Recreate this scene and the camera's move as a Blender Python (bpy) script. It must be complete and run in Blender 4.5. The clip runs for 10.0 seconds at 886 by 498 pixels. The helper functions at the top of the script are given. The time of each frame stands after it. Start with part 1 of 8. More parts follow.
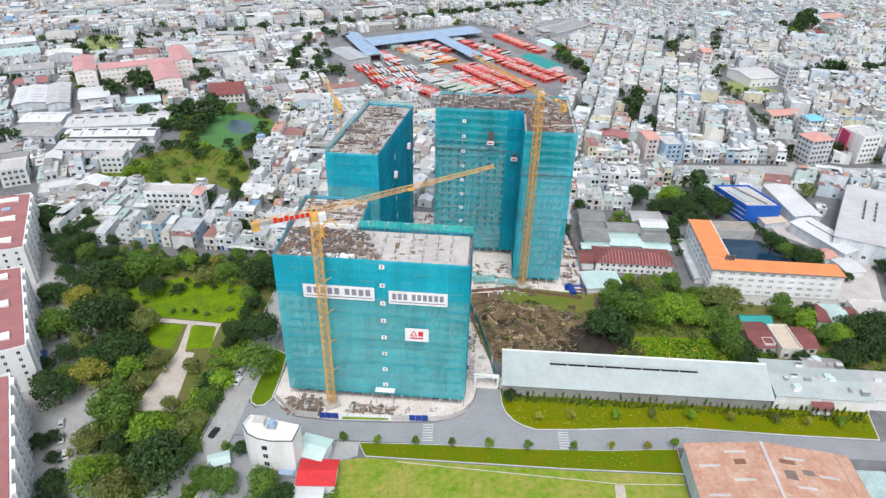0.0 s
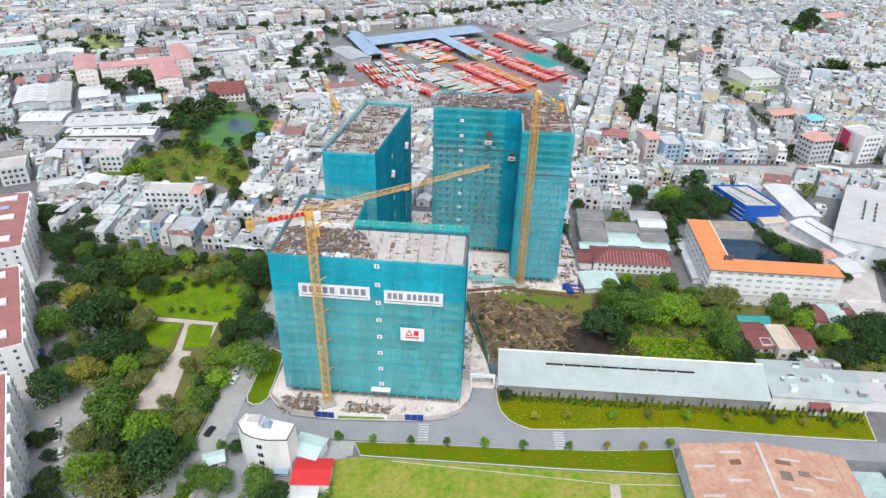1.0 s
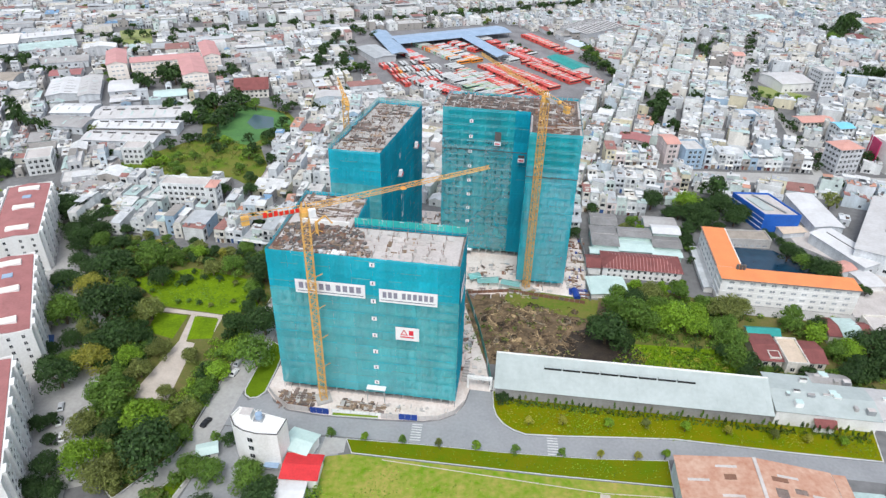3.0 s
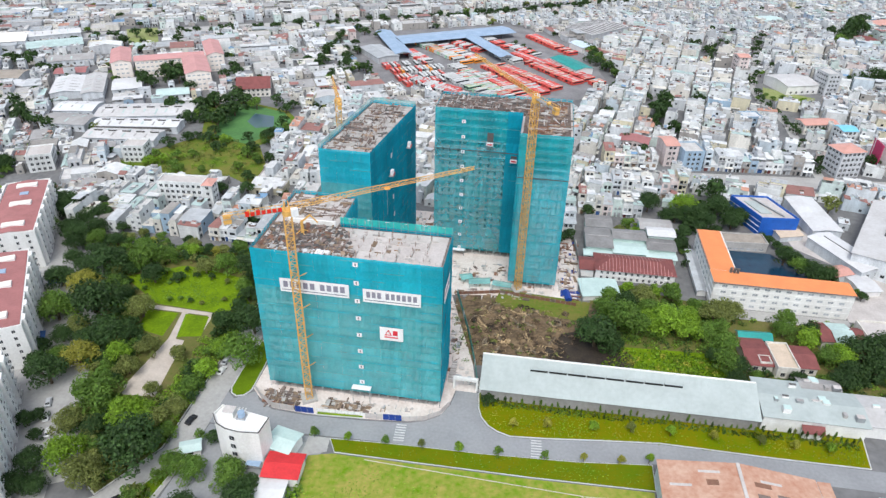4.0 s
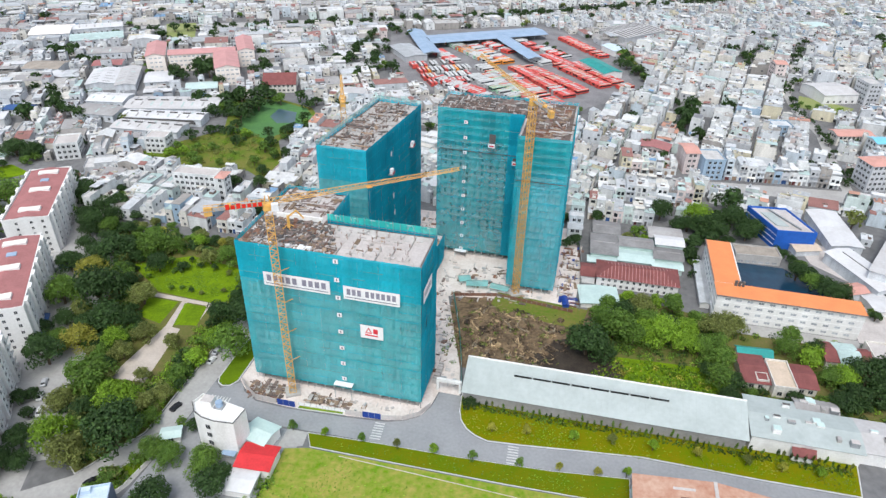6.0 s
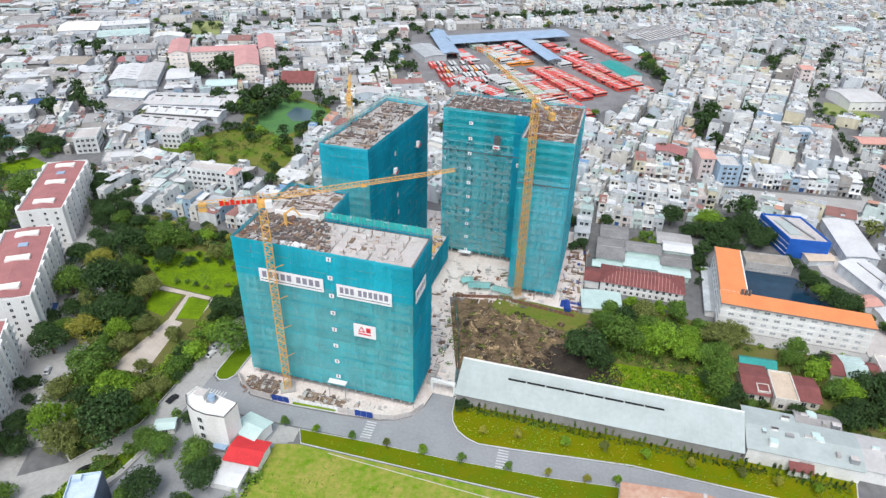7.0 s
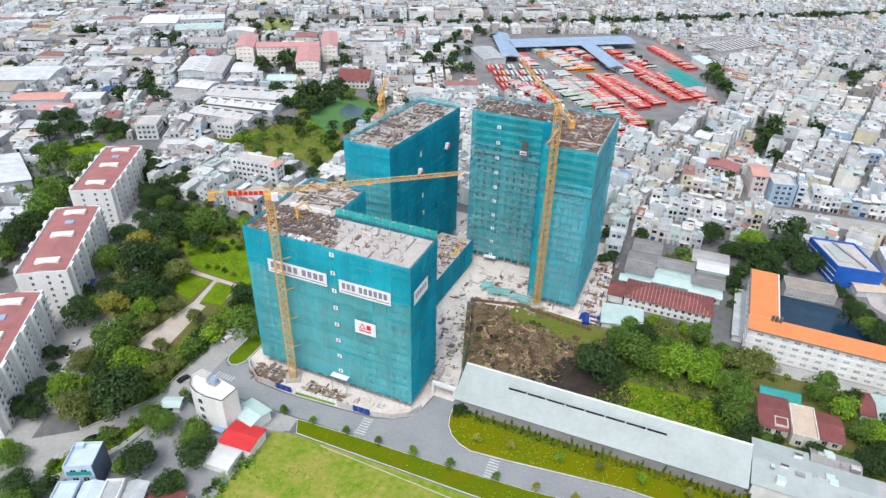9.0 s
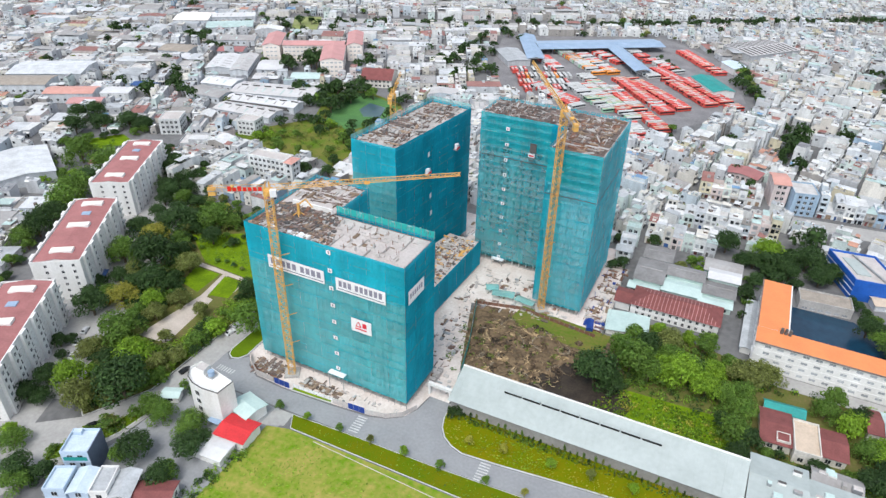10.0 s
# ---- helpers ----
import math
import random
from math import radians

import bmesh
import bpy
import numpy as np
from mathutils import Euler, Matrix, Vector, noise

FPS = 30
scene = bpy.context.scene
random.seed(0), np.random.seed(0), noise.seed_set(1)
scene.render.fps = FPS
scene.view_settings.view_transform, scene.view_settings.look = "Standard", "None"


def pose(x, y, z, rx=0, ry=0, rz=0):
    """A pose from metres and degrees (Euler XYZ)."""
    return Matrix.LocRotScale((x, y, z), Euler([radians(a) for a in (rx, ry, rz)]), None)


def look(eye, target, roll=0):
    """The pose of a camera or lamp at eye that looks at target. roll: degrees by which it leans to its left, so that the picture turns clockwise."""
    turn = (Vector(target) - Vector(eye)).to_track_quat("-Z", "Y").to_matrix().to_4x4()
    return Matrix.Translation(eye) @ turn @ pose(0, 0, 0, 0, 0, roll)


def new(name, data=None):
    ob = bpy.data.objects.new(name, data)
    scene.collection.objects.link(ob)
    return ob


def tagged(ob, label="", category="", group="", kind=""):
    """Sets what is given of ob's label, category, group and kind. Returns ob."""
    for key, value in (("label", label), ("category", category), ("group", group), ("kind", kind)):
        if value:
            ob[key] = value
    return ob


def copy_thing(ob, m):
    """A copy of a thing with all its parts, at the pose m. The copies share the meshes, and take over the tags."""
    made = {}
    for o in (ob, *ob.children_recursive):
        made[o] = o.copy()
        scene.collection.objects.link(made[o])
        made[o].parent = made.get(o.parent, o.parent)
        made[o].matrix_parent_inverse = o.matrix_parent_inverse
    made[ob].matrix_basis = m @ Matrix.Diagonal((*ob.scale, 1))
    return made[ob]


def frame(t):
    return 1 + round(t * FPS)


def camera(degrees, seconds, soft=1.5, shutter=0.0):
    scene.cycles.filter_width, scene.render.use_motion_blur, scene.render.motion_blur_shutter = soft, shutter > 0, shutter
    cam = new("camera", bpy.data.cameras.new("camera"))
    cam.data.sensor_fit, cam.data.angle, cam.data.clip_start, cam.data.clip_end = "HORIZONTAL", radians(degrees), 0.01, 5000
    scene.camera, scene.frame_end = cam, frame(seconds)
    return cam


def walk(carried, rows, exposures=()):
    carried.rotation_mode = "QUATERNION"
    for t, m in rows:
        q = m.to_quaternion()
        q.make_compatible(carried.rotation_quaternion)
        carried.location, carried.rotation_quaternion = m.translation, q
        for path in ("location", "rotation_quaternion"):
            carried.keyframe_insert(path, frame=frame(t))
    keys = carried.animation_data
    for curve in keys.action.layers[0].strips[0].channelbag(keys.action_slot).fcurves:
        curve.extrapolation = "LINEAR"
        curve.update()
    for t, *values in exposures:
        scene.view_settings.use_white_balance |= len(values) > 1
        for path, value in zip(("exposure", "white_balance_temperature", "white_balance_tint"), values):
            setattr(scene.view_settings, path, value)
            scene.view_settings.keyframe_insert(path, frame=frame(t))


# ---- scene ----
cam = camera(68.1, 10.0, soft=1.4)
METRES, EYE, TILT, LEAN, TURN = 81.0, 163.0, 0.0, 0.0, 3.8
ROWS = [
    (0.0, 0.0, 0.0, 0.0, 0.69, -31.58, -1.13),
    (0.5, 0.0155, 0.001, 0.0003, 0.68, -31.6, -1.12),
    (1.0, 0.0285, 0.0018, 0.0003, 0.97, -31.64, -1.1),
    (1.5, 0.051, 0.004, -0.0002, 2.8, -31.67, -1.1),
    (2.0, 0.082, 0.0075, 0.0002, 3.59, -31.68, -1.1),
    (2.5, 0.1183, 0.0118, 0.0002, 3.83, -31.7, -1.11),
    (4.0, 0.2594, 0.0302, 0.0021, 5.27, -31.74, -1.13),
    (4.5, 0.3128, 0.0382, 0.0021, 5.89, -31.75, -1.14),
    (5.0, 0.3672, 0.0475, 0.0022, 6.81, -31.78, -1.15),
    (5.5, 0.425, 0.0583, 0.0019, 8.23, -31.79, -1.15),
    (7.0, 0.6026, 0.099, 0.0032, 12.2, -31.83, -1.14),
    (7.5, 0.664, 0.1166, 0.0034, 13.92, -31.81, -1.13),
    (8.0, 0.7253, 0.1361, 0.0032, 15.71, -31.8, -1.13),
    (8.5, 0.7858, 0.1574, 0.0027, 17.55, -31.79, -1.12),
    (9.0, 0.8463, 0.1813, 0.0029, 19.41, -31.78, -1.11),
    (9.5, 0.9064, 0.2068, 0.0027, 21.15, -31.79, -1.1),
    (10.0, 0.9663, 0.2342, 0.0025, 22.59, -31.78, -1.1),
]
walk(cam, [(t, pose(0, 0, EYE, TILT, LEAN, TURN) @ pose(METRES * x, METRES * y, METRES * z, 90 + pitch, roll, yaw)) for t, x, y, z, yaw, pitch, roll in ROWS])

# ---- world and light ----
SUN_TURN, SUN_HEIGHT = 178.0, 60.0   # compass of the sun from +y, clockwise; height above the horizon
world = bpy.data.worlds.new("world")
scene.world = world
world.use_nodes = True
wn = world.node_tree.nodes
sky = wn.new("ShaderNodeTexSky")
sky.sky_type = "NISHITA"
sky.sun_disc = False
sky.sun_elevation, sky.sun_rotation = radians(SUN_HEIGHT), radians(SUN_TURN)
sky.air_density, sky.dust_density = 1.0, 1.5
wn["Background"].inputs["Strength"].default_value = 0.15
veil = wn.new("ShaderNodeHueSaturation")   # thin cloud takes most of the blue out of the sky
veil.inputs["Saturation"].default_value = 0.5
world.node_tree.links.new(sky.outputs[0], veil.inputs["Color"])
world.node_tree.links.new(veil.outputs[0], wn["Background"].inputs[0])
sun = new("sun", bpy.data.lights.new("sun", "SUN"))
sun.data.energy, sun.data.angle, sun.data.color = 1.35, radians(28), (0.97, 0.985, 0.945)
sun_way = Vector((math.sin(radians(SUN_TURN)) * math.cos(radians(SUN_HEIGHT)), math.cos(radians(SUN_TURN)) * math.cos(radians(SUN_HEIGHT)), math.sin(radians(SUN_HEIGHT))))
sun.matrix_world = look(sun_way * 400, (0, 0, 0))
scene.view_settings.exposure = 0.7

# ---- materials ----
MATS = {}


def material(name, colour, second=None, rough=0.8, size=3.0, fine=0.4, amount=0.5, metal=0.0, bump=0.15, island=0.0, each=0.0, streak=0.0, spec=0.3):
    """A surface of two colours mixed by noise at two scales; island and each vary the tone by mesh island and by object."""
    m = bpy.data.materials.new(name)
    m.use_nodes = True
    nt = m.node_tree
    n, l = nt.nodes, nt.links
    bsdf = n["Principled BSDF"]
    bsdf.inputs["Roughness"].default_value = rough
    bsdf.inputs["Metallic"].default_value = metal
    bsdf.inputs["Specular IOR Level"].default_value = spec
    second = second or tuple(c * 0.7 for c in colour)
    geo = n.new("ShaderNodeNewGeometry")
    big, small = n.new("ShaderNodeTexNoise"), n.new("ShaderNodeTexNoise")
    big.inputs["Scale"].default_value, small.inputs["Scale"].default_value = 1.0 / size, 1.0 / fine
    big.inputs["Detail"].default_value, small.inputs["Detail"].default_value = 4, 3
    stretch = n.new("ShaderNodeMapping")
    stretch.inputs["Scale"].default_value = (1, 1, 1.0 / (1 + 6 * streak))
    l.new(geo.outputs["Position"], stretch.inputs["Vector"])
    l.new(stretch.outputs["Vector"], big.inputs["Vector"])
    l.new(geo.outputs["Position"], small.inputs["Vector"])
    add = n.new("ShaderNodeMath")
    add.operation = "MULTIPLY_ADD"
    add.inputs[1].default_value = 0.45
    l.new(small.outputs[0], add.inputs[0])
    half = n.new("ShaderNodeMath")
    half.operation = "MULTIPLY"
    half.inputs[1].default_value = 0.6
    l.new(big.outputs[0], half.inputs[0])
    l.new(half.outputs[0], add.inputs[2])
    ramp = n.new("ShaderNodeMapRange")
    ramp.inputs["From Min"].default_value, ramp.inputs["From Max"].default_value = 0.38, 0.68
    ramp.inputs["To Min"].default_value, ramp.inputs["To Max"].default_value = 0.0, min(1.0, amount * 2)
    l.new(add.outputs[0], ramp.inputs["Value"])
    mix = n.new("ShaderNodeMix")
    mix.data_type = "RGBA"
    mix.inputs["A"].default_value, mix.inputs["B"].default_value = (*colour, 1), (*second, 1)
    l.new(ramp.outputs[0], mix.inputs["Factor"])
    tone = mix.outputs["Result"]
    for want, source, low in ((island, geo.outputs["Random Per Island"], 1 - island), (each, None, 1 - each)):
        if not want:
            continue
        if source is None:
            source = n.new("ShaderNodeObjectInfo").outputs["Random"]
        span = n.new("ShaderNodeMapRange")
        span.inputs["To Min"].default_value, span.inputs["To Max"].default_value = low, 1 + want * 0.6
        l.new(source, span.inputs["Value"])
        times = n.new("ShaderNodeMix")
        times.data_type, times.blend_type = "RGBA", "MULTIPLY"
        times.inputs["Factor"].default_value = 1
        l.new(tone, times.inputs["A"])
        l.new(span.outputs[0], times.inputs["B"])
        tone = times.outputs["Result"]
    l.new(tone, bsdf.inputs["Base Color"])
    if bump:
        b = n.new("ShaderNodeBump")
        b.inputs["Strength"].default_value, b.inputs["Distance"].default_value = bump, fine * 0.3
        l.new(small.outputs[0], b.inputs["Height"])
        l.new(b.outputs[0], bsdf.inputs["Normal"])
    MATS[name] = m
    return m


def net_material(name, colour, open_part, size=4.5):
    """Woven safety net: part of it lets light and sight through."""
    m = material(name, colour, tuple(c * 0.68 for c in colour), rough=0.75, size=size, fine=0.7, amount=0.5, each=0.16, bump=0.25, spec=0.15, streak=1.2)
    n, l = m.node_tree.nodes, m.node_tree.links
    bsdf, out = n["Principled BSDF"], n["Material Output"]
    thin, clear = n.new("ShaderNodeBsdfTranslucent"), n.new("ShaderNodeBsdfTransparent")
    thin.inputs["Color"].default_value = (*colour, 1)
    one, two = n.new("ShaderNodeMixShader"), n.new("ShaderNodeMixShader")
    one.inputs[0].default_value = 0.25
    l.new(bsdf.outputs[0], one.inputs[1])
    l.new(thin.outputs[0], one.inputs[2])
    geo, cloth = n.new("ShaderNodeNewGeometry"), n.new("ShaderNodeTexNoise")
    cloth.inputs["Scale"].default_value = 0.22
    l.new(geo.outputs["Position"], cloth.inputs["Vector"])
    span = n.new("ShaderNodeMapRange")
    span.inputs["From Min"].default_value, span.inputs["From Max"].default_value = 0.3, 0.7
    span.inputs["To Min"].default_value, span.inputs["To Max"].default_value = open_part * 0.85, open_part * 1.15
    l.new(cloth.outputs[0], span.inputs["Value"])
    l.new(span.outputs[0], two.inputs[0])
    l.new(one.outputs[0], two.inputs[1])
    l.new(clear.outputs[0], two.inputs[2])
    l.new(two.outputs[0], out.inputs["Surface"])
    return m


def leaf_material(name, colour, second):
    m = material(name, colour, second, rough=0.6, size=2.5, fine=0.5, amount=0.5, island=0.6, each=0.22, bump=0, spec=0.25)
    n, l = m.node_tree.nodes, m.node_tree.links
    thin, mix = n.new("ShaderNodeBsdfTranslucent"), n.new("ShaderNodeMixShader")
    thin.inputs["Color"].default_value = (colour[0] * 1.2, colour[1] * 1.3, colour[2], 1)
    mix.inputs[0].default_value = 0.25
    l.new(n["Principled BSDF"].outputs[0], mix.inputs[1])
    l.new(thin.outputs[0], mix.inputs[2])
    l.new(mix.outputs[0], n["Material Output"].inputs["Surface"])
    return m


material("ground", (0.2, 0.198, 0.2), (0.12, 0.119, 0.12), size=18, fine=2.5, amount=0.5)
material("asphalt", (0.31, 0.315, 0.325), (0.24, 0.245, 0.255), size=14, fine=1.0, amount=0.5, rough=0.85)
material("asphalt_pale", (0.43, 0.42, 0.405), (0.32, 0.31, 0.3), size=10, fine=1.2, rough=0.85)
material("terminal_ground", (0.26, 0.25, 0.255), (0.16, 0.155, 0.16), size=14, fine=1.5, rough=0.85)
material("kerb", (0.62, 0.61, 0.59), (0.45, 0.44, 0.42), size=4, fine=0.5)
material("paving", (0.56, 0.49, 0.43), (0.42, 0.36, 0.31), size=5, fine=0.6)
material("road_paint", (0.62, 0.62, 0.61), (0.38, 0.38, 0.38), size=1.5, fine=0.3, rough=0.6)
material("lawn", (0.17, 0.27, 0.008), (0.09, 0.155, 0.008), size=6, fine=0.8, amount=0.6, bump=0.4, spec=0.05)
material("lawn_olive", (0.12, 0.175, 0.002), (0.19, 0.165, 0.003), size=7, fine=0.9, amount=0.6, bump=0.4, spec=0.05)
material("lawn_far", (0.22, 0.27, 0.08), (0.3, 0.31, 0.16), size=9, fine=1.5, amount=0.6, bump=0.4, spec=0.05)
material("lawn_verge", (0.09, 0.155, 0.004), (0.15, 0.15, 0.004), size=7, fine=0.7, bump=0.4, spec=0.05)
material("lawn_deep", (0.125, 0.2, 0.008), (0.09, 0.145, 0.008), size=6, fine=0.6, bump=0.4, spec=0.05)
material("field", (0.115, 0.24, 0.005), (0.36, 0.3, 0.085), size=13, fine=2.0, amount=0.95, bump=0.5, spec=0.05)
material("park_floor", (0.1, 0.13, 0.025), (0.17, 0.14, 0.06), size=6, fine=0.8, amount=0.5, bump=0.5, spec=0.05)
material("scrub", (0.09, 0.165, 0.014), (0.19, 0.165, 0.05), size=10, fine=1.2, amount=0.55, bump=0.5, spec=0.05)
material("marsh", (0.09, 0.22, 0.06), (0.06, 0.15, 0.05), size=15, fine=2.0, bump=0.3)
material("earth", (0.24, 0.165, 0.095), (0.065, 0.045, 0.028), size=5, fine=1.1, amount=0.85, bump=0.8)
# dark wet earth; also colours the painted shadows beside the brush arcs
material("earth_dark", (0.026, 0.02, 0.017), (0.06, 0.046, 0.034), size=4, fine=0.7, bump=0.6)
material("straw", (0.6, 0.45, 0.27), (0.4, 0.28, 0.15), size=2, fine=0.5, island=0.4, bump=0)
material("brush_grey", (0.33, 0.28, 0.21), (0.2, 0.165, 0.12), size=2, fine=0.5, island=0.4, bump=0)
material("brush", (0.2, 0.14, 0.09), (0.1, 0.07, 0.05), size=2, fine=0.5, island=0.4, bump=0)
material("site_floor", (0.76, 0.69, 0.65), (0.58, 0.49, 0.44), size=7, fine=1.0, amount=0.55)
material("water", (0.012, 0.05, 0.09), (0.008, 0.03, 0.06), size=20, fine=3, rough=0.15, bump=0.02, spec=0.5)
material("pond_water", (0.05, 0.09, 0.13), (0.04, 0.1, 0.08), size=8, fine=2, rough=0.3, bump=0.03, spec=0.5)
material("concrete", (0.5, 0.48, 0.46), (0.33, 0.31, 0.29), size=5, fine=0.6, amount=0.5)
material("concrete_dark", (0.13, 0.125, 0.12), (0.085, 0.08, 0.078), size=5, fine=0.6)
material("slab_pale", (0.57, 0.53, 0.51), (0.42, 0.38, 0.36), size=6, fine=0.7)
material("formwork", (0.26, 0.2, 0.175), (0.12, 0.09, 0.08), size=2, fine=0.4, island=0.5)
material("timber", (0.33, 0.24, 0.17), (0.22, 0.15, 0.1), size=1.5, fine=0.3, island=0.45)
material("rust", (0.25, 0.13, 0.085), (0.17, 0.085, 0.06), size=2, fine=0.4, island=0.3)
material("crane_yellow", (0.74, 0.43, 0.12), (0.6, 0.33, 0.09), rough=0.5, size=2, fine=0.3, bump=0)
material("crane_red", (0.75, 0.03, 0.015), (0.6, 0.025, 0.015), rough=0.5, size=2, bump=0)
material("steel", (0.45, 0.46, 0.47), (0.3, 0.31, 0.32), rough=0.45, metal=0.5, size=2, fine=0.3, bump=0, island=0.3)
material("banner", (0.82, 0.82, 0.82), (0.7, 0.7, 0.72), rough=0.6, size=4, fine=0.6)
material("lettering", (0.12, 0.12, 0.17), rough=0.6, size=2, bump=0)
material("lettering_grey", (0.26, 0.25, 0.31), (0.2, 0.19, 0.25), rough=0.6, size=2, bump=0)
material("logo_red", (0.7, 0.03, 0.05), rough=0.6, size=2, bump=0)
material("hoarding_blue", (0.02, 0.06, 0.3), (0.015, 0.045, 0.22), rough=0.5, size=2, bump=0)
material("glass_dark", (0.022, 0.028, 0.035), (0.014, 0.018, 0.022), rough=0.35, size=3, fine=1, bump=0, spec=0.25, each=0.4, island=0.5)
material("glass_mid", (0.1, 0.108, 0.12), (0.06, 0.066, 0.075), rough=0.35, size=3, fine=1, bump=0, spec=0.25, island=0.6)
material("glass_pale", (0.46, 0.48, 0.5), (0.34, 0.36, 0.38), rough=0.25, size=3, fine=1, bump=0, spec=0.5, each=0.3)
material("slate_blue", (0.11, 0.14, 0.2), (0.08, 0.1, 0.15), size=4, fine=0.6, rough=0.6)
material("roof_cyan", (0.2, 0.56, 0.72), (0.16, 0.46, 0.6), size=3, fine=0.6, rough=0.5)
material("roof_sand", (0.62, 0.5, 0.39), (0.5, 0.4, 0.31), size=3, fine=0.6)
material("bark", (0.16, 0.115, 0.08), (0.09, 0.065, 0.045), size=0.8, fine=0.15, bump=0.6)
net_material("net", (0.012, 0.6, 0.78), 0.2)
net_material("net_open", (0.02, 0.69, 0.87), 0.48)
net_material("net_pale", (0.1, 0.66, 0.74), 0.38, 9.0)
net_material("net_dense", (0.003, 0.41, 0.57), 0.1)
net_material("net_crown", (0.012, 0.58, 0.68), 0.34)
net_material("net_deep", (0.02, 0.58, 0.68), 0.52)
net_material("net_thin", (0.3, 0.7, 0.68), 0.5)
net_material("net_fresh", (0.05, 0.72, 0.66), 0.2)
leaf_material("leaf_dark", (0.06, 0.115, 0.03), (0.03, 0.066, 0.02))
leaf_material("leaf_mid", (0.16, 0.265, 0.04), (0.085, 0.17, 0.03))
leaf_material("leaf_bright", (0.25, 0.4, 0.03), (0.16, 0.28, 0.028))
leaf_material("leaf_olive", (0.24, 0.27, 0.075), (0.14, 0.165, 0.045))
leaf_material("leaf_yellow", (0.46, 0.42, 0.07), (0.26, 0.28, 0.05))
LEAVES = ["leaf_dark", "leaf_mid", "leaf_bright", "leaf_olive", "leaf_yellow"]
WALLS = []
for i, (c, k) in enumerate([((0.87, 0.88, 0.87), 17), ((0.8, 0.83, 0.86), 8), ((0.85, 0.81, 0.74), 6), ((0.66, 0.67, 0.69), 4), ((0.68, 0.76, 0.82), 3), ((0.7, 0.8, 0.76), 3),
                            ((0.83, 0.71, 0.68), 3), ((0.45, 0.42, 0.39), 2), ((0.8, 0.73, 0.54), 2), ((0.42, 0.56, 0.7), 1)]):
    name = "house_wall_" + "abcdefghij"[i]
    c = tuple(v * 0.9 for v in c)
    material(name, c, tuple(v * 0.6 for v in c), size=3, fine=0.6, amount=0.42, streak=1.0, island=0.08, each=0.08)
    WALLS += [name] * k
ROOFS = []
for i, (c, k) in enumerate([((0.78, 0.8, 0.82), 12), ((0.58, 0.6, 0.62), 5), ((0.33, 0.335, 0.35), 2), ((0.9, 0.9, 0.89), 15), ((0.58, 0.73, 0.7), 4), ((0.42, 0.2, 0.17), 2),
                            ((0.4, 0.37, 0.34), 2), ((0.24, 0.42, 0.64), 1), ((0.68, 0.36, 0.26), 1), ((0.84, 0.8, 0.72), 6)]):
    name = "sheet_roof_" + "abcdefghij"[i]
    c = tuple(v * 0.85 for v in c)
    material(name, c, tuple(v * 0.64 for v in c), size=5, fine=0.8, amount=0.45, rough=0.6, island=0.12, each=0.1, spec=0.35)
    ROOFS += [name] * k
OLD_ROOFS = ["shed_roof_grey", "shed_roof_pale", "shed_roof_grey", "sheet_roof_a", "sheet_roof_b", "sheet_roof_g", "sheet_roof_d", "shed_roof_white", "sheet_roof_f"]
material("shed_roof_pale", (0.56, 0.55, 0.55), (0.45, 0.43, 0.42), size=9, fine=1.5, amount=0.5, rough=0.6, each=0.1)
material("shed_roof_dark", (0.27, 0.262, 0.26), (0.18, 0.172, 0.17), size=6, fine=1.1, amount=0.6, rough=0.65, each=0.2)
material("roof_dust", (0.38, 0.33, 0.28), (0.27, 0.235, 0.2), size=4, fine=0.8, amount=0.6, rough=0.8)
material("wall_mint", (0.55, 0.66, 0.62), (0.42, 0.52, 0.49), size=3, fine=0.6, streak=1.0)
material("shed_roof_white", (0.66, 0.66, 0.67), (0.55, 0.54, 0.54), size=9, fine=1.5, amount=0.5, rough=0.6, each=0.06)
material("shed_roof_grey", (0.4, 0.39, 0.385), (0.3, 0.28, 0.27), size=8, fine=1.3, amount=0.5, rough=0.65, each=0.15)
material("roof_navy", (0.04, 0.1, 0.26), (0.03, 0.07, 0.18), size=5, fine=0.8, rough=0.55)
material("paint_cream", (0.86, 0.79, 0.73), (0.76, 0.68, 0.62), size=6, fine=0.8)
material("terrace", (0.6, 0.585, 0.57), (0.42, 0.4, 0.385), size=3, fine=0.6, amount=0.5, island=0.2)
material("roof_salmon", (0.62, 0.33, 0.28), (0.52, 0.27, 0.22), size=4, fine=0.6, rough=0.7)
material("tile_red", (0.24, 0.08, 0.074), (0.16, 0.053, 0.05), size=3, fine=0.5, rough=0.75)
material("roof_red", (0.4, 0.165, 0.16), (0.3, 0.125, 0.12), size=5, fine=0.7, amount=0.6, rough=0.7)
material("roof_scarlet", (0.66, 0.04, 0.045), (0.5, 0.03, 0.035), size=4, fine=0.6, rough=0.55)
material("tile_orange", (0.78, 0.27, 0.1), (0.66, 0.22, 0.085), size=5, fine=0.6, rough=0.7)
material("roof_rusty", (0.55, 0.36, 0.27), (0.42, 0.2, 0.13), size=6, fine=1.3, rough=0.7, amount=0.6)
material("roof_white", (0.42, 0.465, 0.455), (0.35, 0.39, 0.38), size=7, fine=1.5, rough=0.5)
material("roof_teal", (0.025, 0.3, 0.27), (0.02, 0.21, 0.2), size=4, fine=0.7, rough=0.55)
material("roof_mint", (0.54, 0.66, 0.63), (0.43, 0.55, 0.53), size=5, fine=0.8, rough=0.55)
material("roof_ice", (0.6, 0.69, 0.75), (0.46, 0.55, 0.63), size=3, fine=0.6, rough=0.5)
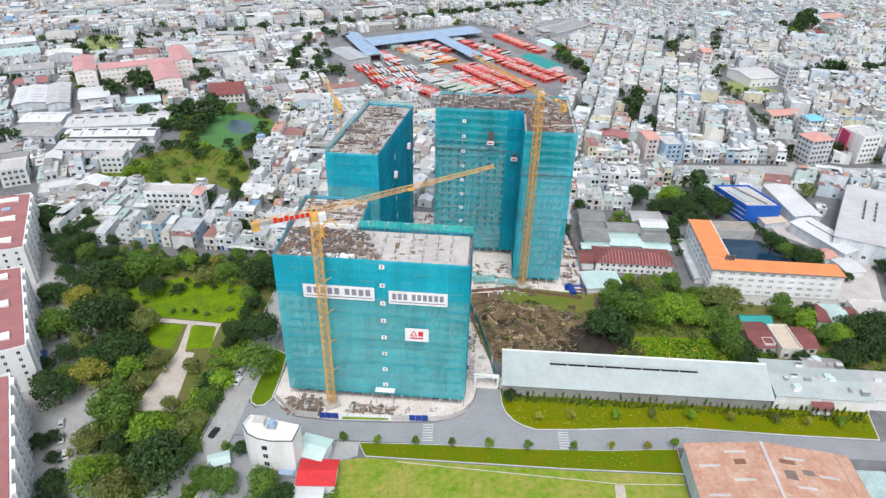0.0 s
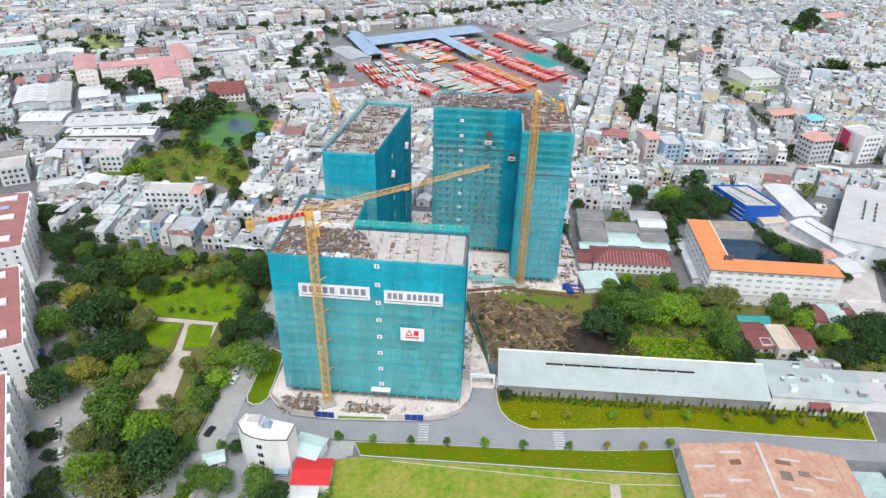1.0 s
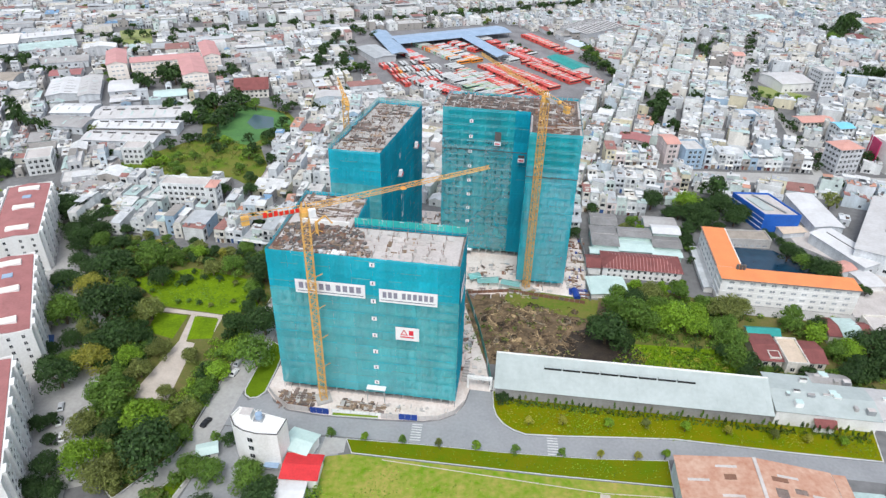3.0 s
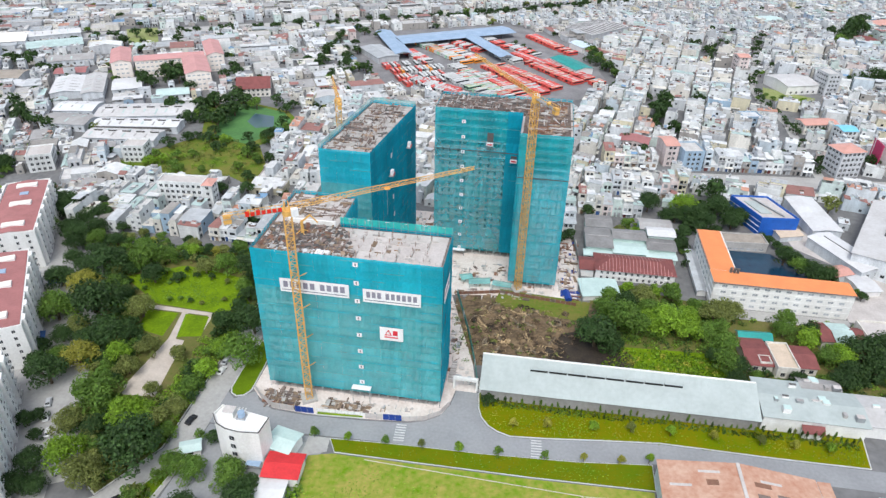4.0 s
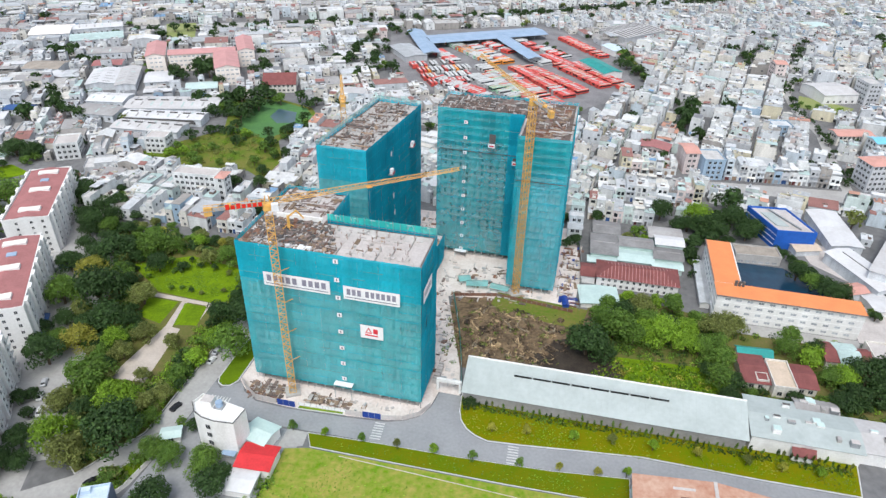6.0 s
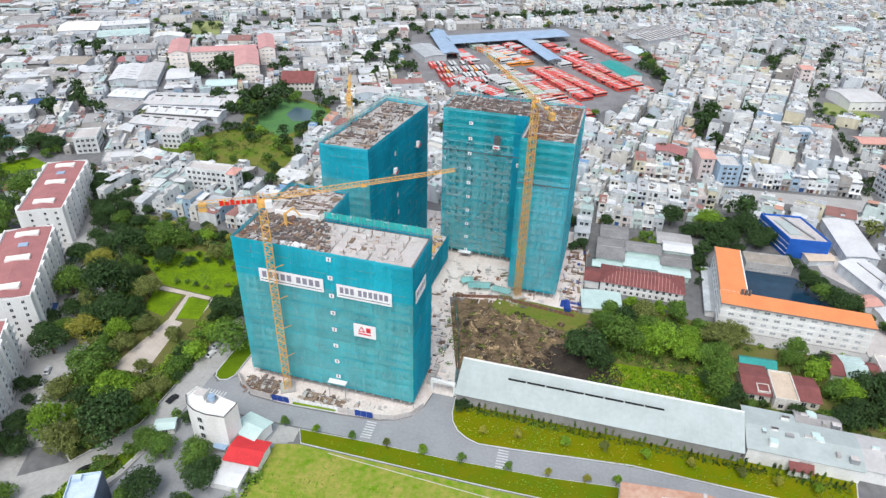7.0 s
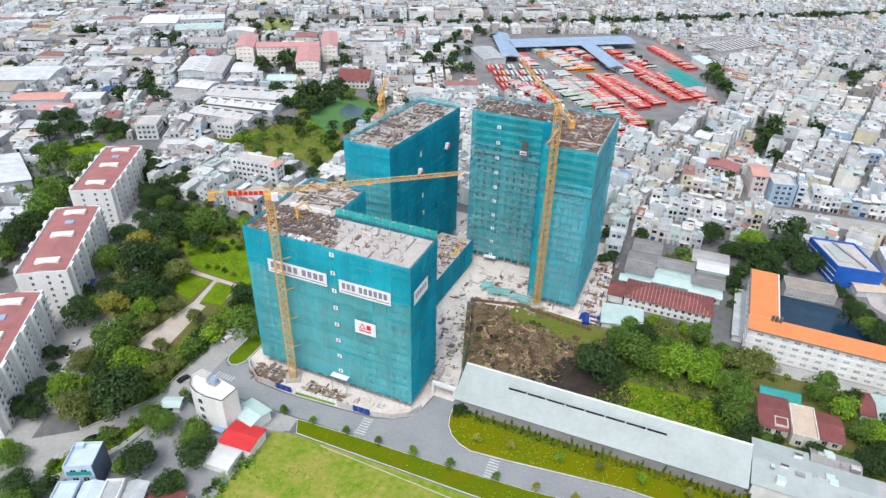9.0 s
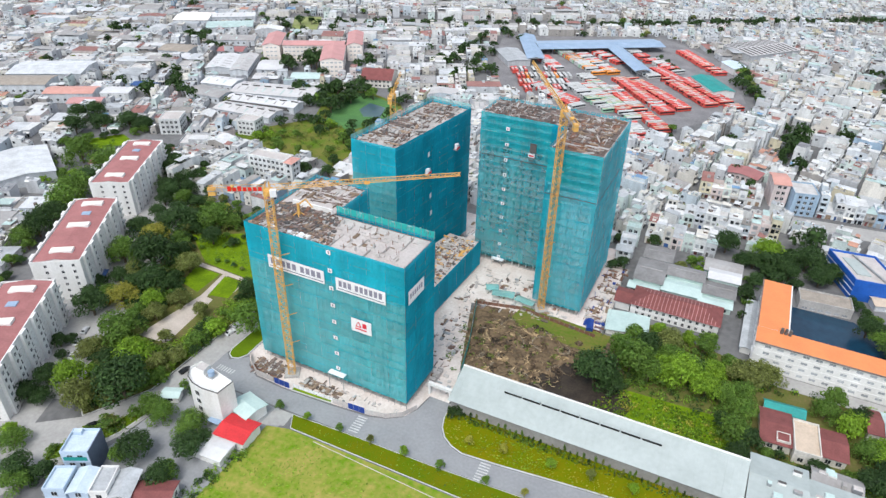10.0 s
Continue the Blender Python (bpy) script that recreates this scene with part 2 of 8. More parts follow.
material("wall_ice", (0.5, 0.6, 0.71), (0.4, 0.49, 0.6), size=3, fine=0.6, rough=0.75)
material("roof_blue", (0.32, 0.42, 0.55), (0.24, 0.33, 0.45), size=8, fine=1.2, rough=0.55)
material("paint_white", (0.82, 0.81, 0.795), (0.64, 0.625, 0.6), size=5, fine=0.7, streak=1.0, amount=0.45)
material("roof_pink", (0.56, 0.29, 0.28), (0.46, 0.24, 0.23), size=6, fine=0.8, rough=0.7)
material("paint_blue", (0.02, 0.12, 0.5), (0.015, 0.09, 0.38), size=5, fine=0.7, rough=0.5)
material("paint_magenta", (0.55, 0.05, 0.14), (0.42, 0.04, 0.11), size=5, fine=0.7)
material("tank_steel", (0.62, 0.63, 0.64), (0.5, 0.5, 0.52), rough=0.3, metal=0.7, size=1, bump=0)
material("tyre", (0.02, 0.02, 0.02), rough=0.9, size=1, bump=0)
for name, c in (("car_white", (0.8, 0.8, 0.8)), ("car_black", (0.015, 0.015, 0.018)), ("car_silver", (0.5, 0.51, 0.53)), ("car_red", (0.6, 0.03, 0.02)), ("bus_red", (0.68, 0.09, 0.07)),
                ("bus_white", (0.58, 0.58, 0.57)), ("bus_cream", (0.55, 0.42, 0.28)), ("bus_orange", (0.85, 0.3, 0.04)), ("bus_green", (0.35, 0.6, 0.42))):
    material(name, c, tuple(v * 0.85 for v in c), rough=0.35, size=3, fine=0.5, bump=0, each=0.15, spec=0.5)

# ---- building blocks ----


class Geo:
    """Corner points, faces and the material of each face."""

    def __init__(self):
        self.v, self.f, self.m = [], [], []

    def add(self, vs, fs, m):
        o = len(self.v)
        self.v += vs
        self.f += [tuple(i + o for i in f) for f in fs]
        self.m += [m] * len(fs)
        return self

    def box(self, x0, y0, z0, x1, y1, z1, m, top=None):
        vs = [(x0, y0, z0), (x1, y0, z0), (x1, y1, z0), (x0, y1, z0), (x0, y0, z1), (x1, y0, z1), (x1, y1, z1), (x0, y1, z1)]
        self.add(vs, [(0, 3, 2, 1), (0, 1, 5, 4), (1, 2, 6, 5), (2, 3, 7, 6), (3, 0, 4, 7), (4, 5, 6, 7)], m)
        if top:
            self.m[-1] = top
        return self

    def plate(self, x0, x1, z0, z1, y, m, back=False):
        """One upright face, for openings that stay far off."""
        return self.add([(x0, y, z0), (x1, y, z0), (x1, y, z1), (x0, y, z1)], [(3, 2, 1, 0)] if back else [(0, 1, 2, 3)], m)

    def prism(self, poly, z0, z1, m, side=None):
        n = len(poly)
        if sum(poly[i][0] * poly[(i + 1) % n][1] - poly[(i + 1) % n][0] * poly[i][1] for i in range(n)) < 0:
            poly = poly[::-1]
        vs = [(x, y, z0) for x, y in poly] + [(x, y, z1) for x, y in poly]
        self.add(vs, [tuple(range(n, 2 * n))], m)
        self.f += [(i + len(self.v) - 2 * n, (i + 1) % n + len(self.v) - 2 * n, n + (i + 1) % n + len(self.v) - 2 * n, n + i + len(self.v) - 2 * n) for i in range(n)]
        self.m += [side or m] * n
        return self

    def bar(self, a, b, r, m, n=4, r2=None):
        a, b = Vector(a), Vector(b)
        q = (b - a).to_track_quat("Z", "Y")
        vs = []
        for p, s in ((a, r), (b, r if r2 is None else r2)):
            vs += [tuple(p + q @ Vector((s * math.cos(math.tau * (i + 0.5) / n), s * math.sin(math.tau * (i + 0.5) / n), 0))) for i in range(n)]
        fs = [(i, (i + 1) % n, n + (i + 1) % n, n + i) for i in range(n)] + [tuple(range(n))[::-1], tuple(range(n, 2 * n))]
        return self.add(vs, fs, m)

    def gable(self, x0, y0, x1, y1, z0, z1, m, wall, over=0.3, along="y"):
        """A ridged roof over a rectangle, with its end walls."""
        t = 0.12
        if along == "y":
            c = (x0 + x1) / 2
            self.add([(x0, y0, z0), (x1, y0, z0), (c, y0, z1), (x0, y1, z0), (x1, y1, z0), (c, y1, z1)], [(0, 1, 2), (4, 3, 5)], wall)
            dz = (z1 - z0) * over / (c - x0)
            for s, e in ((x0 - over, -1), (x1 + over, 1)):
                vs = [(s, y0 - over, z0 - dz), (c, y0 - over, z1), (c, y1 + over, z1), (s, y1 + over, z0 - dz)]
                vs += [(x, y, z + t) for x, y, z in vs]
                self.slab(vs, m, e > 0)
        else:
            c = (y0 + y1) / 2
            self.add([(x0, y0, z0), (x0, y1, z0), (x0, c, z1), (x1, y0, z0), (x1, y1, z0), (x1, c, z1)], [(1, 0, 2), (3, 4, 5)], wall)
            dz = (z1 - z0) * over / (c - y0)
            for s, e in ((y0 - over, -1), (y1 + over, 1)):
                vs = [(x0 - over, s, z0 - dz), (x1 + over, s, z0 - dz), (x1 + over, c, z1), (x0 - over, c, z1)]
                vs += [(x, y, z + t) for x, y, z in vs]
                self.slab(vs, m, e > 0)
        return self

    def slab(self, vs, m, flip=False):
        fs = [(0, 3, 2, 1), (4, 5, 6, 7), (0, 1, 5, 4), (1, 2, 6, 5), (2, 3, 7, 6), (3, 0, 4, 7)]
        return self.add(vs, [f[::-1] for f in fs] if flip else fs, m)

    def join(self, other, m=None):
        o = len(self.v)
        self.v += [tuple(m @ Vector(p)) for p in other.v] if m else other.v
        self.f += [tuple(i + o for i in f) for f in other.f]
        self.m += other.m
        return self

    def mesh(self, name):
        me = bpy.data.meshes.new(name)
        me.from_pydata(self.v, [], self.f)
        used = sorted(set(self.m))
        for u in used:
            me.materials.append(MATS[u])
        if len(used) > 1:
            slot = {u: i for i, u in enumerate(used)}
            me.polygons.foreach_set("material_index", [slot[u] for u in self.m])
        me.update()
        return me


def part(name, geo, parent=None, label="", at=None):
    """One mesh object from a Geo or a mesh, under parent if there is one."""
    ob = new(name, geo.mesh(name) if isinstance(geo, Geo) else geo)
    if parent:
        ob.parent = parent
    if at is not None:
        ob.matrix_basis = at
    return tagged(ob, label)


def thing(name, label, category, at=None, group="", kind=""):
    ob = new(name)
    ob.empty_display_size = 0.5
    if at is not None:
        ob.matrix_basis = at
    return tagged(ob, label, category, group, kind)


def inside(x, y, poly):
    hit = False
    for i in range(len(poly)):
        (ax, ay), (bx, by) = poly[i - 1], poly[i]
        if (ay > y) != (by > y) and x < (bx - ax) * (y - ay) / (by - ay) + ax:
            hit = not hit
    return hit


def sheet(name, poly, z, mat, label, thick=0.3, side=None):
    return tagged(part(name, Geo().prism(poly, z - thick, z, mat, side)), label, kind="structure")


# ---- ground, roads, lawns ----
sheet("ground", [(-2500, -1500), (2500, -1500), (2500, 3500), (-2500, 3500)], 0.0, "ground", "grey concrete and dust between the city houses", 2.0)
MAIN_ROAD = [(-76, 128), (-76, 143.5), (-47, 144.2), (-11, 145.6), (14, 146.4), (43, 148.3), (68, 151.4), (104, 152), (150, 152.5), (190, 152), (190, 162),
             (136.8, 160.6), (106, 160), (70, 159.9), (51, 157.7), (33, 155.4), (22, 154.4), (17.5, 155.7), (14, 158), (11.5, 161.5), (10.3, 165.4), (9.5, 172.5), (2, 172.5),
             (0.8, 165), (-2, 159.6), (-6.5, 156.4), (-12, 154.6), (-25, 153.2), (-46.5, 152), (-58, 152.6), (-64, 156), (-66.5, 160), (-72.6, 155.2), (-76, 158)]
sheet("road_main", MAIN_ROAD, 0.03, "asphalt", "grey asphalt road past the building site")
sheet("road_park", [(-106, 70), (-91, 78), (-78, 112), (-76, 128), (-75.8, 200), (-78, 246), (-86, 246), (-85.5, 200), (-85, 131), (-96, 111), (-125, 88)], 0.024, "asphalt_pale", "pale grey asphalt road along the park")
kerbed_island = [(-93.5, 97), (-87.5, 110), (-79.5, 126), (-77.5, 125), (-79.5, 112), (-84, 101), (-90, 93)]
ROAD_FAR = [(-430, 560), (-262, 652), (-197, 676), (-52, 749), (42, 818), (195, 925), (420, 1060), (405, 1082), (184, 945), (30, 838), (-58, 770), (-204, 697), (-270, 674), (-440, 582)]
sheet("road_far", ROAD_FAR, 0.03, "asphalt_pale", "wide tree-lined street far behind the terminal")
sheet("road_east", [(60, 364), (110, 365), (215, 371), (330, 384), (330, 394), (212, 386), (180, 384), (110, 377), (60, 375)], 0.03, "asphalt_pale", "pale street between house rows")
ALLEY = [(188, 384), (190, 425), (194, 475), (188, 520), (189, 560), (201, 600), (215, 650), (232, 722)]
sheet("road_north", [(x - 3, y) for x, y in ALLEY] + [(x + 3, y) for x, y in ALLEY[::-1]], 0.034, "asphalt_pale", "narrow pale street between house rows")
LANE = [(-112, 112), (-104, 116), (-118, 138), (-126, 152), (-140, 180), (-160, 230), (-180, 248), (-186, 244), (-168, 226), (-148, 180), (-136, 152), (-128, 138)]
sheet("pavement_corner", [(-80, 85), (-77, 112), (-75.5, 143), (-47, 143.6), (-35, 143.4), (-39, 120), (-39, 85)], 0.015, "asphalt", "grey concrete ground round the corner houses")
sheet("pavement_yard", [(-125, 88), (-106, 100), (-118, 128), (-132, 150), (-160, 198), (-190, 246), (-222, 276), (-246, 262), (-150, 100)], 0.02, "asphalt_pale", "pale worn paving round the apartment blocks")
sheet("pavement", LANE, 0.04, "asphalt_pale", "pale lane between apartment blocks and park")


def kerbed(name, poly, mat, label, z=0.17, kerb=0.35):
    ob = sheet(name, poly, z, mat, label)
    rim = Geo()
    n = len(poly)
    for i in range(n):
        a, b = Vector(poly[i]), Vector(poly[(i + 1) % n])
        d = (b - a)
        if d.length < 0.05:
            continue
        d.normalize()
        o = Vector((-d.y, d.x)) * kerb / 2
        rim.prism([tuple(a - o - d * 0.1), tuple(b - o + d * 0.1), tuple(b + o + d * 0.1), tuple(a + o - d * 0.1)], -0.1, z + 0.03 + 0.0004 * i, "kerb")
    part("kerb", rim, ob, "pale concrete kerb")
    return ob


PARK = [(-85.6, 131), (-86, 200), (-86.5, 244), (-178, 242), (-160, 226), (-140, 180), (-126, 152), (-118, 138), (-103, 116), (-96, 111.5)]
kerbed("lawn_park", PARK, "park_floor", "shaded green ground of the park", 0.12)
kerbed("lawn_bend", kerbed_island, "lawn_deep", "narrow planted strip at the road bend", 0.15)
sheet("lawn_wide", [(-150, 216), (-128, 229), (-108, 226), (-92, 222), (-89, 204), (-101, 199), (-127, 200.5)], 0.16, "lawn", "bright green mown park lawn")
sheet("lawn_small", [(-128, 196), (-125, 184), (-113.5, 181.5), (-114.5, 196)], 0.165, "lawn", "bright green square of lawn")
sheet("lawn_corner", [(-111.5, 196), (-108, 182), (-99, 184), (-101.5, 196)], 0.17, "lawn", "green square of lawn beside a path")
sheet("path_plaza", [(-113, 150), (-99.5, 151), (-104, 180.5), (-110.5, 181)], 0.15, "paving", "sandy paved strip in the park")
sheet("path_cross", [(-130, 197), (-130, 199.6), (-100.5, 198.6), (-99.5, 184), (-101.2, 184), (-102.2, 196.6)], 0.154, "paving", "narrow pale park path")
sheet("path_link", [(-110.4, 180), (-107.6, 180), (-111, 198), (-113.6, 198)], 0.158, "paving", "narrow pale park path")
kerbed("lawn_island", [(-75.6, 160), (-74.6, 157.6), (-72.4, 156.4), (-70, 157.2), (-68.4, 160), (-68.6, 172), (-69.5, 183), (-75, 186), (-75.8, 174)], "lawn_deep", "green kerbed traffic island", 0.17)
kerbed("lawn_east", [(9.8, 172.4), (10.6, 165.4), (11.8, 161.7), (14.3, 158.3), (17.7, 156.1), (22, 154.8), (33, 155.8), (51, 158.1), (70, 160.3), (106, 160.4), (134, 161.1), (136, 174), (60, 173), (10, 173)],
       "lawn_olive", "wide olive green lawn between road and sheds", 0.18)
kerbed("lawn_south", [(-35, 143.8), (-11, 145.2), (14, 146), (43, 147.9), (66.5, 150.8), (66.5, 141), (30, 139.6), (-32, 138.6)], "lawn_verge", "green verge along the road", 0.17, 0.2)
sheet("field", [(-40, 90), (-39.6, 136), (-32.5, 138), (30, 139), (66, 140.4), (66, 90)], 0.1, "field", "rough green and straw coloured empty field")
sheet("path_field", [(-22, 137.2), (46, 135.2), (66, 136.8), (66, 137.1), (46, 135.5), (-22, 137.5)], 0.14, "paving", "narrow pale footpath through the field")
sheet("path_step", [(43.5, 112), (46.5, 112), (47.5, 135), (44.5, 135)], 0.136, "paving", "narrow pale footpath through the field")
sheet("earth_lot", [(4, 187), (46, 187), (60, 205), (58, 233), (36, 234), (2, 231), (-6, 228), (-4, 205)], 0.08, "earth", "churned brown earth with dry debris")
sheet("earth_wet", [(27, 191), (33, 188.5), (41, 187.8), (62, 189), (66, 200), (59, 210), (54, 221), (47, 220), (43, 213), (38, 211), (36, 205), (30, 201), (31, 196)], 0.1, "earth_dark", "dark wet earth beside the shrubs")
sheet("lot_scrub", [(46, 187), (108, 187), (104, 240), (58, 250), (50, 236)], 0.06, "park_floor", "overgrown green lot")
sheet("lot_grass", [(60, 187.6), (104, 187.6), (102, 204), (92, 209), (60, 207)], 0.09, "lawn", "bright green weeds behind the long shed")
sheet("lot_strip", [(10, 224), (48, 220), (50, 234), (12, 237)], 0.11, "scrub", "strip of dry grass beside the site fence")
sheet("lot_east", [(100, 188), (176, 190), (176, 238), (100, 235)], 0.05, "park_floor", "shaded ground of weeds and earth between the villas")
sheet("site_floor", [(-68, 161), (-64, 157), (-58, 153.4), (-46, 152.8), (-25, 154), (-12, 155.4), (-6, 157.2), (-1.5, 160.6), (0.4, 165), (1.6, 172.5), (9, 172.5), (6, 187), (-8, 229),
                     (10, 232), (44, 229), (46, 262), (40, 300), (-64, 300), (-68, 240)], 0.09, "site_floor", "sandy concrete floor of the building site")
sheet("lawn_marsh", [(-222, 325), (-196, 317), (-158, 311), (-148, 319), (-130, 308), (-136, 340), (-150, 365), (-141, 387), (-135, 402), (-154, 427), (-191, 440), (-215, 425), (-192, 372), (-210, 344)], 0.1, "scrub", "overgrown green marsh between houses")
sheet("marsh_reeds", [(-205, 424), (-190, 436), (-156, 424), (-140, 402), (-152, 380), (-158, 365), (-182, 372)], 0.16, "marsh", "blue green reed bed")
sheet("water", [(-175, 418), (-160, 415), (-153, 396), (-164, 392), (-174, 402)], 0.2, "pond_water", "blue grey open water in the marsh")
sheet("lot_field", [(-358, 563), (-392, 615), (-366, 628), (-335, 574)], 0.1, "lawn_far", "green playing field between houses")
sheet("lawn_west", [(-302, 264), (-281, 290), (-262, 283), (-283, 257)], 0.1, "lawn", "bright green plot beside the apartment blocks")
sheet("lot_green", [(191, 531), (198, 560), (204, 556), (232, 539), (219, 514)], 0.1, "lawn_far", "green vacant lot between houses")

# zebra crossings
for cx, cy, slope in ((-13.5, 150.2, 0.05), (30.6, 151.2, 0.06)):
    z = thing("crossing", "worn white zebra stripes on asphalt", "road marking", pose(cx, cy, 0, 0, 0, math.degrees(slope)), "zebra crossings", "structure")
    for i in range(7):
        part("stripe", Geo().box(-1.7, -3.6 + i * 1.1, 0.02, 1.7, -3.1 + i * 1.1, 0.042, "road_paint"), z)
z = thing("crossing", "worn white zebra stripes on asphalt", "road marking", pose(-70, 150.5, 0, 0, 0, 0), "zebra crossings", "structure")
for i in range(7):
    part("stripe", Geo().box(-3.6 + i * 1.1, -1.2, 0.02, -3.1 + i * 1.1, 1.2, 0.042, "road_paint"), z)

# ---- towers under construction ----

def net_mesh(w, h, seed):
    """One slack net panel, hung at its top and bottom edge; x along the wall, bulging to -y."""
    rng = random.Random(seed)
    nx, nz = 8, 6
    ph = [rng.uniform(0, 6.3) for _ in range(6)]
    vs = []
    for k in range(nz + 1):
        for i in range(nx + 1):
            u, v = i / nx, k / nz
            sag = math.sin(math.pi * v)
            y = -0.16 * sag * (0.6 + 0.7 * math.sin(u * 7 + ph[0]) * math.sin(v * 3 + ph[1])) - 0.05 * math.sin(u * 17 + ph[2]) * sag - 0.03 * math.sin(u * 31 + ph[3] + v * 5)
            vs.append((u * w, y, v * (h + 0.25) + 0.06 * math.sin(u * 9 + ph[4]) * (1 if k in (0, nz) else 0)))
    n = nx + 1
    return vs, [(k * n + i, k * n + i + 1, (k + 1) * n + i + 1, (k + 1) * n + i) for k in range(nz) for i in range(nx)]


def tower(name, poly, top, label, seed, dense=(), tall=(), cloth="net", deck="slab_pale", below=0.9, closed=0.0, deep=(), seams=(), bare=0, plain=None):
    """A concrete frame of slabs, window walls and a core, wrapped in net panels. poly runs counter-clockwise; dense:
    edges with the darker, less open net, which also paints in the recess's shade; tall: edges whose net stands above
    the deck.
    """
    rng = random.Random(seed)
    t = thing(name, label, "building", group="towers under construction")
    n = len(poly)
    cx, cy = sum(p[0] for p in poly) / n, sum(p[1] for p in poly) / n
    storeys = round((top - below) / 3.3)
    storey = (top - below) / storeys
    plaster = "slab_pale"

    def inset(d):
        out = []
        for i in range(n):
            p, a, b = Vector(poly[i]), Vector(poly[i - 1]), Vector(poly[(i + 1) % n])
            e, f = (p - a).normalized(), (b - p).normalized()
            na, nb = Vector((-e.y, e.x)), Vector((-f.y, f.x))
            k = (na + nb)
            out.append(tuple(p + k * d / (1 + na.dot(nb))))
        return out

    frame_line, wall_line, core_line = inset(1.0), inset(1.6), inset(4.2)
    for s in range(storeys + 1):
        part("floor_slab", Geo().prism(frame_line, s * storey - 0.12, s * storey + 0.12, deck if s == storeys else "concrete"), t)
    # solid block; its dark colour paints in the unlit rooms behind the openings
    part("core", Geo().prism(core_line, 0.15, storeys * storey - 0.15, "concrete_dark"), t, "dark block standing in for unlit inner rooms")
    for i in range(n):
        a, b = Vector(wall_line[i]), Vector(wall_line[(i + 1) % n])
        d = b - a
        length = d.length
        m = pose(a.x, a.y, 0, 0, 0, math.degrees(math.atan2(d.y, d.x)))
        g = Geo()
        bays = max(2, round(length / 3.4))
        w = length / bays
        for s in range(storeys):
            z0, z1 = s * storey + 0.12, (s + 1) * storey - 0.12
            if s == 0:
                for k in range(bays + 1):
                    g.box(k * w - 0.3, 0, z0, k * w + 0.3, 0.6, z1, "concrete")
                continue
            if s >= storeys - bare:
                for k in range(bays + 1):
                    g.box(max(0, k * w - 0.25), 0.002, z0, min(length, k * w + 0.25), 0.4, z1, plaster)
                g.box(0, 0, z0, length, 0.2, z0 + 0.5, plaster)
                continue
            if plain and s < plain.get(i, 0):
                g.box(0, 0, z0, length, 0.2, z1, plaster)
                continue
            g.box(0, 0, z0, length, 0.2, z0 + 0.85, plaster)
            g.box(0, 0, z1 - 0.45, length, 0.2, z1, plaster)
            for k in range(bays + 1):
                p = (0.55 if k % 2 else 1.0) if cloth == "net_pale" else (1.05 if k % 2 else 1.35)
                if plain and i == 2 and k in (0, 3, 5, 6):
                    p = w * 0.5
                if closed and 2 < k < bays - 2 and random.Random(seed * 91 + k).random() < closed:
                    p = w * 0.5
                g.box(max(0, k * w - p), 0.002, z0 + 0.85, min(length, k * w + p), 0.2, z1 - 0.45, plaster)
        part("window_wall", g, t, "bare concrete wall with window openings", m)
        # planks of the scaffold at each storey, then the nets
        a, b = Vector(poly[i]), Vector(poly[(i + 1) % n])
        d = b - a
        length = d.length
        m = pose(a.x, a.y, 0, 0, 0, math.degrees(math.atan2(d.y, d.x)))
        g = Geo()
        for s in range(1, storeys + 1):
            x = 0.0
            while x < length - 1:
                e = min(length, x + rng.uniform(3, 9))
                if rng.random() < (0.4 if cloth == "net_open" else 0.65):
                    g.box(x, -0.2, s * storey - 0.07, e, -0.15, s * storey + 0.07, rng.choice(("net", "net", "net_thin")))
                x = e
            if s < storeys - (6 if cloth == "net_open" else 2) and rng.random() < (1.0 if cloth == "net_open" else 0.6):
                continue
            g.box(0.2, 0.15, s * storey - 0.3, length - 0.2, 0.95, s * storey - 0.1, "slab_pale" if cloth == "net_open" else "formwork")
        for k in range(int(length / 2.4) + 1):
            x = min(length - 0.1, k * 2.4 + 0.1)
            g.bar((x, 0.2, 0.1), (x, 0.2, top + rng.uniform(0.3, 1.3) + (2.0 if i in tall else 0)), 0.06, "steel")
        for z in seams:
            g.box(0.1, -0.24, z - 0.14, length - 0.1, -0.14, z + 0.14, "concrete_dark")
        for z in (top - 1.1, top - 0.1):
            g.bar((0, 0.2, z), (length, 0.2, z), 0.06, "steel")
        tagged(part("scaffold", g, t, "steel scaffold tubes and plank decks", m), kind="stuff")
        cols = max(2, round(length / 6.5))
        w = length / cols
        rows = round((top - 3.0) / 6.6)
        h = (top - 2.8) / rows
        rows += 1 if i in tall else 0
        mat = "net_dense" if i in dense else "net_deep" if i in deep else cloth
        shapes = []
        for k in range(5):
            vs, fs = net_mesh(w, h, seed * 50 + i * 7 + k)
            shapes.append(Geo().add(vs, fs, mat).mesh("net_panel"))
        crown = Geo().add(vs, fs, "net_crown" if bare else "net").mesh("net_panel")
        # darker net: puts the recess's shade into the end column of the third tower
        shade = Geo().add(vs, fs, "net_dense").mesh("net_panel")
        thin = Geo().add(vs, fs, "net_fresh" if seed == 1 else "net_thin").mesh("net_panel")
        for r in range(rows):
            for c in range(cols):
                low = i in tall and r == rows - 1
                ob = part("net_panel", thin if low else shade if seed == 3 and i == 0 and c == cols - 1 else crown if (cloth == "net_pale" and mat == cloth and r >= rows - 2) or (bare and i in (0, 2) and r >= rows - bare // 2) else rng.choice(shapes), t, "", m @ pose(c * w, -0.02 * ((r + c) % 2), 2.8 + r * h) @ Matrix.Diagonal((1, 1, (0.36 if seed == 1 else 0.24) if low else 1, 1)))
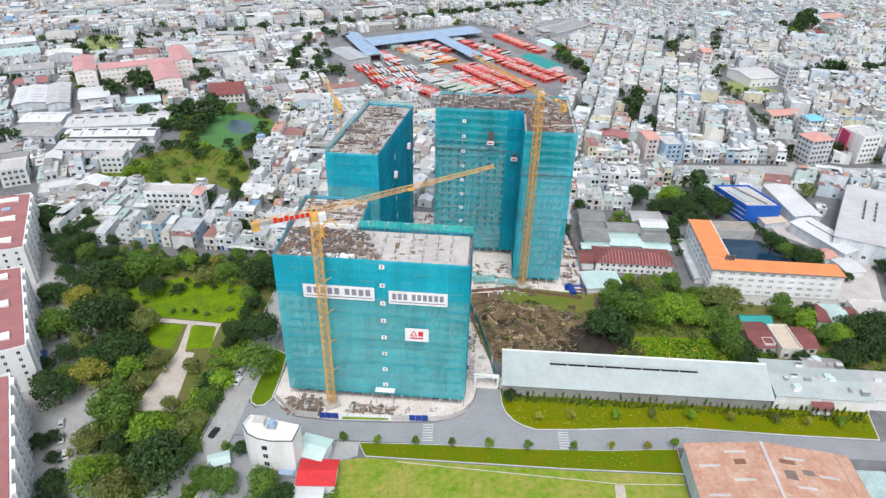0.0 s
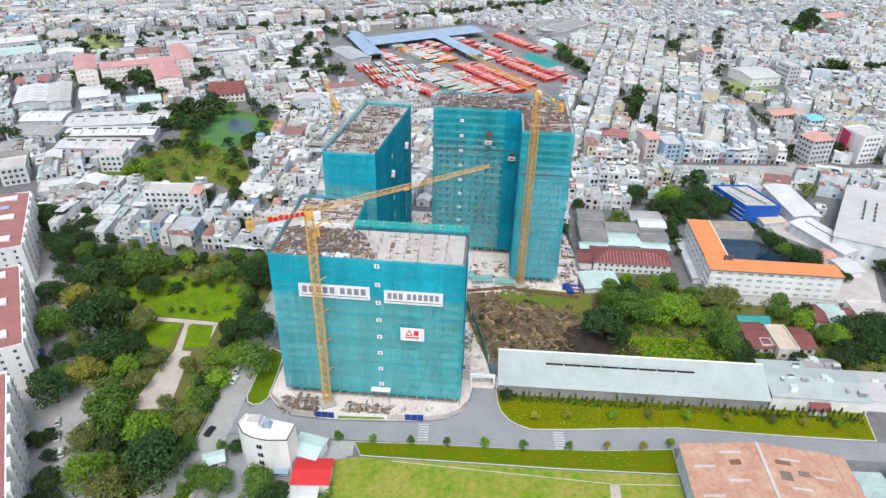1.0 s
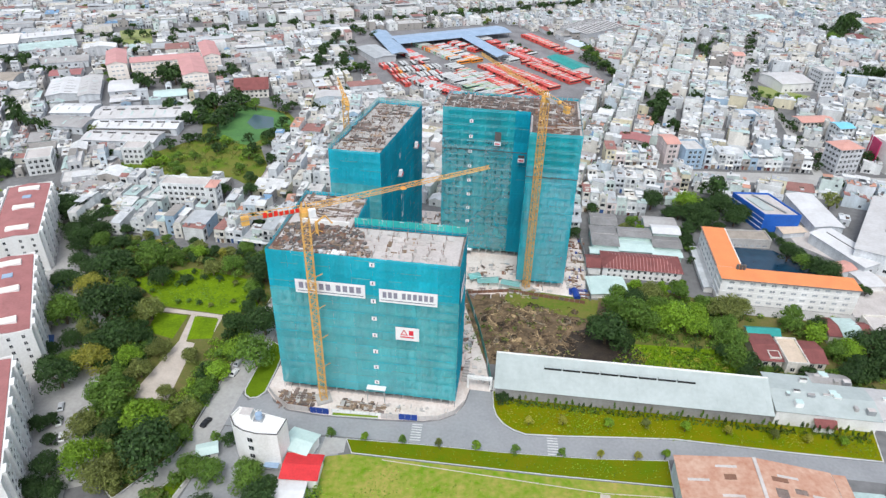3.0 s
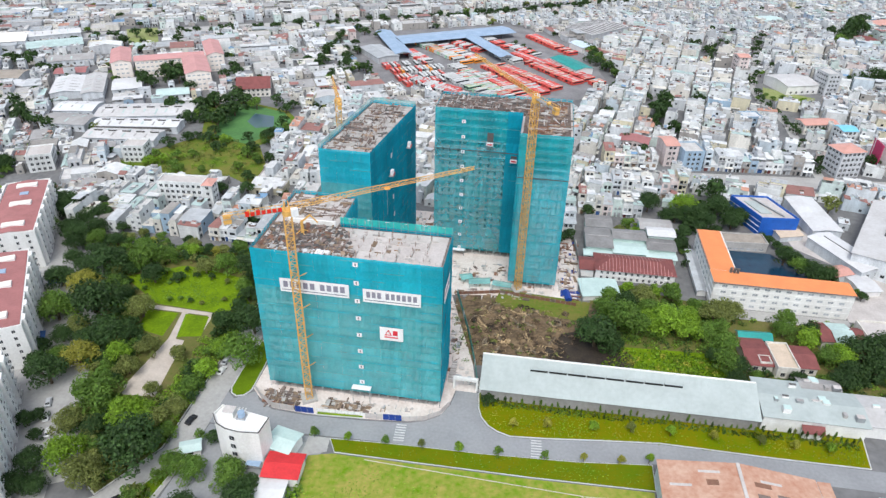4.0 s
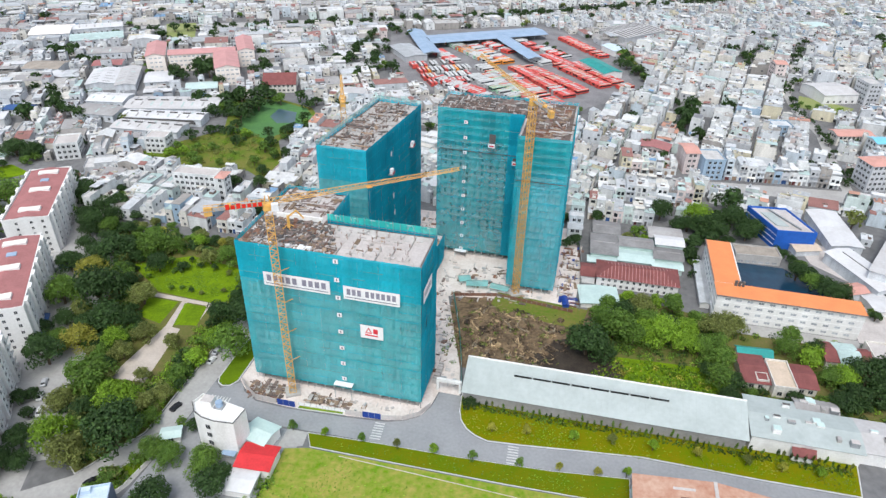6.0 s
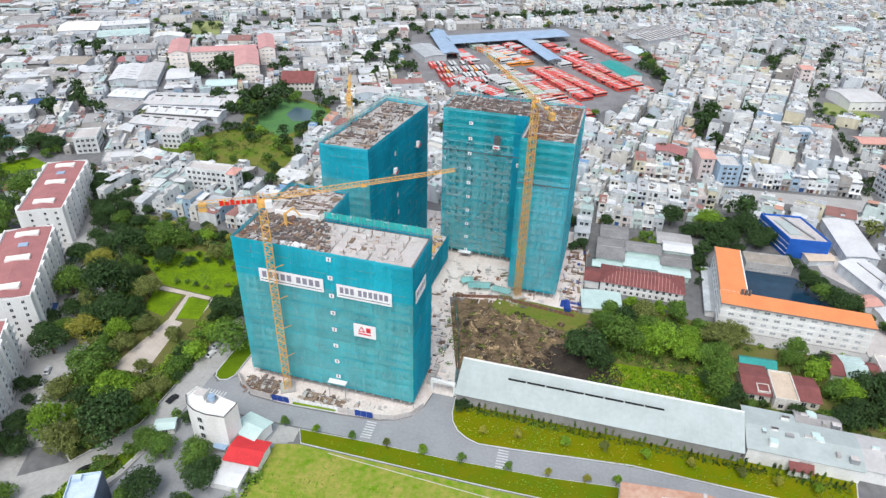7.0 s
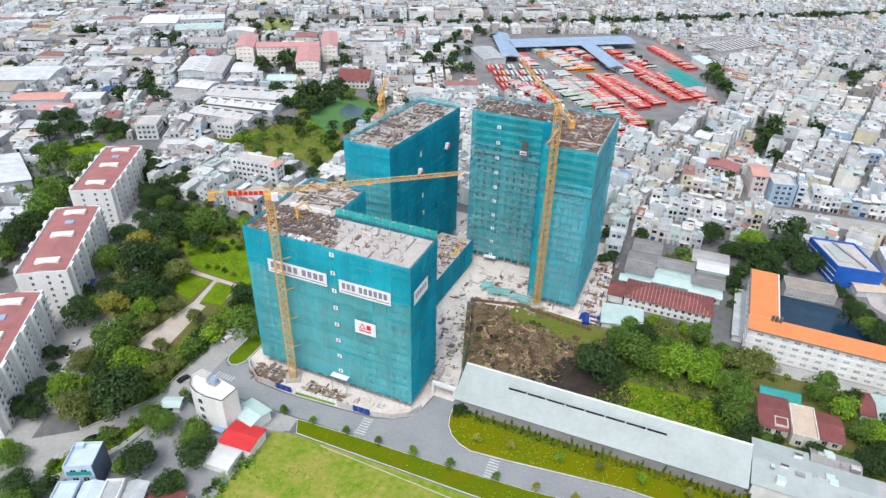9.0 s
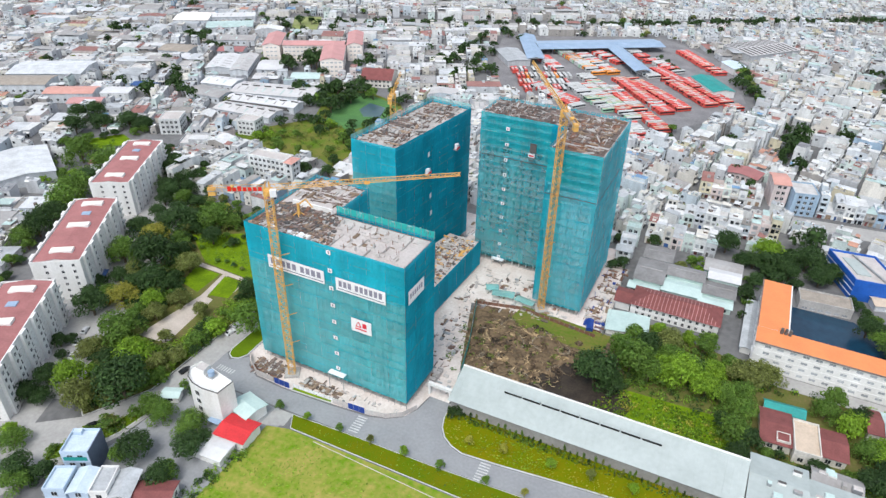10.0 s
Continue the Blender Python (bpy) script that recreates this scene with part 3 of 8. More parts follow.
    return t, frame_line, storeys * storey + 0.12


def clutter(name, poly, z, count, seed, label, mats, long=(1.5, 6), parent=None):
    """Loose planks, pipes and panels that lie about inside a polygon."""
    rng = random.Random(seed)
    xs, ys = [p[0] for p in poly], [p[1] for p in poly]
    g = Geo()
    while count:
        x, y = rng.uniform(min(xs), max(xs)), rng.uniform(min(ys), max(ys))
        if not inside(x, y, poly):
            continue
        count -= 1
        b = Geo()
        l, w, h = rng.uniform(*long), rng.choice((0.15, 0.25, 0.5, 1.2)), rng.uniform(0.08, 0.6)
        b.box(-l / 2, -w / 2, 0, l / 2, w / 2, h, rng.choice(mats))
        g.join(b, pose(x, y, z - 0.03, rng.uniform(-4, 4), rng.uniform(-5, 5), rng.choice((0, 90, 0, 90, rng.uniform(0, 180)))))
    return tagged(part(name, g, parent), label, "building material", kind="stuff")


def roof_frame(name, poly, z, seed, label, step=4.0, high=2.6, mats=("concrete", "slab_pale")):
    """Stub walls, columns and rebar of the storey that is being built."""
    rng = random.Random(seed)
    xs, ys = [p[0] for p in poly], [p[1] for p in poly]
    ob = thing(name, label, "building site")
    g, bars = Geo(), Geo()
    x = min(xs)
    while x < max(xs):
        y = min(ys)
        while y < max(ys):
            if inside(x, y, poly):
                h = rng.uniform(0.5, high)
                r = rng.random()
                if r < 0.3:
                    g.box(x - 0.3, y - 0.3, z, x + 0.3, y + 0.3, z + h, rng.choice(mats))
                elif r < 0.55:
                    g.box(x - step * 0.5, y - 0.12, z, x + step * 0.5, y + 0.12, z + h * 0.6, rng.choice(mats))
                elif r < 0.75:
                    g.box(x - 0.12, y - step * 0.5, z, x + 0.12, y + step * 0.5, z + h * 0.6, rng.choice(mats))
                for _ in range(3):
                    bx, by = x + rng.uniform(-0.4, 0.4), y + rng.uniform(-0.4, 0.4)
                    bars.bar((bx, by, z), (bx, by, z + h + rng.uniform(0.3, 1.2)), 0.05, "rust", 3)
            y += step
        x += step
    part("stub_wall", g, ob, "raw concrete stub walls")
    part("rebar", bars, ob, "rusty reinforcing bars")
    return ob


A_POLY = [(-62.5, 163.2), (-2.4, 163.2), (-2.4, 182.8), (-39.5, 182.8), (-39.5, 203), (-62.5, 203)]
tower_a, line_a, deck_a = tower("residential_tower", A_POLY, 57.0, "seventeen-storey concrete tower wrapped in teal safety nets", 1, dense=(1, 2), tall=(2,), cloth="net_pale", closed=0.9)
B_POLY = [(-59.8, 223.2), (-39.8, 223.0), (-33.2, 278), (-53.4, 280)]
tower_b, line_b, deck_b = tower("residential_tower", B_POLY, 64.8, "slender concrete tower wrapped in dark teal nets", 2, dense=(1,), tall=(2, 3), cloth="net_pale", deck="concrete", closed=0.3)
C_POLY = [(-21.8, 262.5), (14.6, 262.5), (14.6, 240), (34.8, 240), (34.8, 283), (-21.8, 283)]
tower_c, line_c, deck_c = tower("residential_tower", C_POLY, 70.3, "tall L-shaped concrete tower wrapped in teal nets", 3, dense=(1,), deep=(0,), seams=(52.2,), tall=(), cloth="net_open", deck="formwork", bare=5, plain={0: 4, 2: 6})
rail = thing("roof_rail", "white guard rail with starter bars along the roof edge", "railing")
part("rail", Geo().bar((-38.5, 182.95, deck_a + 2.9), (-3, 182.95, deck_a + 2.9), 0.1, "banner"), rail, "white painted tube")
rr = random.Random(17)
for k in range(46):
    x = -38 + k * 0.77
    part("starter_bar", Geo().bar((x, 182.95, deck_a), (x + rr.uniform(-0.15, 0.15), 182.95, deck_a + rr.uniform(3.0, 3.9)), 0.07, rr.choice(("rust", "concrete_dark", "concrete_dark", "slab_pale")), 4), rail, "bundle of reinforcing bars")
clutter("roof_timber", [(-61, 164.6), (-30, 164.6), (-36, 181.2), (-61, 181.2)], deck_a, 700, 104, "fine brown formwork timber scattered on the roof", ["formwork", "timber", "rust", "concrete_dark", "concrete", "formwork", "concrete_dark"], (0.5, 2.2))
clutter("edge_planks", [(-61.3, 164.3), (-33, 164.3), (-33, 165.6), (-61.3, 165.6)], deck_a + 0.35, 90, 105, "pale planks along the roof edge", ["slab_pale", "concrete", "banner", "timber"], (0.8, 2.6))
clutter("roof_timber", [(-60, 166), (-36, 166), (-38, 181), (-60, 181)], deck_a, 420, 4, "brown formwork timber and rebar heaped on the roof", ["formwork", "timber", "formwork", "rust", "concrete_dark", "concrete", "formwork", "concrete_dark"], (0.8, 3.4))
clutter("roof_boards", [(-60, 187), (-41.5, 187), (-41.5, 202), (-60, 202)], deck_a, 150, 14, "brown and pale boards on the rear wing roof", ["formwork", "timber", "slab_pale", "concrete", "formwork"])
tagged(part("roof_beam", Geo().box(-57, 182.0, deck_a, -41, 182.6, deck_a + 1.6, "paint_white")), "long white concrete upstand on the roof", "wall")
boom = thing("placing_boom", "small yellow concrete placing boom on the roof", "machine", pose(-50, 176, deck_a))
part("mast", Geo().bar((0, 0, 0), (0, 0, 4.6), 0.55, "crane_yellow", 6, 0.45), boom)
for k in range(4):
    part("leg", Geo().bar((0, 0, 1.6), (2.2 * math.cos(k * 1.57 + 0.6), 2.2 * math.sin(k * 1.57 + 0.6), 0), 0.16, "crane_yellow"), boom)
part("arm", Geo().bar((0, 0, 4.2), (2.6, 1.0, 6.4), 0.34, "crane_yellow").bar((2.6, 1.0, 6.4), (4.8, 1.4, 3.6), 0.26, "crane_yellow"), boom)
roof_frame("roof_walls", [(-34, 166), (-5, 166), (-5, 180.5), (-34, 180.5)], deck_a, 5, "pale concrete stub walls on the top floor", 4.2, 1.6, ("slab_pale", "slab_pale", "concrete"))
clutter("roof_boards", [(-36, 166), (-5, 166), (-5, 180.5), (-36, 180.5)], deck_a, 60, 6, "pale boards lying on the concrete roof", ["slab_pale", "concrete", "timber", "slab_pale"], (0.8, 3))
clutter("roof_boards", [(-58, 226), (-41.6, 225.6), (-35.4, 276), (-52, 277.5)], deck_b, 330, 7, "grey formwork boards on the roof", ["concrete", "formwork", "concrete", "concrete_dark", "timber", "formwork"])
roof_frame("roof_walls", [(-58, 226), (-41.6, 225.6), (-35.4, 276), (-52, 277.5)], deck_b, 8, "grey concrete stub walls on the top floor", 4.0, 1.6, ("concrete", "formwork", "concrete"))
clutter("roof_boards", [(-20, 265), (15, 265), (15, 281), (-20, 281)], deck_c, 300, 9, "grey formwork boards and pipes on the roof", ["concrete", "formwork", "concrete_dark", "formwork", "formwork", "concrete_dark"])
clutter("roof_timber", [(16.5, 242), (33, 242), (33, 281), (16.5, 281)], deck_c, 300, 10, "rusty brown formwork beams on the roof", ["formwork", "rust", "formwork", "timber", "concrete"])
roof_frame("roof_walls", [(-20, 265), (33, 265), (33, 281), (-20, 281)], deck_c, 11, "grey concrete stub walls on the top floor", 4.5, 1.4, ("concrete", "formwork"))


def banner(name, x0, x1, z0, z1, y, letters, label, gap=5, cat="banner"):
    b = thing(name, label, cat)
    cloth = part("sheet", Geo().box(x0, y, z0, x1, y + 0.06, z1, "banner"), b)
    w = (x1 - x0 - 1.8) / (letters + 0.5)
    for i in range(letters):
        a = x0 + 0.9 + (i + (0.5 if i >= gap else 0)) * w
        part("lettering_bar", Geo().box(a + w * 0.12, y - 0.04, z0 + 1.75, a + w * 0.8, y - 0.01, z1 - 0.95, "lettering_grey"), cloth, "grey lettering bar")
    part("underline", Geo().box(x0 + 0.6, y - 0.04, z0 + 0.7, x1 - 0.6, y - 0.01, z0 + 0.95, "lettering"), cloth, "thin dark line")
    return b


banner("facade_banner", -53.9, -31.6, 42.4, 47.4, 162.7, 9, "long white banner with dark lettering on the netted facade")
banner("facade_banner", -27.2, -9.0, 41.8, 46.7, 162.7, 9, "white banner with dark lettering on the netted facade", 3)
b = thing("logo_banner", "small white banner with a red emblem on the net", "banner")
cloth = part("sheet", Geo().box(-22.3, 162.7, 27.4, -14.7, 162.76, 32.6, "banner"), b)
g = Geo()
for a, b in (((-20.6, 29.6), (-19.5, 31.6)), ((-19.5, 31.6), (-18.5, 29.6)), ((-20.6, 29.7), (-18.5, 29.7))):
    g.bar((a[0], 162.67, a[1]), (b[0], 162.67, b[1]), 0.16, "logo_red")
g.box(-18.0, 162.64, 29.6, -16.5, 162.69, 31.5, "logo_red")
part("emblem", g, cloth, "red angular emblem")
part("caption", Geo().box(-20.8, 162.65, 28.5, -16.4, 162.7, 29.0, "logo_red"), cloth, "thin red caption bar")
b = thing("side_banner", "white banner with dark lettering round the corner", "banner")
cloth = part("sheet", Geo().box(-2.0, 164.6, 43.0, -1.94, 174.6, 48.0, "banner"), b)
for i in range(6):
    part("lettering_bar", Geo().box(-1.95, 165.6 + i * 1.4, 44.9, -1.9, 166.4 + i * 1.4, 46.6, "lettering_grey"), cloth, "grey lettering bar")
for i in range(8):
    part_z = 7.2 + i * 6.75
    s = tagged(part("floor_marker", Geo().box(-29.9, 162.66, part_z, -28.3, 162.74, part_z + 1.5, "banner").box(-29.3, 162.63, part_z + 0.3, -28.9, 162.67, part_z + 1.2, "lettering")), "small white floor number board on the net", "sign", "floor markers")
for i in range(10):
    part_z = 3.2 + i * 6.8
    tagged(part("floor_marker", Geo().box(-10.4, 261.96, part_z, -8.9, 262.04, part_z + 1.4, "banner").box(-9.9, 261.93, part_z + 0.3, -9.5, 261.97, part_z + 1.1, "lettering")), "small white floor number board on the net", "sign", "floor markers")
for i, y in enumerate((244.5, 245.2, 246.0, 246.6)):
    part_z = (54, 46.5, 34.5, 26)[i]
    x = -39.3 + (y - 223) * 0.12
    tagged(part("floor_marker", Geo().box(x, y - 0.7, part_z, x + 0.08, y + 0.7, part_z + 2.0, "banner")), "small white floor number board on the net", "sign", "floor markers")
for x0, x1, z, y in ((-32.5, -26, 4.6, 162.6), (-12.5, -7, 1.6, 261.9)):
    c = thing("entrance_canopy", "white steel canopy over the ground floor gate", "canopy")
    part("roof", Geo().box(x0, y - 1.6, z + 1.2, x1, y + 0.4, z + 1.5, "banner"), c)
    part("post", Geo().bar((x0 + 0.3, y - 1.4, 0.1), (x0 + 0.3, y - 1.4, z + 1.2), 0.12, "steel"), c)
    part("post", Geo().bar((x1 - 0.3, y - 1.4, 0.1), (x1 - 0.3, y - 1.4, z + 1.2), 0.12, "steel"), c)
# hanging lift platforms
for x, y, z, h in ((1.8, 261.4, 55.5, 5.5), (12.2, 261.2, 48.8, 2.6)):
    c = thing("loading_platform", "white and red loading platform in an opening of the net", "platform")
    part("deck", Geo().box(x - 1.4, y - 1.2, z, x + 1.4, y + 0.6, z + 0.25, "steel"), c)
    rail = part("railing", Geo().box(x - 1.4, y - 1.25, z + 0.25, x + 1.4, y - 1.15, z + 1.9, "banner"), c, "white railing panel")
    part("stripe", Geo().box(x - 1.0, y - 1.29, z + 0.6, x + 1.0, y - 1.25, z + 1.2, "logo_red"), rail, "red stripe")
    part("opening", Geo().box(x - 1.3, y + 0.3, z + 1.5, x + 1.3, y + 0.5, z + h, "concrete_dark"), c, "dark opening in the net")
for y, z in ((242.5, 47.0), (264.5, 50.5)):
    x = -39.0 + (y - 223) * 0.12
    c = thing("loading_platform", "white and red loading platform on the dark net", "platform")
    part("deck", Geo().box(x - 0.4, y - 1.6, z, x + 1.5, y + 1.6, z + 0.3, "steel"), c)
    part("railing", Geo().box(x + 1.4, y - 1.6, z + 0.3, x + 1.5, y + 1.6, z + 1.1, "logo_red"), c, "red railing panel")
    part("cabin", Geo().box(x, y - 0.9, z + 0.3, x + 1.3, y + 0.9, z + 2.4, "banner"), c, "white sheet cabin")

for x, y, L, W, turn in ((2.5, 238.2, 9, 4.2, 12), (12.5, 237.6, 8, 3.6, -8), (-3.5, 240.5, 5, 4, 25)):
    sh = thing("site_shelter", "low shelter with a pale teal net roof on the site", "shelter", pose(x, y, 0.09, 0, 0, turn))
    part("roof", Geo().gable(-L / 2, -W / 2, L / 2, W / 2, 2.3, 2.9, "net_thin", "net_thin", 0.2, "x"), sh)
    for u, v in ((-1, -1), (1, -1), (1, 1), (-1, 1)):
        part("post", Geo().bar((u * (L / 2 - 0.2), v * (W / 2 - 0.2), 0), (u * (L / 2 - 0.2), v * (W / 2 - 0.2), 2.4), 0.06, "steel"), sh)
tarp = thing("tarpaulin_pile", "blue tarpaulin over stacked material beside the tower", "tarpaulin", pose(40.4, 236.5, 0.09, 0, 0, 12))
part("cover", Geo().gable(-1.3, -3.2, 1.3, 3.2, 1.1, 1.7, "hoarding_blue", "hoarding_blue", 0.1, "y").box(-1.3, -3.2, 0, 1.3, 3.2, 1.1, "hoarding_blue"), tarp)
# podium between the towers
pod = thing("podium", "low concrete podium with teal net along its open side", "building")
PODIUM = [(-60, 206), (-37, 206), (-37, 187), (-19.6, 187), (-17.0, 256), (-32, 257), (-38, 222), (-60, 221)]
part("body", Geo().prism(PODIUM, 0.1, 12.2, "concrete"), pod)
part("deck", Geo().prism(PODIUM, 12.2, 12.5, "slab_pale"), pod)
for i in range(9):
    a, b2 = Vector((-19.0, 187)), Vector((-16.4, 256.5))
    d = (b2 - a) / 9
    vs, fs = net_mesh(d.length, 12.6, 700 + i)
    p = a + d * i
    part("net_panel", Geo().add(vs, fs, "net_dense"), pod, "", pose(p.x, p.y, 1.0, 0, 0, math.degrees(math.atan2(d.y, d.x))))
clutter("podium_boards", [(-36, 190), (-21, 190), (-18.2, 255), (-31, 255), (-37, 220), (-58, 219), (-58, 208), (-36, 208)], 12.5, 300, 12, "boards, timber and sacks on the podium deck", ["slab_pale", "timber", "concrete", "crane_yellow", "formwork", "slab_pale"])
clutter("podium_heaps", [(-35, 190), (-21, 190), (-18.2, 255), (-31, 255), (-36, 220), (-35, 208)], 12.5, 620, 112, "dense small heaps of timber, sacks and orange props on the podium", ["slab_pale", "timber", "concrete", "crane_yellow", "rust", "formwork", "banner", "timber", "concrete_dark"], (0.4, 2.0))
roof_frame("podium_walls", [(-35, 190), (-21, 190), (-19, 254), (-31, 254), (-37, 220), (-35, 206)], 12.5, 13, "pale concrete stub walls on the podium", 5.0, 2.4, ("slab_pale", "concrete"))

# ---- tower cranes ----


def crane(name, x, y, high, turn, jib, back, rise, label, letters=0):
    c = thing(name, label, "tower crane", pose(x, y, 0, 0, 0, turn), "tower cranes")
    w = 1.1
    part("base", Geo().box(-2.6, -2.6, 0.05, 2.6, 2.6, 0.7, "concrete"), c, "concrete foot block")
    step = 3.0
    count = int((high - 0.7) / step)
    step = (high - 0.7) / count
    g = Geo()
    for sx, sy in ((-w, -w), (w, -w), (w, w), (-w, w)):
        g.bar((sx, sy, 0), (sx, sy, step), 0.15, "crane_yellow")
    for (ax, ay), (bx, by) in (((-w, -w), (w, -w)), ((w, -w), (w, w)), ((w, w), (-w, w)), ((-w, w), (-w, -w))):
        g.bar((ax, ay, 0), (bx, by, step / 2), 0.085, "crane_yellow")
        g.bar((bx, by, step / 2), (ax, ay, step), 0.085, "crane_yellow")
        g.bar((ax, ay, step * 0.02), (bx, by, step * 0.02), 0.09, "crane_yellow")
    me = g.mesh("mast_section")
    for i in range(count):
        part("mast_section", me, c, "", pose(0, 0, 0.7 + i * step))
    part("slewing_ring", Geo().bar((0, 0, high), (0, 0, high + 1.6), 1.5, "crane_yellow", 10), c)
    cab = part("cab", Geo().box(0.9, -2.3, high + 0.2, 2.9, -0.9, high + 2.4, "banner"), c, "pale driver's cab")
    part("cab_window", Geo().box(2.85, -2.2, high + 1.0, 2.95, -1.0, high + 2.2, "glass_dark"), cab, "dark cab glass")
    z = high + 1.6
    g = Geo().box(-1.3, -1.0, z, 1.3, 1.0, z + 0.4, "crane_yellow")
    for sx, sy in ((-0.9, -0.8), (0.9, -0.8), (0.9, 0.8), (-0.9, 0.8)):
        g.bar((sx, sy, z), (sx * 0.5, sy * 0.5, z + 2.6), 0.16, "crane_yellow")
    part("tower_head", g, c)
    g = Geo()
    seg = 2.0
    n = int(jib / seg)
    up = rise / jib

    def j(d, s, t):
        taper = 1 - 0.45 * d / jib
        return (d, s * 0.75 * taper, z + 0.2 + d * up + (1.6 * taper if t else 0))
    for s, t in ((-1, 0), (1, 0), (0, 1)):
        g.bar(j(1, s, t), j(jib, s, t), 0.12 if t else 0.1, "crane_yellow")
    for k in range(n):
        d0, d1 = 1 + k * seg, min(jib, 1 + (k + 1) * seg)
        dm = (d0 + d1) / 2
        for s in (-1, 1):
            g.bar(j(d0, s, 0), j(dm, 0, 1), 0.065, "crane_yellow", 3)
            g.bar(j(dm, 0, 1), j(d1, s, 0), 0.065, "crane_yellow", 3)
        g.bar(j(d0, -1, 0), j(d1, 1, 0), 0.07, "crane_yellow", 3)
    arm = part("jib", g, c, "yellow lattice jib")
    g = Geo().box(-back, -0.9, z, -1, 0.9, z + 0.25, "steel")
    for s in (-1, 1):
        g.bar((-back, s * 0.9, z + 1.3), (-1, s * 0.9, z + 1.3), 0.1, "crane_yellow")
        for k in range(int(back / 1.5)):
            g.bar((-1 - k * 1.5, s * 0.9, z), (-1.7 - k * 1.5, s * 0.9, z + 1.3), 0.07, "crane_yellow", 3)
    rear = part("counter_jib", g, c)
    part("counterweight", Geo().box(-back, -0.8, z - 1.4, -back + 2.2, 0.8, z + 0.9, "crane_yellow"), rear, "yellow counterweight blocks")
    part("winch", Geo().bar((-back * 0.6, -0.6, z + 0.9), (-back * 0.6, 0.6, z + 0.9), 0.6, "crane_yellow", 8), rear)
    trolley = part("trolley", Geo().box(jib * 0.5, -0.9, z - 0.1 + jib * 0.5 * up, jib * 0.5 + 1.6, 0.9, z + 0.2 + jib * 0.5 * up, "crane_yellow"), arm)
    part("hook_cable", Geo().bar((jib * 0.5 + 0.8, 0, z + jib * 0.5 * up), (jib * 0.5 + 0.8, 0, z - 9 + jib * 0.5 * up), 0.04, "steel", 3), c)
    if letters:
        g = Geo()
        for k in range(letters):
            a = -back * 0.66 + k * back * 0.6 / letters
            b = a + back * 0.6 / letters * 0.72
            g.box(a, -1.05, z + 0.15, b, -0.98, z + (1.8 if k in (0, 2) else 1.4), "crane_red")
        part("lettering", g, rear, "red lettering shapes on the counter jib")
    return c


crane("tower_crane", -47.4, 159.8, 72.0, 30.0, 58, 17.5, 4, "yellow lattice tower crane in front of the netted tower", 7)
crane("tower_crane", 19.2, 238.2, 83.5, 122, 52, 15, 2, "yellow lattice tower crane beside the tall netted tower")
crane("tower_crane", -63.5, 262, 69, 112, 26, 9, 1, "yellow lattice tower crane behind the slender tower")
for cx, cy, y1, zs in ((-47.4, 159.8, 163.2, (14, 26, 38, 50)), (19.2, 238.2, 240, (16, 32, 48, 62))):
    for z in zs:
        tie = tagged(part("crane_tie", Geo().bar((cx - 0.9, cy + 1, z), (cx - 3.5, y1 + 1.4, z), 0.14, "crane_yellow").bar((cx + 0.9, cy + 1, z), (cx + 3.5, y1 + 1.4, z), 0.14, "crane_yellow")), "yellow steel tie between crane mast and tower", "crane tie", "crane ties")

# ---- yard in front of the tower ----
clutter("yard_timber", [(-61, 155.5), (-50.5, 155), (-50.5, 161), (-63, 161)], 0.09, 170, 21, "stacked brown timber and rebar in the yard", ["timber", "formwork", "rust", "formwork", "concrete"], (1.5, 5))
clutter("yard_boards", [(-42, 156.5), (-26, 157), (-26, 160), (-42, 160)], 0.09, 70, 22, "brown boards and pipes in the yard", ["formwork", "timber", "concrete", "timber"], (2, 5))
clutter("yard_scraps", [(-26, 156), (-6, 158.5), (-3, 161.5), (-26, 161.5)], 0.09, 22, 23, "scattered boards on sandy ground", ["slab_pale", "timber", "steel", "slab_pale"], (0.6, 2))
clutter("site_scraps", [(3, 176), (7, 176), (-6, 226), (10, 230), (36, 231), (12, 256), (-14, 256), (-16, 215), (-10, 190)], 0.09, 320, 24, "boards, pipes and pallets along the site road", ["slab_pale", "timber", "steel", "concrete", "formwork", "rust", "slab_pale", "slab_pale"], (0.4, 3))
clutter("site_scraps", [(36, 236), (45, 234), (45, 285), (37, 285)], 0.09, 160, 25, "rusty rebar and boards beside the tower", ["rust", "timber", "concrete", "slab_pale", "hoarding_blue", "rust"], (0.8, 5))

clutter("site_scraps", [(-35, 263), (-24, 263), (-24, 298), (-36, 298)], 0.09, 90, 26, "boards, sacks and pipes in the passage between the towers", ["slab_pale", "timber", "steel", "concrete", "banner", "rust"], (0.8, 4))


def fence(name, pts, high, mats, label, seed=0, every=2.2):
    """A site fence of sheet panels along a line, each panel an object of its own."""
    rng = random.Random(seed)
    f = thing(name, label, "fence")
    shared = {}
    for a, b in zip(pts, pts[1:]):
        a, b = Vector(a), Vector(b)
        d = b - a
        n = max(1, round(d.length / every))
        for i in range(n):
            p = a + d * i / n
            m = mats[0] if rng.random() < 0.8 else rng.choice(mats)
            key = (m, round(d.length / n, 2))
            if key not in shared:
                w = d.length / n
                shared[key] = Geo().box(0.02, -0.04, 0.05, w - 0.02, 0.04, high, m).box(-0.05, -0.07, 0, 0.05, 0.07, high + 0.08, "steel").mesh("panel")
            part("panel", shared[key], f, "", pose(p.x, p.y, 0.05, 0, 0, math.degrees(math.atan2(d.y, d.x))))
    return f


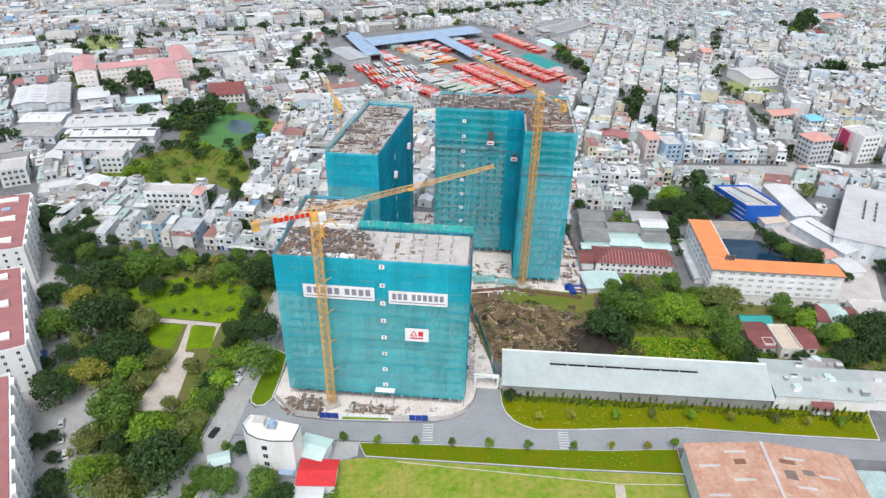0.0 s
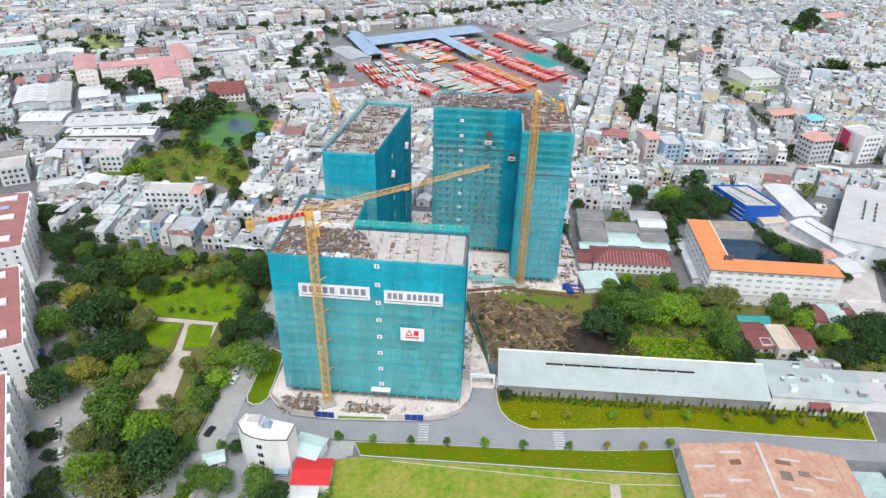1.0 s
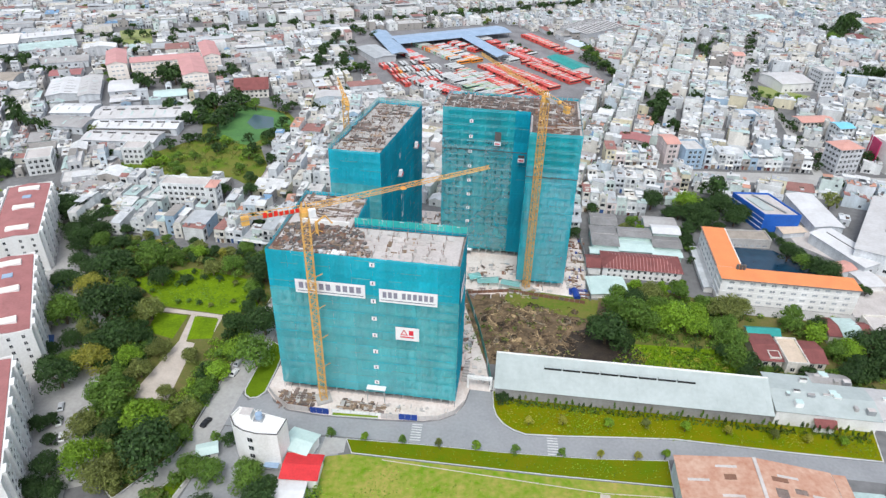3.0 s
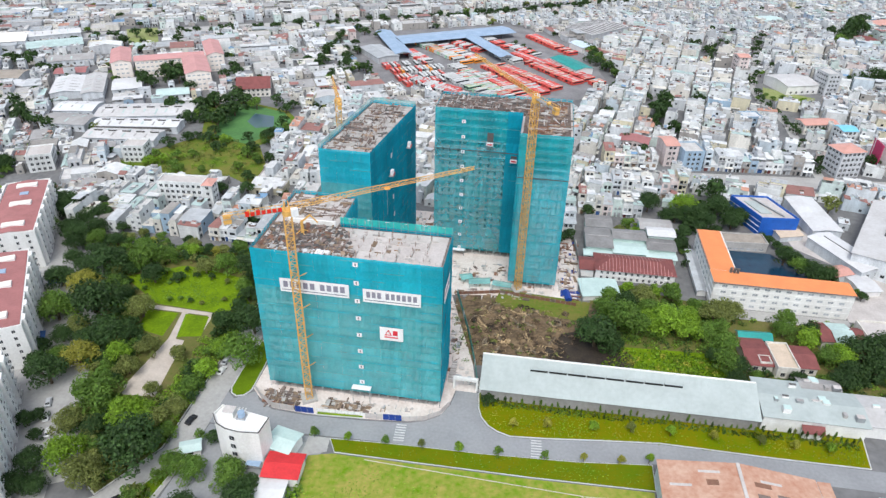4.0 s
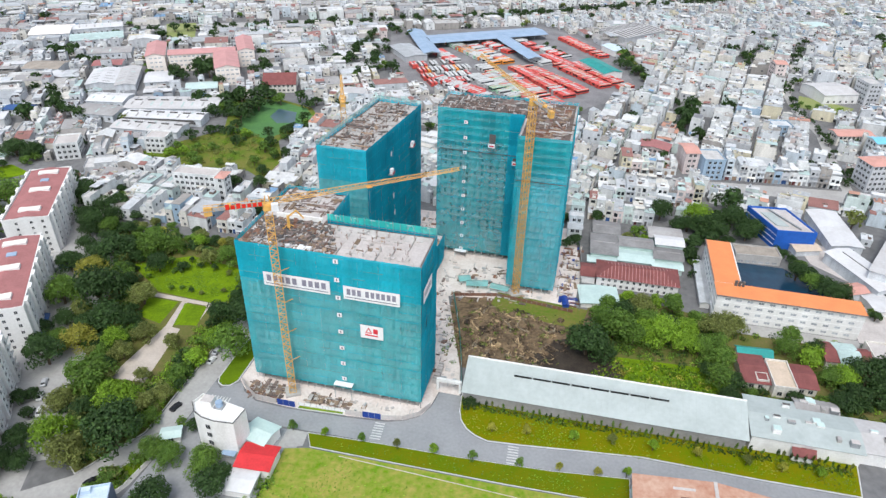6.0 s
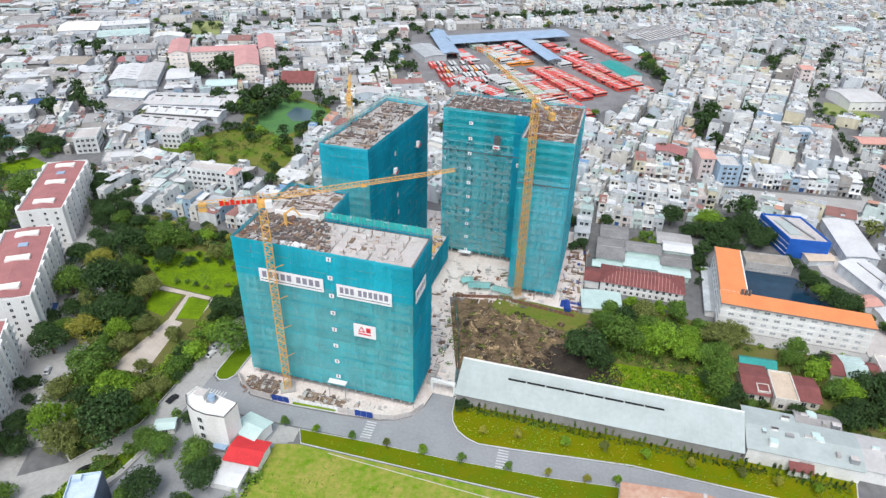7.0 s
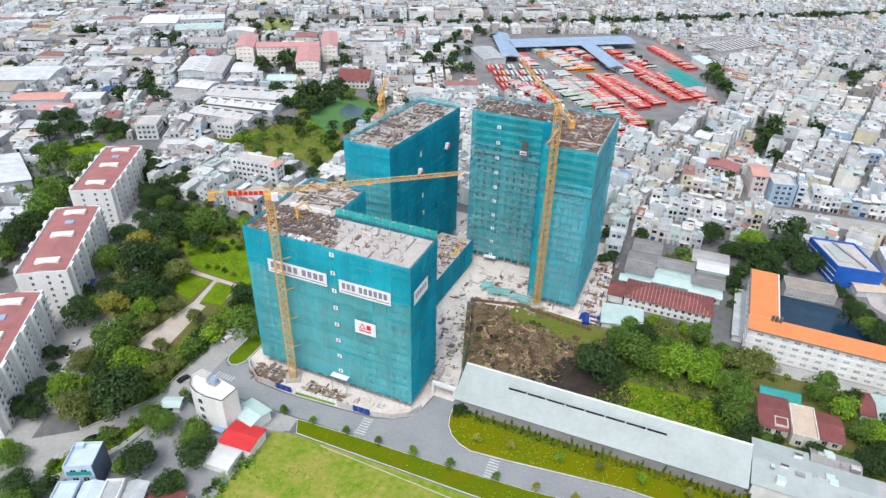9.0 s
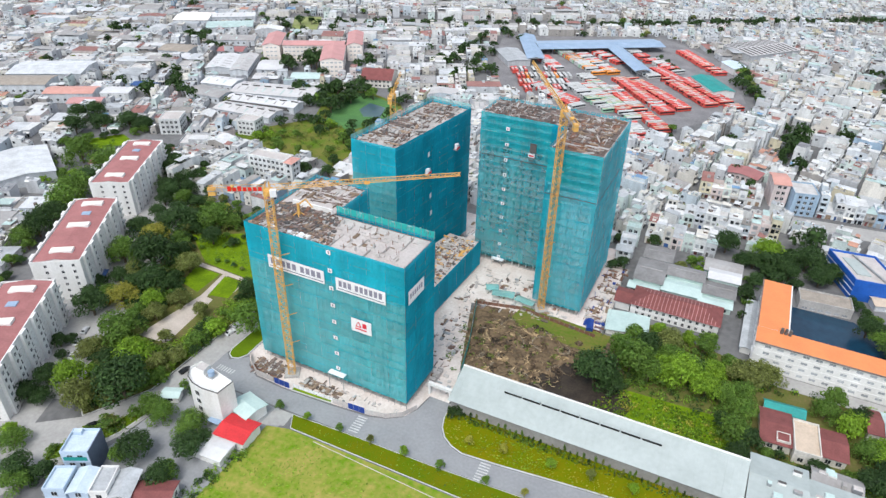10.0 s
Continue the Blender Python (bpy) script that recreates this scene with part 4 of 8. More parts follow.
fence("site_fence", [(-67, 160.5), (-63.5, 157), (-58, 153.5)], 2.4, ["slab_pale", "banner", "steel", "slab_pale", "roof_mint"], "white sheet fence round the site corner", 1)
fence("site_fence", [(-58, 153.5), (-50.5, 153.2)], 2.4, ["slab_pale", "banner", "steel", "slab_pale", "roof_mint"], "white sheet fence along the road", 2)
fence("site_gate", [(-50, 153.1), (-43.6, 153.2)], 2.6, ["hoarding_blue"], "blue steel site gate", 3)
fence("site_fence", [(-43, 154.6), (-26, 155.4)], 1.2, ["banner", "steel"], "low white site fence behind a green verge", 4)
kerbed("lawn_verge", [(-42.6, 152.9), (-27, 154), (-27, 155.1), (-42.6, 154.3)], "lawn", "narrow green verge before the site fence", 0.2, 0.3)
fence("site_fence", [(-26, 154.2), (-20.5, 154.6)], 2.4, ["slab_pale", "banner", "steel", "slab_pale", "roof_mint"], "white sheet fence along the road", 5)
fence("site_gate", [(-20.2, 154.7), (-14, 155.1)], 2.6, ["hoarding_blue"], "blue steel site gate", 6)
fence("site_fence", [(-13.6, 155.2), (-7, 156.6), (-2.2, 159.8), (0.6, 165)], 2.0, ["slab_pale", "banner", "steel", "slab_pale", "roof_mint"], "white sheet fence round the road bend", 7)
fence("site_fence", [(9.4, 173.5), (6.6, 187), (2, 205), (-5.8, 229.5)], 3.0, ["roof_teal", "roof_mint", "banner"], "teal sheet fence along the site road", 8)
fence("site_fence", [(-5.8, 229.5), (12, 234), (44, 230.5)], 1.6, ["rust", "rust", "formwork"], "rust brown barrier round the earth lot", 9)
fence("site_fence", [(46.5, 233), (46, 262), (43.5, 285)], 2.6, ["steel", "roof_mint"], "grey sheet fence beside the tower", 10)
gate = thing("entrance_gate", "white concrete gate frame across the site road", "gate")
part("beam", Geo().box(0.5, 173.2, 4.2, 9.3, 174.4, 5.2, "paint_white"), gate)
part("pillar", Geo().box(0.5, 173.25, 0.05, 1.3, 174.35, 4.2, "paint_white"), gate)
part("pillar", Geo().box(8.5, 173.25, 0.05, 9.3, 174.35, 4.2, "paint_white"), gate)
part("guard_hut", Geo().box(9.6, 173.3, 0.05, 11.4, 175.4, 2.8, "paint_white").box(9.4, 173.1, 2.8, 11.6, 175.6, 3.0, "slab_pale").box(9.58, 173.8, 1.2, 9.62, 175, 2.2, "glass_dark"), gate)
g = Geo()
for i in range(9):
    g.box(-1.8 + i * 0.05, 176 + i * 1.1, 0.1, 0.4, 176.5 + i * 1.1, 1.9 + 0.2 * (i % 3), "slab_pale")
tagged(part("panel_stack", g), "stacked pale precast panels beside the site road", "building material", kind="stuff")

# ---- single buildings ----


def window_mesh(w, h, name="window", glass="glass_dark"):
    return Geo().box(-w / 2, -0.05, 0, w / 2, 0.05, h, glass).box(-w / 2 - 0.08, -0.09, -0.1, w / 2 + 0.08, 0.05, -0.002, "paint_white").box(-0.04, -0.08, 0, 0.04, 0.04, h, "paint_white").mesh(name)


WINDOW = window_mesh(1.5, 1.5)
WINDOW_SMALL = window_mesh(1.0, 1.2)
WINDOW_WIDE = window_mesh(2.4, 1.4)
WINDOW_PALE = window_mesh(2.0, 1.0, "window", "glass_pale")


def windows(parent, L, W, floors, height, gap, sides="sn", mesh=None, first=1.0, start=0):
    """Rows of windows on chosen sides of a rectangle L by W that stands round its middle."""
    mesh = mesh or WINDOW
    for s in sides:
        length = L if s in "sn" else W
        n = max(1, int((length - 1) / gap))
        for k in range(n):
            u = (k - (n - 1) / 2) * gap
            for fl in range(start, floors):
                z = fl * height + first
                m = {"s": pose(u, -W / 2, z), "n": pose(-u, W / 2, z, 0, 0, 180), "e": pose(L / 2, u, z, 0, 0, 90), "w": pose(-L / 2, -u, z, 0, 0, -90)}[s]
                part("window", mesh, parent, "", m)


FEET = []   # plans of the single buildings, kept clear of town houses


def building(name, x, y, turn, L, W, floors, label, wall="paint_white", roof="flat", roof_mat="terrace", high=3.3, ridge=2.5, sides="sne", gap=3.2, wide=False, category="building", group="", along="x", first=1.0):
    """A rectangular building round (x, y): walls, storey bands, roof, parapet or ridge, windows."""
    b = thing(name, label, category, pose(x, y, 0, 0, 0, turn), group)
    FEET.append((x, y, math.cos(radians(turn)), math.sin(radians(turn)), L / 2 + 1.2, W / 2 + 1.2))
    H = floors * high
    g = Geo().box(-L / 2, -W / 2, 0, L / 2, W / 2, H, wall)
    part("wall", g, b)
    for fl in range(1, floors):
        part("storey_band", Geo().box(-L / 2 - 0.12, -W / 2 - 0.12, fl * high - 0.12, L / 2 + 0.12, W / 2 + 0.12, fl * high + 0.12, wall), b)
    if roof == "flat":
        part("roof", Geo().box(-L / 2 + 0.25, -W / 2 + 0.25, H, L / 2 - 0.25, W / 2 - 0.25, H + 0.15, roof_mat), b)
        g = Geo()
        g.box(-L / 2 - 0.06, -W / 2 - 0.06, H - 0.1, L / 2 + 0.06, -W / 2 + 0.25, H + 0.9, wall).box(-L / 2 - 0.06, W / 2 - 0.25, H - 0.1, L / 2 + 0.06, W / 2 + 0.06, H + 0.9, wall)
        g.box(-L / 2 - 0.06, -W / 2 + 0.25, H - 0.1, -L / 2 + 0.25, W / 2 - 0.25, H + 0.9, wall).box(L / 2 - 0.25, -W / 2 + 0.25, H - 0.1, L / 2 + 0.06, W / 2 - 0.25, H + 0.9, wall)
        part("parapet", g, b)
    elif roof == "gable":
        part("roof", Geo().gable(-L / 2, -W / 2, L / 2, W / 2, H, H + ridge, roof_mat, wall, 0.6, along), b)
        if L > 20 and W > 13 and name == "factory_hall" and x < 0 and along == "x" and roof_mat.startswith("shed_roof"):
            lamp = random.Random(int(x * 7 + y))
            for k in range(int(L / 7)):
                u = -L / 2 + 2.5 + k * 7 + lamp.uniform(-0.6, 0.6)
                for s in (-1, 1):
                    a, e, sl = W * 0.1, W * lamp.uniform(0.25, 0.45), ridge / (W / 2)
                    vs = [(u, s * a, H + ridge - a * sl + 0.12), (u + 1.1, s * a, H + ridge - a * sl + 0.12), (u + 1.1, s * e, H + ridge - e * sl + 0.12), (u, s * e, H + ridge - e * sl + 0.12)]
                    part("roof_light", Geo().slab(vs + [(px, py, pz + 0.08) for px, py, pz in vs], lamp.choice(("shed_roof_grey", "sheet_roof_e", "shed_roof_grey")), s < 0), b, "dull translucent roof strip")
    elif roof == "hip":
        o, t = 0.7, min(L, W) / 2
        vs = [(-L / 2 - o, -W / 2 - o, H), (L / 2 + o, -W / 2 - o, H), (L / 2 + o, W / 2 + o, H), (-L / 2 - o, W / 2 + o, H)]
        vs += [(-L / 2 + t, 0, H + ridge), (L / 2 - t, 0, H + ridge)] if L > W else [(0, -W / 2 + t, H + ridge), (0, W / 2 - t, H + ridge)]
        fs = [(0, 1, 5, 4), (1, 2, 5), (2, 3, 4, 5), (3, 0, 4), (3, 2, 1, 0)] if L > W else [(0, 1, 4), (1, 2, 5, 4), (2, 3, 5), (3, 0, 4, 5), (3, 2, 1, 0)]
        part("roof", Geo().add(vs, fs, roof_mat), b)
        part("ridge_cap", Geo().bar(vs[4], vs[5], 0.18, roof_mat), b)
    if sides:
        windows(b, L, W, floors, high, gap, sides, WINDOW_PALE if wall == "paint_cream" or category == "school" else WINDOW_SMALL if category == "office" else WINDOW_WIDE if wide else WINDOW, first)
    return b


def apartment_block(x, y, turn, L, label):
    W, floors, high = 19.0, 6, 2.95
    H = floors * high
    b = thing("apartment_block", label, "apartment building", pose(x, y, 0, 0, 0, turn), "apartment blocks beside the park")
    part("wall", Geo().box(-L / 2, -W / 2, 0, L / 2, W / 2, H, "paint_white"), b)
    n = int(L / 8.5)
    step = L / n
    bay = Geo().box(-1.7, -1.1, 0, 1.7, 0, H + 1.2, "paint_white").mesh("bay")
    slab = Geo().box(-1.5, -1.0, 0, 1.5, 0, 0.15, "slab_pale").box(-1.5, -1.0, 0.15, 1.5, -0.92, 1.05, "paint_white").box(-0.75, -0.07, 0.15, 0.75, -0.02, 2.2, "glass_dark").mesh("balcony")
    for side, rz in ((-1, 0), (1, 180)):
        for k in range(n):
            u = (-L / 2 + (k + 0.5) * step)
            m = pose(u, side * W / 2, 0, 0, 0, rz)
            box = part("bay", bay, b, "", m)
            for fl in range(floors):
                part("window", WINDOW_SMALL, box, "", pose(0, -1.12, fl * high + 1.0))
                part("balcony", slab, b, "", m @ pose(3.2 if side < 0 else -3.2, 0, fl * high + 0.25))
    for s, rz in ((1, 90), (-1, -90)):
        for fl in range(floors):
            for u in (-6.5, -2, 4):
                part("window", WINDOW_SMALL, b, "", pose(s * L / 2, u, fl * high + 1.0, 0, 0, rz))
    g = Geo().box(-L / 2 - 0.1, -W / 2 - 0.1, H, L / 2 + 0.1, -W / 2 + 0.3, H + 1.0, "paint_white").box(-L / 2 - 0.1, W / 2 - 0.3, H, L / 2 + 0.1, W / 2 + 0.1, H + 1.0, "paint_white")
    g.box(-L / 2 - 0.1, -W / 2 + 0.3, H, -L / 2 + 0.3, W / 2 - 0.3, H + 1.0, "paint_white").box(L / 2 - 0.3, -W / 2 + 0.3, H, L / 2 + 0.1, W / 2 - 0.3, H + 1.0, "paint_white")
    part("parapet", g, b)
    part("roof", Geo().gable(-L / 2 + 0.9, -W / 2 + 1.0, L / 2 - 0.9, W / 2 - 1.0, H + 0.35, H + 1.5, "roof_red", "paint_white", 0.3, "x"), b, "faded red sheet metal roof")
    for u in (-L * 0.36, 0.02 * L, L * 0.38):
        part("roof_hut", Geo().box(u - 2.0, -W * 0.26, H, u + 1.6, W * 0.2, H + 2.0, "paint_white", "paint_cream"), b, "white stair hut on the roof")
    part("skylight", Geo().box(L * 0.18, -2.4, H + 0.8, L * 0.18 + 3, 1.2, H + 1.75, "roof_blue"), b, "blue tarpaulin patch")
    return b


for x, y, turn, L in ((-209.7, 235.9, 119.4, 54), (-172.4, 175.6, 124.5, 55), (-138.2, 116.8, 124.0, 55)):
    apartment_block(x, y, turn, L, "six-storey white apartment block with a faded red roof")
# corner house with a white roof terrace, and its neighbours
h = thing("corner_house", "four-storey white house with a bare roof terrace", "house")
PLAN = [(-67.6, 134), (-65, 130.6), (-61.5, 129), (-57, 128.4), (-51, 129), (-50.3, 135.4), (-66.4, 138.2)]
part("wall", Geo().prism(PLAN, 0, 14.2, "paint_white"), h)
part("roof", Geo().prism([(x * 0.97 - 1.77, y * 0.97 + 3.98) for x, y in PLAN], 14.2, 14.32, "paint_white"), h)
for i in range(len(PLAN)):
    a, b = Vector(PLAN[i]), Vector(PLAN[(i + 1) % len(PLAN)])
    d = (b - a).normalized()
    o = Vector((-d.y, d.x)) * 0.22
    part("parapet", Geo().prism([tuple(a), tuple(b), tuple(b + o), tuple(a + o)], 14.2, 15.1 + 0.01 * i, "paint_white"), h)
    if i < 5:
        part("parapet_cap", Geo().prism([tuple(a - o * 0.3), tuple(b - o * 0.3), tuple(b + o * 1.3), tuple(a + o * 1.3)], 15.1 + 0.01 * i, 15.22 + 0.01 * i, "concrete_dark"), h, "dark coping")
part("roof_hut", Geo().box(-64.5, 133.8, 14.3, -61, 136.8, 16.6, "paint_white", "slab_pale"), h, "small white roof hut")
tank_rack = part("tank_rack", Geo().box(-60.2, 133.6, 14.3, -57.4, 136, 15.0, "steel"), h)
part("water_tank", Geo().bar((-58.8, 134.8, 15.0), (-58.8, 134.8, 16.6), 1.1, "roof_blue", 12), tank_rack, "pale blue water tank")
for fl in range(4):
    for k in range(2):
        part("window", WINDOW, h, "", pose(-59.5 + k * 4.5, 128.67 - (0.24 if k == 0 else 0.05) + 0.1 * k, fl * 3.4 + 1.2, 0, 0, -7 + 13 * k))
part("awning", Geo().box(-56, 126.8, 3.0, -51.5, 128.9, 3.15, "roof_blue"), h, "small blue awning")
building("side_house", -47.8, 137.2, -12, 8.5, 8.0, 1, "single-storey annexe with a pale mint sheet roof", roof="gable", roof_mat="roof_mint", ridge=0.8, sides="", high=4.2, category="house")
building("red_shed", -44.2, 128.0, 4, 10.4, 8.6, 1, "small white shed with a bright scarlet sheet roof", roof="gable", roof_mat="roof_scarlet", ridge=0.8, sides="s", high=4.0, category="shed")
building("low_annexe", -46.6, 119.6, 4, 10.5, 7.5, 1, "low white annexe with a pale sheet roof", sides="", high=3.0, roof="gable", ridge=0.4, roof_mat="shed_roof_white", category="shed")
sheet("yard", [(-40, 136), (-34.5, 138.5), (-35, 143.9), (-42, 143.8), (-42, 136)], 0.12, "asphalt_pale", "pale paved yard by the road")
for x, y, L, W, hh, roof, rm in ((-74.4, 88.6, 6, 8, 6.2, "flat", "roof_ice"), (-68.2, 91.4, 5.4, 8, 6.0, "gable", "roof_ice"), (-62.6, 94.0, 5, 9, 6.4, "flat", "sheet_roof_b"), (-57.2, 96.2, 5.4, 9, 5.6, "gable", "sheet_roof_b")):
    building("row_house", x, y, 27, L, W, 2, "pale blue town house with a light sheet roof" if rm == "roof_ice" else "white town house with a light grey roof", "wall_ice" if rm == "roof_ice" else "paint_white", roof, rm, hh / 2, ridge=0.9, sides="se", gap=3, category="house", along="y")
building("row_house", -48.6, 98.4, 27, 10.5, 8, 1, "low white house with a brick red sheet roof", "paint_white", "gable", "tile_red", 3.8, ridge=1.1, sides="se", gap=3, category="house")
b = building("mint_house", -77.4, 99.0, 27, 8.0, 9, 3, "narrow three-storey house with a mint roof and dark blue side", "wall_ice", "flat", "roof_ice", 3.2, sides="sn", gap=3, category="house")
part("side_cladding", Geo().box(4.07, -4.6, 0, 4.3, 4.6, 10.5, "slate_blue"), b, "dark slate blue cladding")
part("roof_step", Geo().box(-3.2, 2.4, 9.75, -0.8, 4.0, 11.0, "wall_ice", "roof_ice"), b)
part("sign_board", Geo().box(-3.4, -4.72, 6.9, 3.4, -4.62, 8.3, "roof_teal"), b, "plain teal sign board")
building("kiosk", -75.6, 131, 25, 5.5, 4.0, 1, "small kiosk with a pale blue sheet roof", "paint_white", "gable", "roof_mint", ridge=0.5, high=2.8, sides="s", category="kiosk")

# long white shed beside the lawn
s = thing("long_shed", "long shed with one white sheet metal slope", "shed", pose(56.2, 176, 0, 0, 0, 0.9))
part("wall", Geo().add([(-45.6, -5.2, 0), (45.6, -5.2, 0), (45.6, 6.0, 0), (-45.6, 6.0, 0), (-45.6, -5.2, 5.6), (45.6, -5.2, 5.6), (45.6, 6.0, 9.9), (-45.6, 6.0, 9.9)], [(0, 1, 5, 4), (1, 2, 6, 5), (2, 3, 7, 6), (3, 0, 4, 7)], "shed_roof_grey"), s)
for k in range(23):
    x0 = -46.2 + k * 4.0174
    vs = [(x0, -6.4, 5.3), (x0 + 4.0174, -6.4, 5.3), (x0 + 4.0174, 6.6, 10.3), (x0, 6.6, 10.3)]
    part("roof_sheet", Geo().slab(vs + [(x, y, z + 0.1) for x, y, z in vs], "roof_white"), s)
for k in range(46):
    u = -45.8 + k * 2.0
    part("roof_rib", Geo().bar((u, -6.4, 5.42), (u, 6.6, 10.42), 0.035, "roof_white", 3), s)
part("ridge_cap", Geo().box(-46.2, 6.3, 10.25, 46.2, 6.9, 10.6, "paint_white"), s, "white ridge capping")
for i in range(8):
    x0 = -29.4 + i * 6.45
    part("ridge_vent", Geo().box(x0, 1.9, 8.4, x0 + 5.9, 2.7, 9.45, "tyre", "roof_white"), s, "dark slot of a roof vent")
for x, y, L, W, hh, rm, lab in ((110.8, 181.4, 15, 18, 6.6, "roof_white", "white hall with a flat sheet roof"), (127.5, 181, 17.5, 15, 5.6, "roof_white", "white hall with a pale sheet roof"), (146, 182, 18.5, 14, 5.4, "shed_roof_pale", "low hall with a pale sheet roof"),
                                (166, 183, 20, 14, 5.2, "roof_white", "white hall with a pale sheet roof"), (127, 193, 13, 7, 4.0, "shed_roof_grey", "low shed with a grey roof"), (119, 172.2, 6, 3.2, 3.4, "tile_red", "lean-to with a brown red roof")):
    hall = building("hall", x, y, 0.5, L, W, 1, lab, "paint_white", "gable", rm, hh, 1.3, sides="", category="shed", along="x")
    clut = random.Random(int(x))
    for k in range(5 if L > 12 else 0):
        u, v, q = clut.uniform(-L * 0.42, L * 0.3), clut.uniform(-W * 0.42, W * 0.3), clut.uniform(1.0, 2.6)
        part("roof_box", Geo().box(u, v, hh + 0.1, u + q, v + clut.uniform(0.8, 2.2), hh + 1.6 + clut.uniform(0, 0.9), clut.choice(("paint_white", "steel", "concrete")), clut.choice(("shed_roof_grey", "concrete_dark", "roof_mint", "slab_pale"))), hall, "small roof box")
# rusty warehouse
w = thing("warehouse", "long warehouse with a rust stained pink sheet roof", "warehouse", pose(88.7, 120.4, 0, 0, 0, 0.3))
part("wall", Geo().box(-22, -26, 0, 26, 26, 7.3, "house_wall_e"), w)
part("roof", Geo().gable(-22, -26, 22, 26, 7.3, 10.0, "roof_rusty", "house_wall_e", 0.6, "y"), w, "pink and rust coloured corrugated roof")
part("side_roof", Geo().box(22.7, -26, 6.6, 26.4, 26, 7.45, "roof_rusty"), w, "flat rust coloured side roof")
part("ridge_cap", Geo().box(-0.5, -26.6, 9.95, 0.5, 26.6, 10.3, "slab_pale"), w, "white ridge capping")
for i in range(5):
    for s, k in ((-1, 0), (1, 1)):
        x0 = 5.5 + 8.5 * (i % 2)
        y0 = 22.5 - i * 5.2 - k * 1.5
        sl = 2.7 / 22
        vs = [(s * x0, y0, 10.04 - x0 * sl), (s * (x0 + 6), y0, 10.04 - (x0 + 6) * sl), (s * (x0 + 6), y0 + 0.9, 10.04 - (x0 + 6) * sl), (s * x0, y0 + 0.9, 10.04 - x0 * sl)]
        vs += [(x, y, z + 0.12) for x, y, z in vs]
        part("roof_light", Geo().slab(vs, "slab_pale", s < 0), w, "dull translucent roof strip")
pr = random.Random(8)
for i in range(16):
    sd, x0, y0, wd, ln = pr.choice((-1, 1)), pr.uniform(2, 15), pr.uniform(-20, 22), pr.uniform(2.5, 5), pr.uniform(1.5, 3.5)
    vs = [(sd * x0, y0, 10.13 - x0 * 2.7 / 22), (sd * (x0 + wd), y0, 10.13 - (x0 + wd) * 2.7 / 22), (sd * (x0 + wd), y0 + ln, 10.13 - (x0 + wd) * 2.7 / 22), (sd * x0, y0 + ln, 10.13 - x0 * 2.7 / 22)]
    part("roof_patch", Geo().slab(vs + [(x, y, z + 0.03 + 0.004 * i) for x, y, z in vs], pr.choice(("rust", "roof_rusty", "formwork")), sd < 0), w, "darker rusted roof sheet")
building("blue_hut", 122, 139, 2, 8, 10, 1, "low hut with a pale blue sheet roof", "paint_white", "gable", "sheet_roof_e", 3.6, 0.8, sides="", category="shed")
building("side_shed", 137, 138, 2, 14, 16, 1, "low shed with a pale mint sheet roof", "paint_white", "gable", "roof_mint", 4.5, 1.5, sides="", category="shed")

# school with orange roof, round a court with dark water
for x, y, L, W, turn, lab in ((104.2, 268.4, 33.6, 9.4, 90, "white school wing with a flat orange tiled roof"), (126.6, 245.9, 54.4, 9.0, 0, "long white school wing with a flat orange tiled roof")):
    sc = thing("school_wing", lab, "school", pose(x, y, 0, 0, 0, turn))
    FEET.append((x, y, math.cos(radians(turn)), math.sin(radians(turn)), L / 2 + 1.2, W / 2 + 1.2))
    H, a, b = 11.8, L / 2 + 0.5, W / 2 + 0.6
    part("wall", Geo().box(-L / 2, -W / 2, 0, L / 2, W / 2, H, "paint_white"), sc)
    for fl in range(1, 4):
        part("storey_band", Geo().box(-L / 2 - 0.35, -W / 2 - 0.12, fl * 2.95 - 0.2, L / 2 + 0.12, W / 2 + 0.1, fl * 2.95 + 0.2, "paint_white"), sc)
    part("roof", Geo().box(-a, -b, H, a, b, H + 0.3, "paint_white", "tile_orange"), sc, "flat orange tiled roof")
    near = b if turn else -b
    part("roof_edge", Geo().box(-a, near - 0.3, H + 0.2, a, near + 0.22, H + 0.46, "formwork"), sc, "thin brown roof edge")
    if turn:
        part("gutter", Geo().box(-a, -b - 0.5, H - 0.1, a, -b - 0.02, H + 0.2, "paint_white"), sc, "white gutter along the court")
    windows(sc, L, W, 4, 2.95, 4.2, "sn", WINDOW_PALE, 1.2)
tank = thing("roof_tanks", "dark water tanks on the roof corner", "water tank", pose(108.6, 250.0, 11.9))
for i in range(3):
    part("tank", Geo().bar((i * 1.4 - 1.4, 0, 0), (i * 1.4 - 1.4, 0, 2.4), 0.6, "concrete_dark", 8), tank)
building("side_roof", 97.3, 264.5, 90, 33, 3.6, 1, "narrow lean-to with a pale blue grey roof", "paint_white", "gable", "sheet_roof_b", 2.9, 0.4, sides="", category="shed")
sheet("pond", [(109.5, 250.6), (153, 250.4), (153.5, 262), (151, 272.5), (142.6, 280.5), (136, 289.4), (110, 289.4)], 0.12, "water", "dark still water in the school court")
building("north_wing", 124.2, 294.8, 5, 20, 9.2, 1, "low grey wing with a dusty flat roof beside the pond", "concrete", "flat", "roof_dust", 3.9, sides="s", gap=3, category="school", first=0.6)
sheet("yard_school", [(154.6, 240), (173, 240), (185, 276), (171, 281), (158, 268), (154.6, 262)], 0.1, "slab_pale", "pale concrete yard at the end of the school")
sheet("yard_front", [(97, 234), (154.4, 234), (154.4, 241), (97, 241)], 0.07, "asphalt_pale", "pale paved strip before the school")
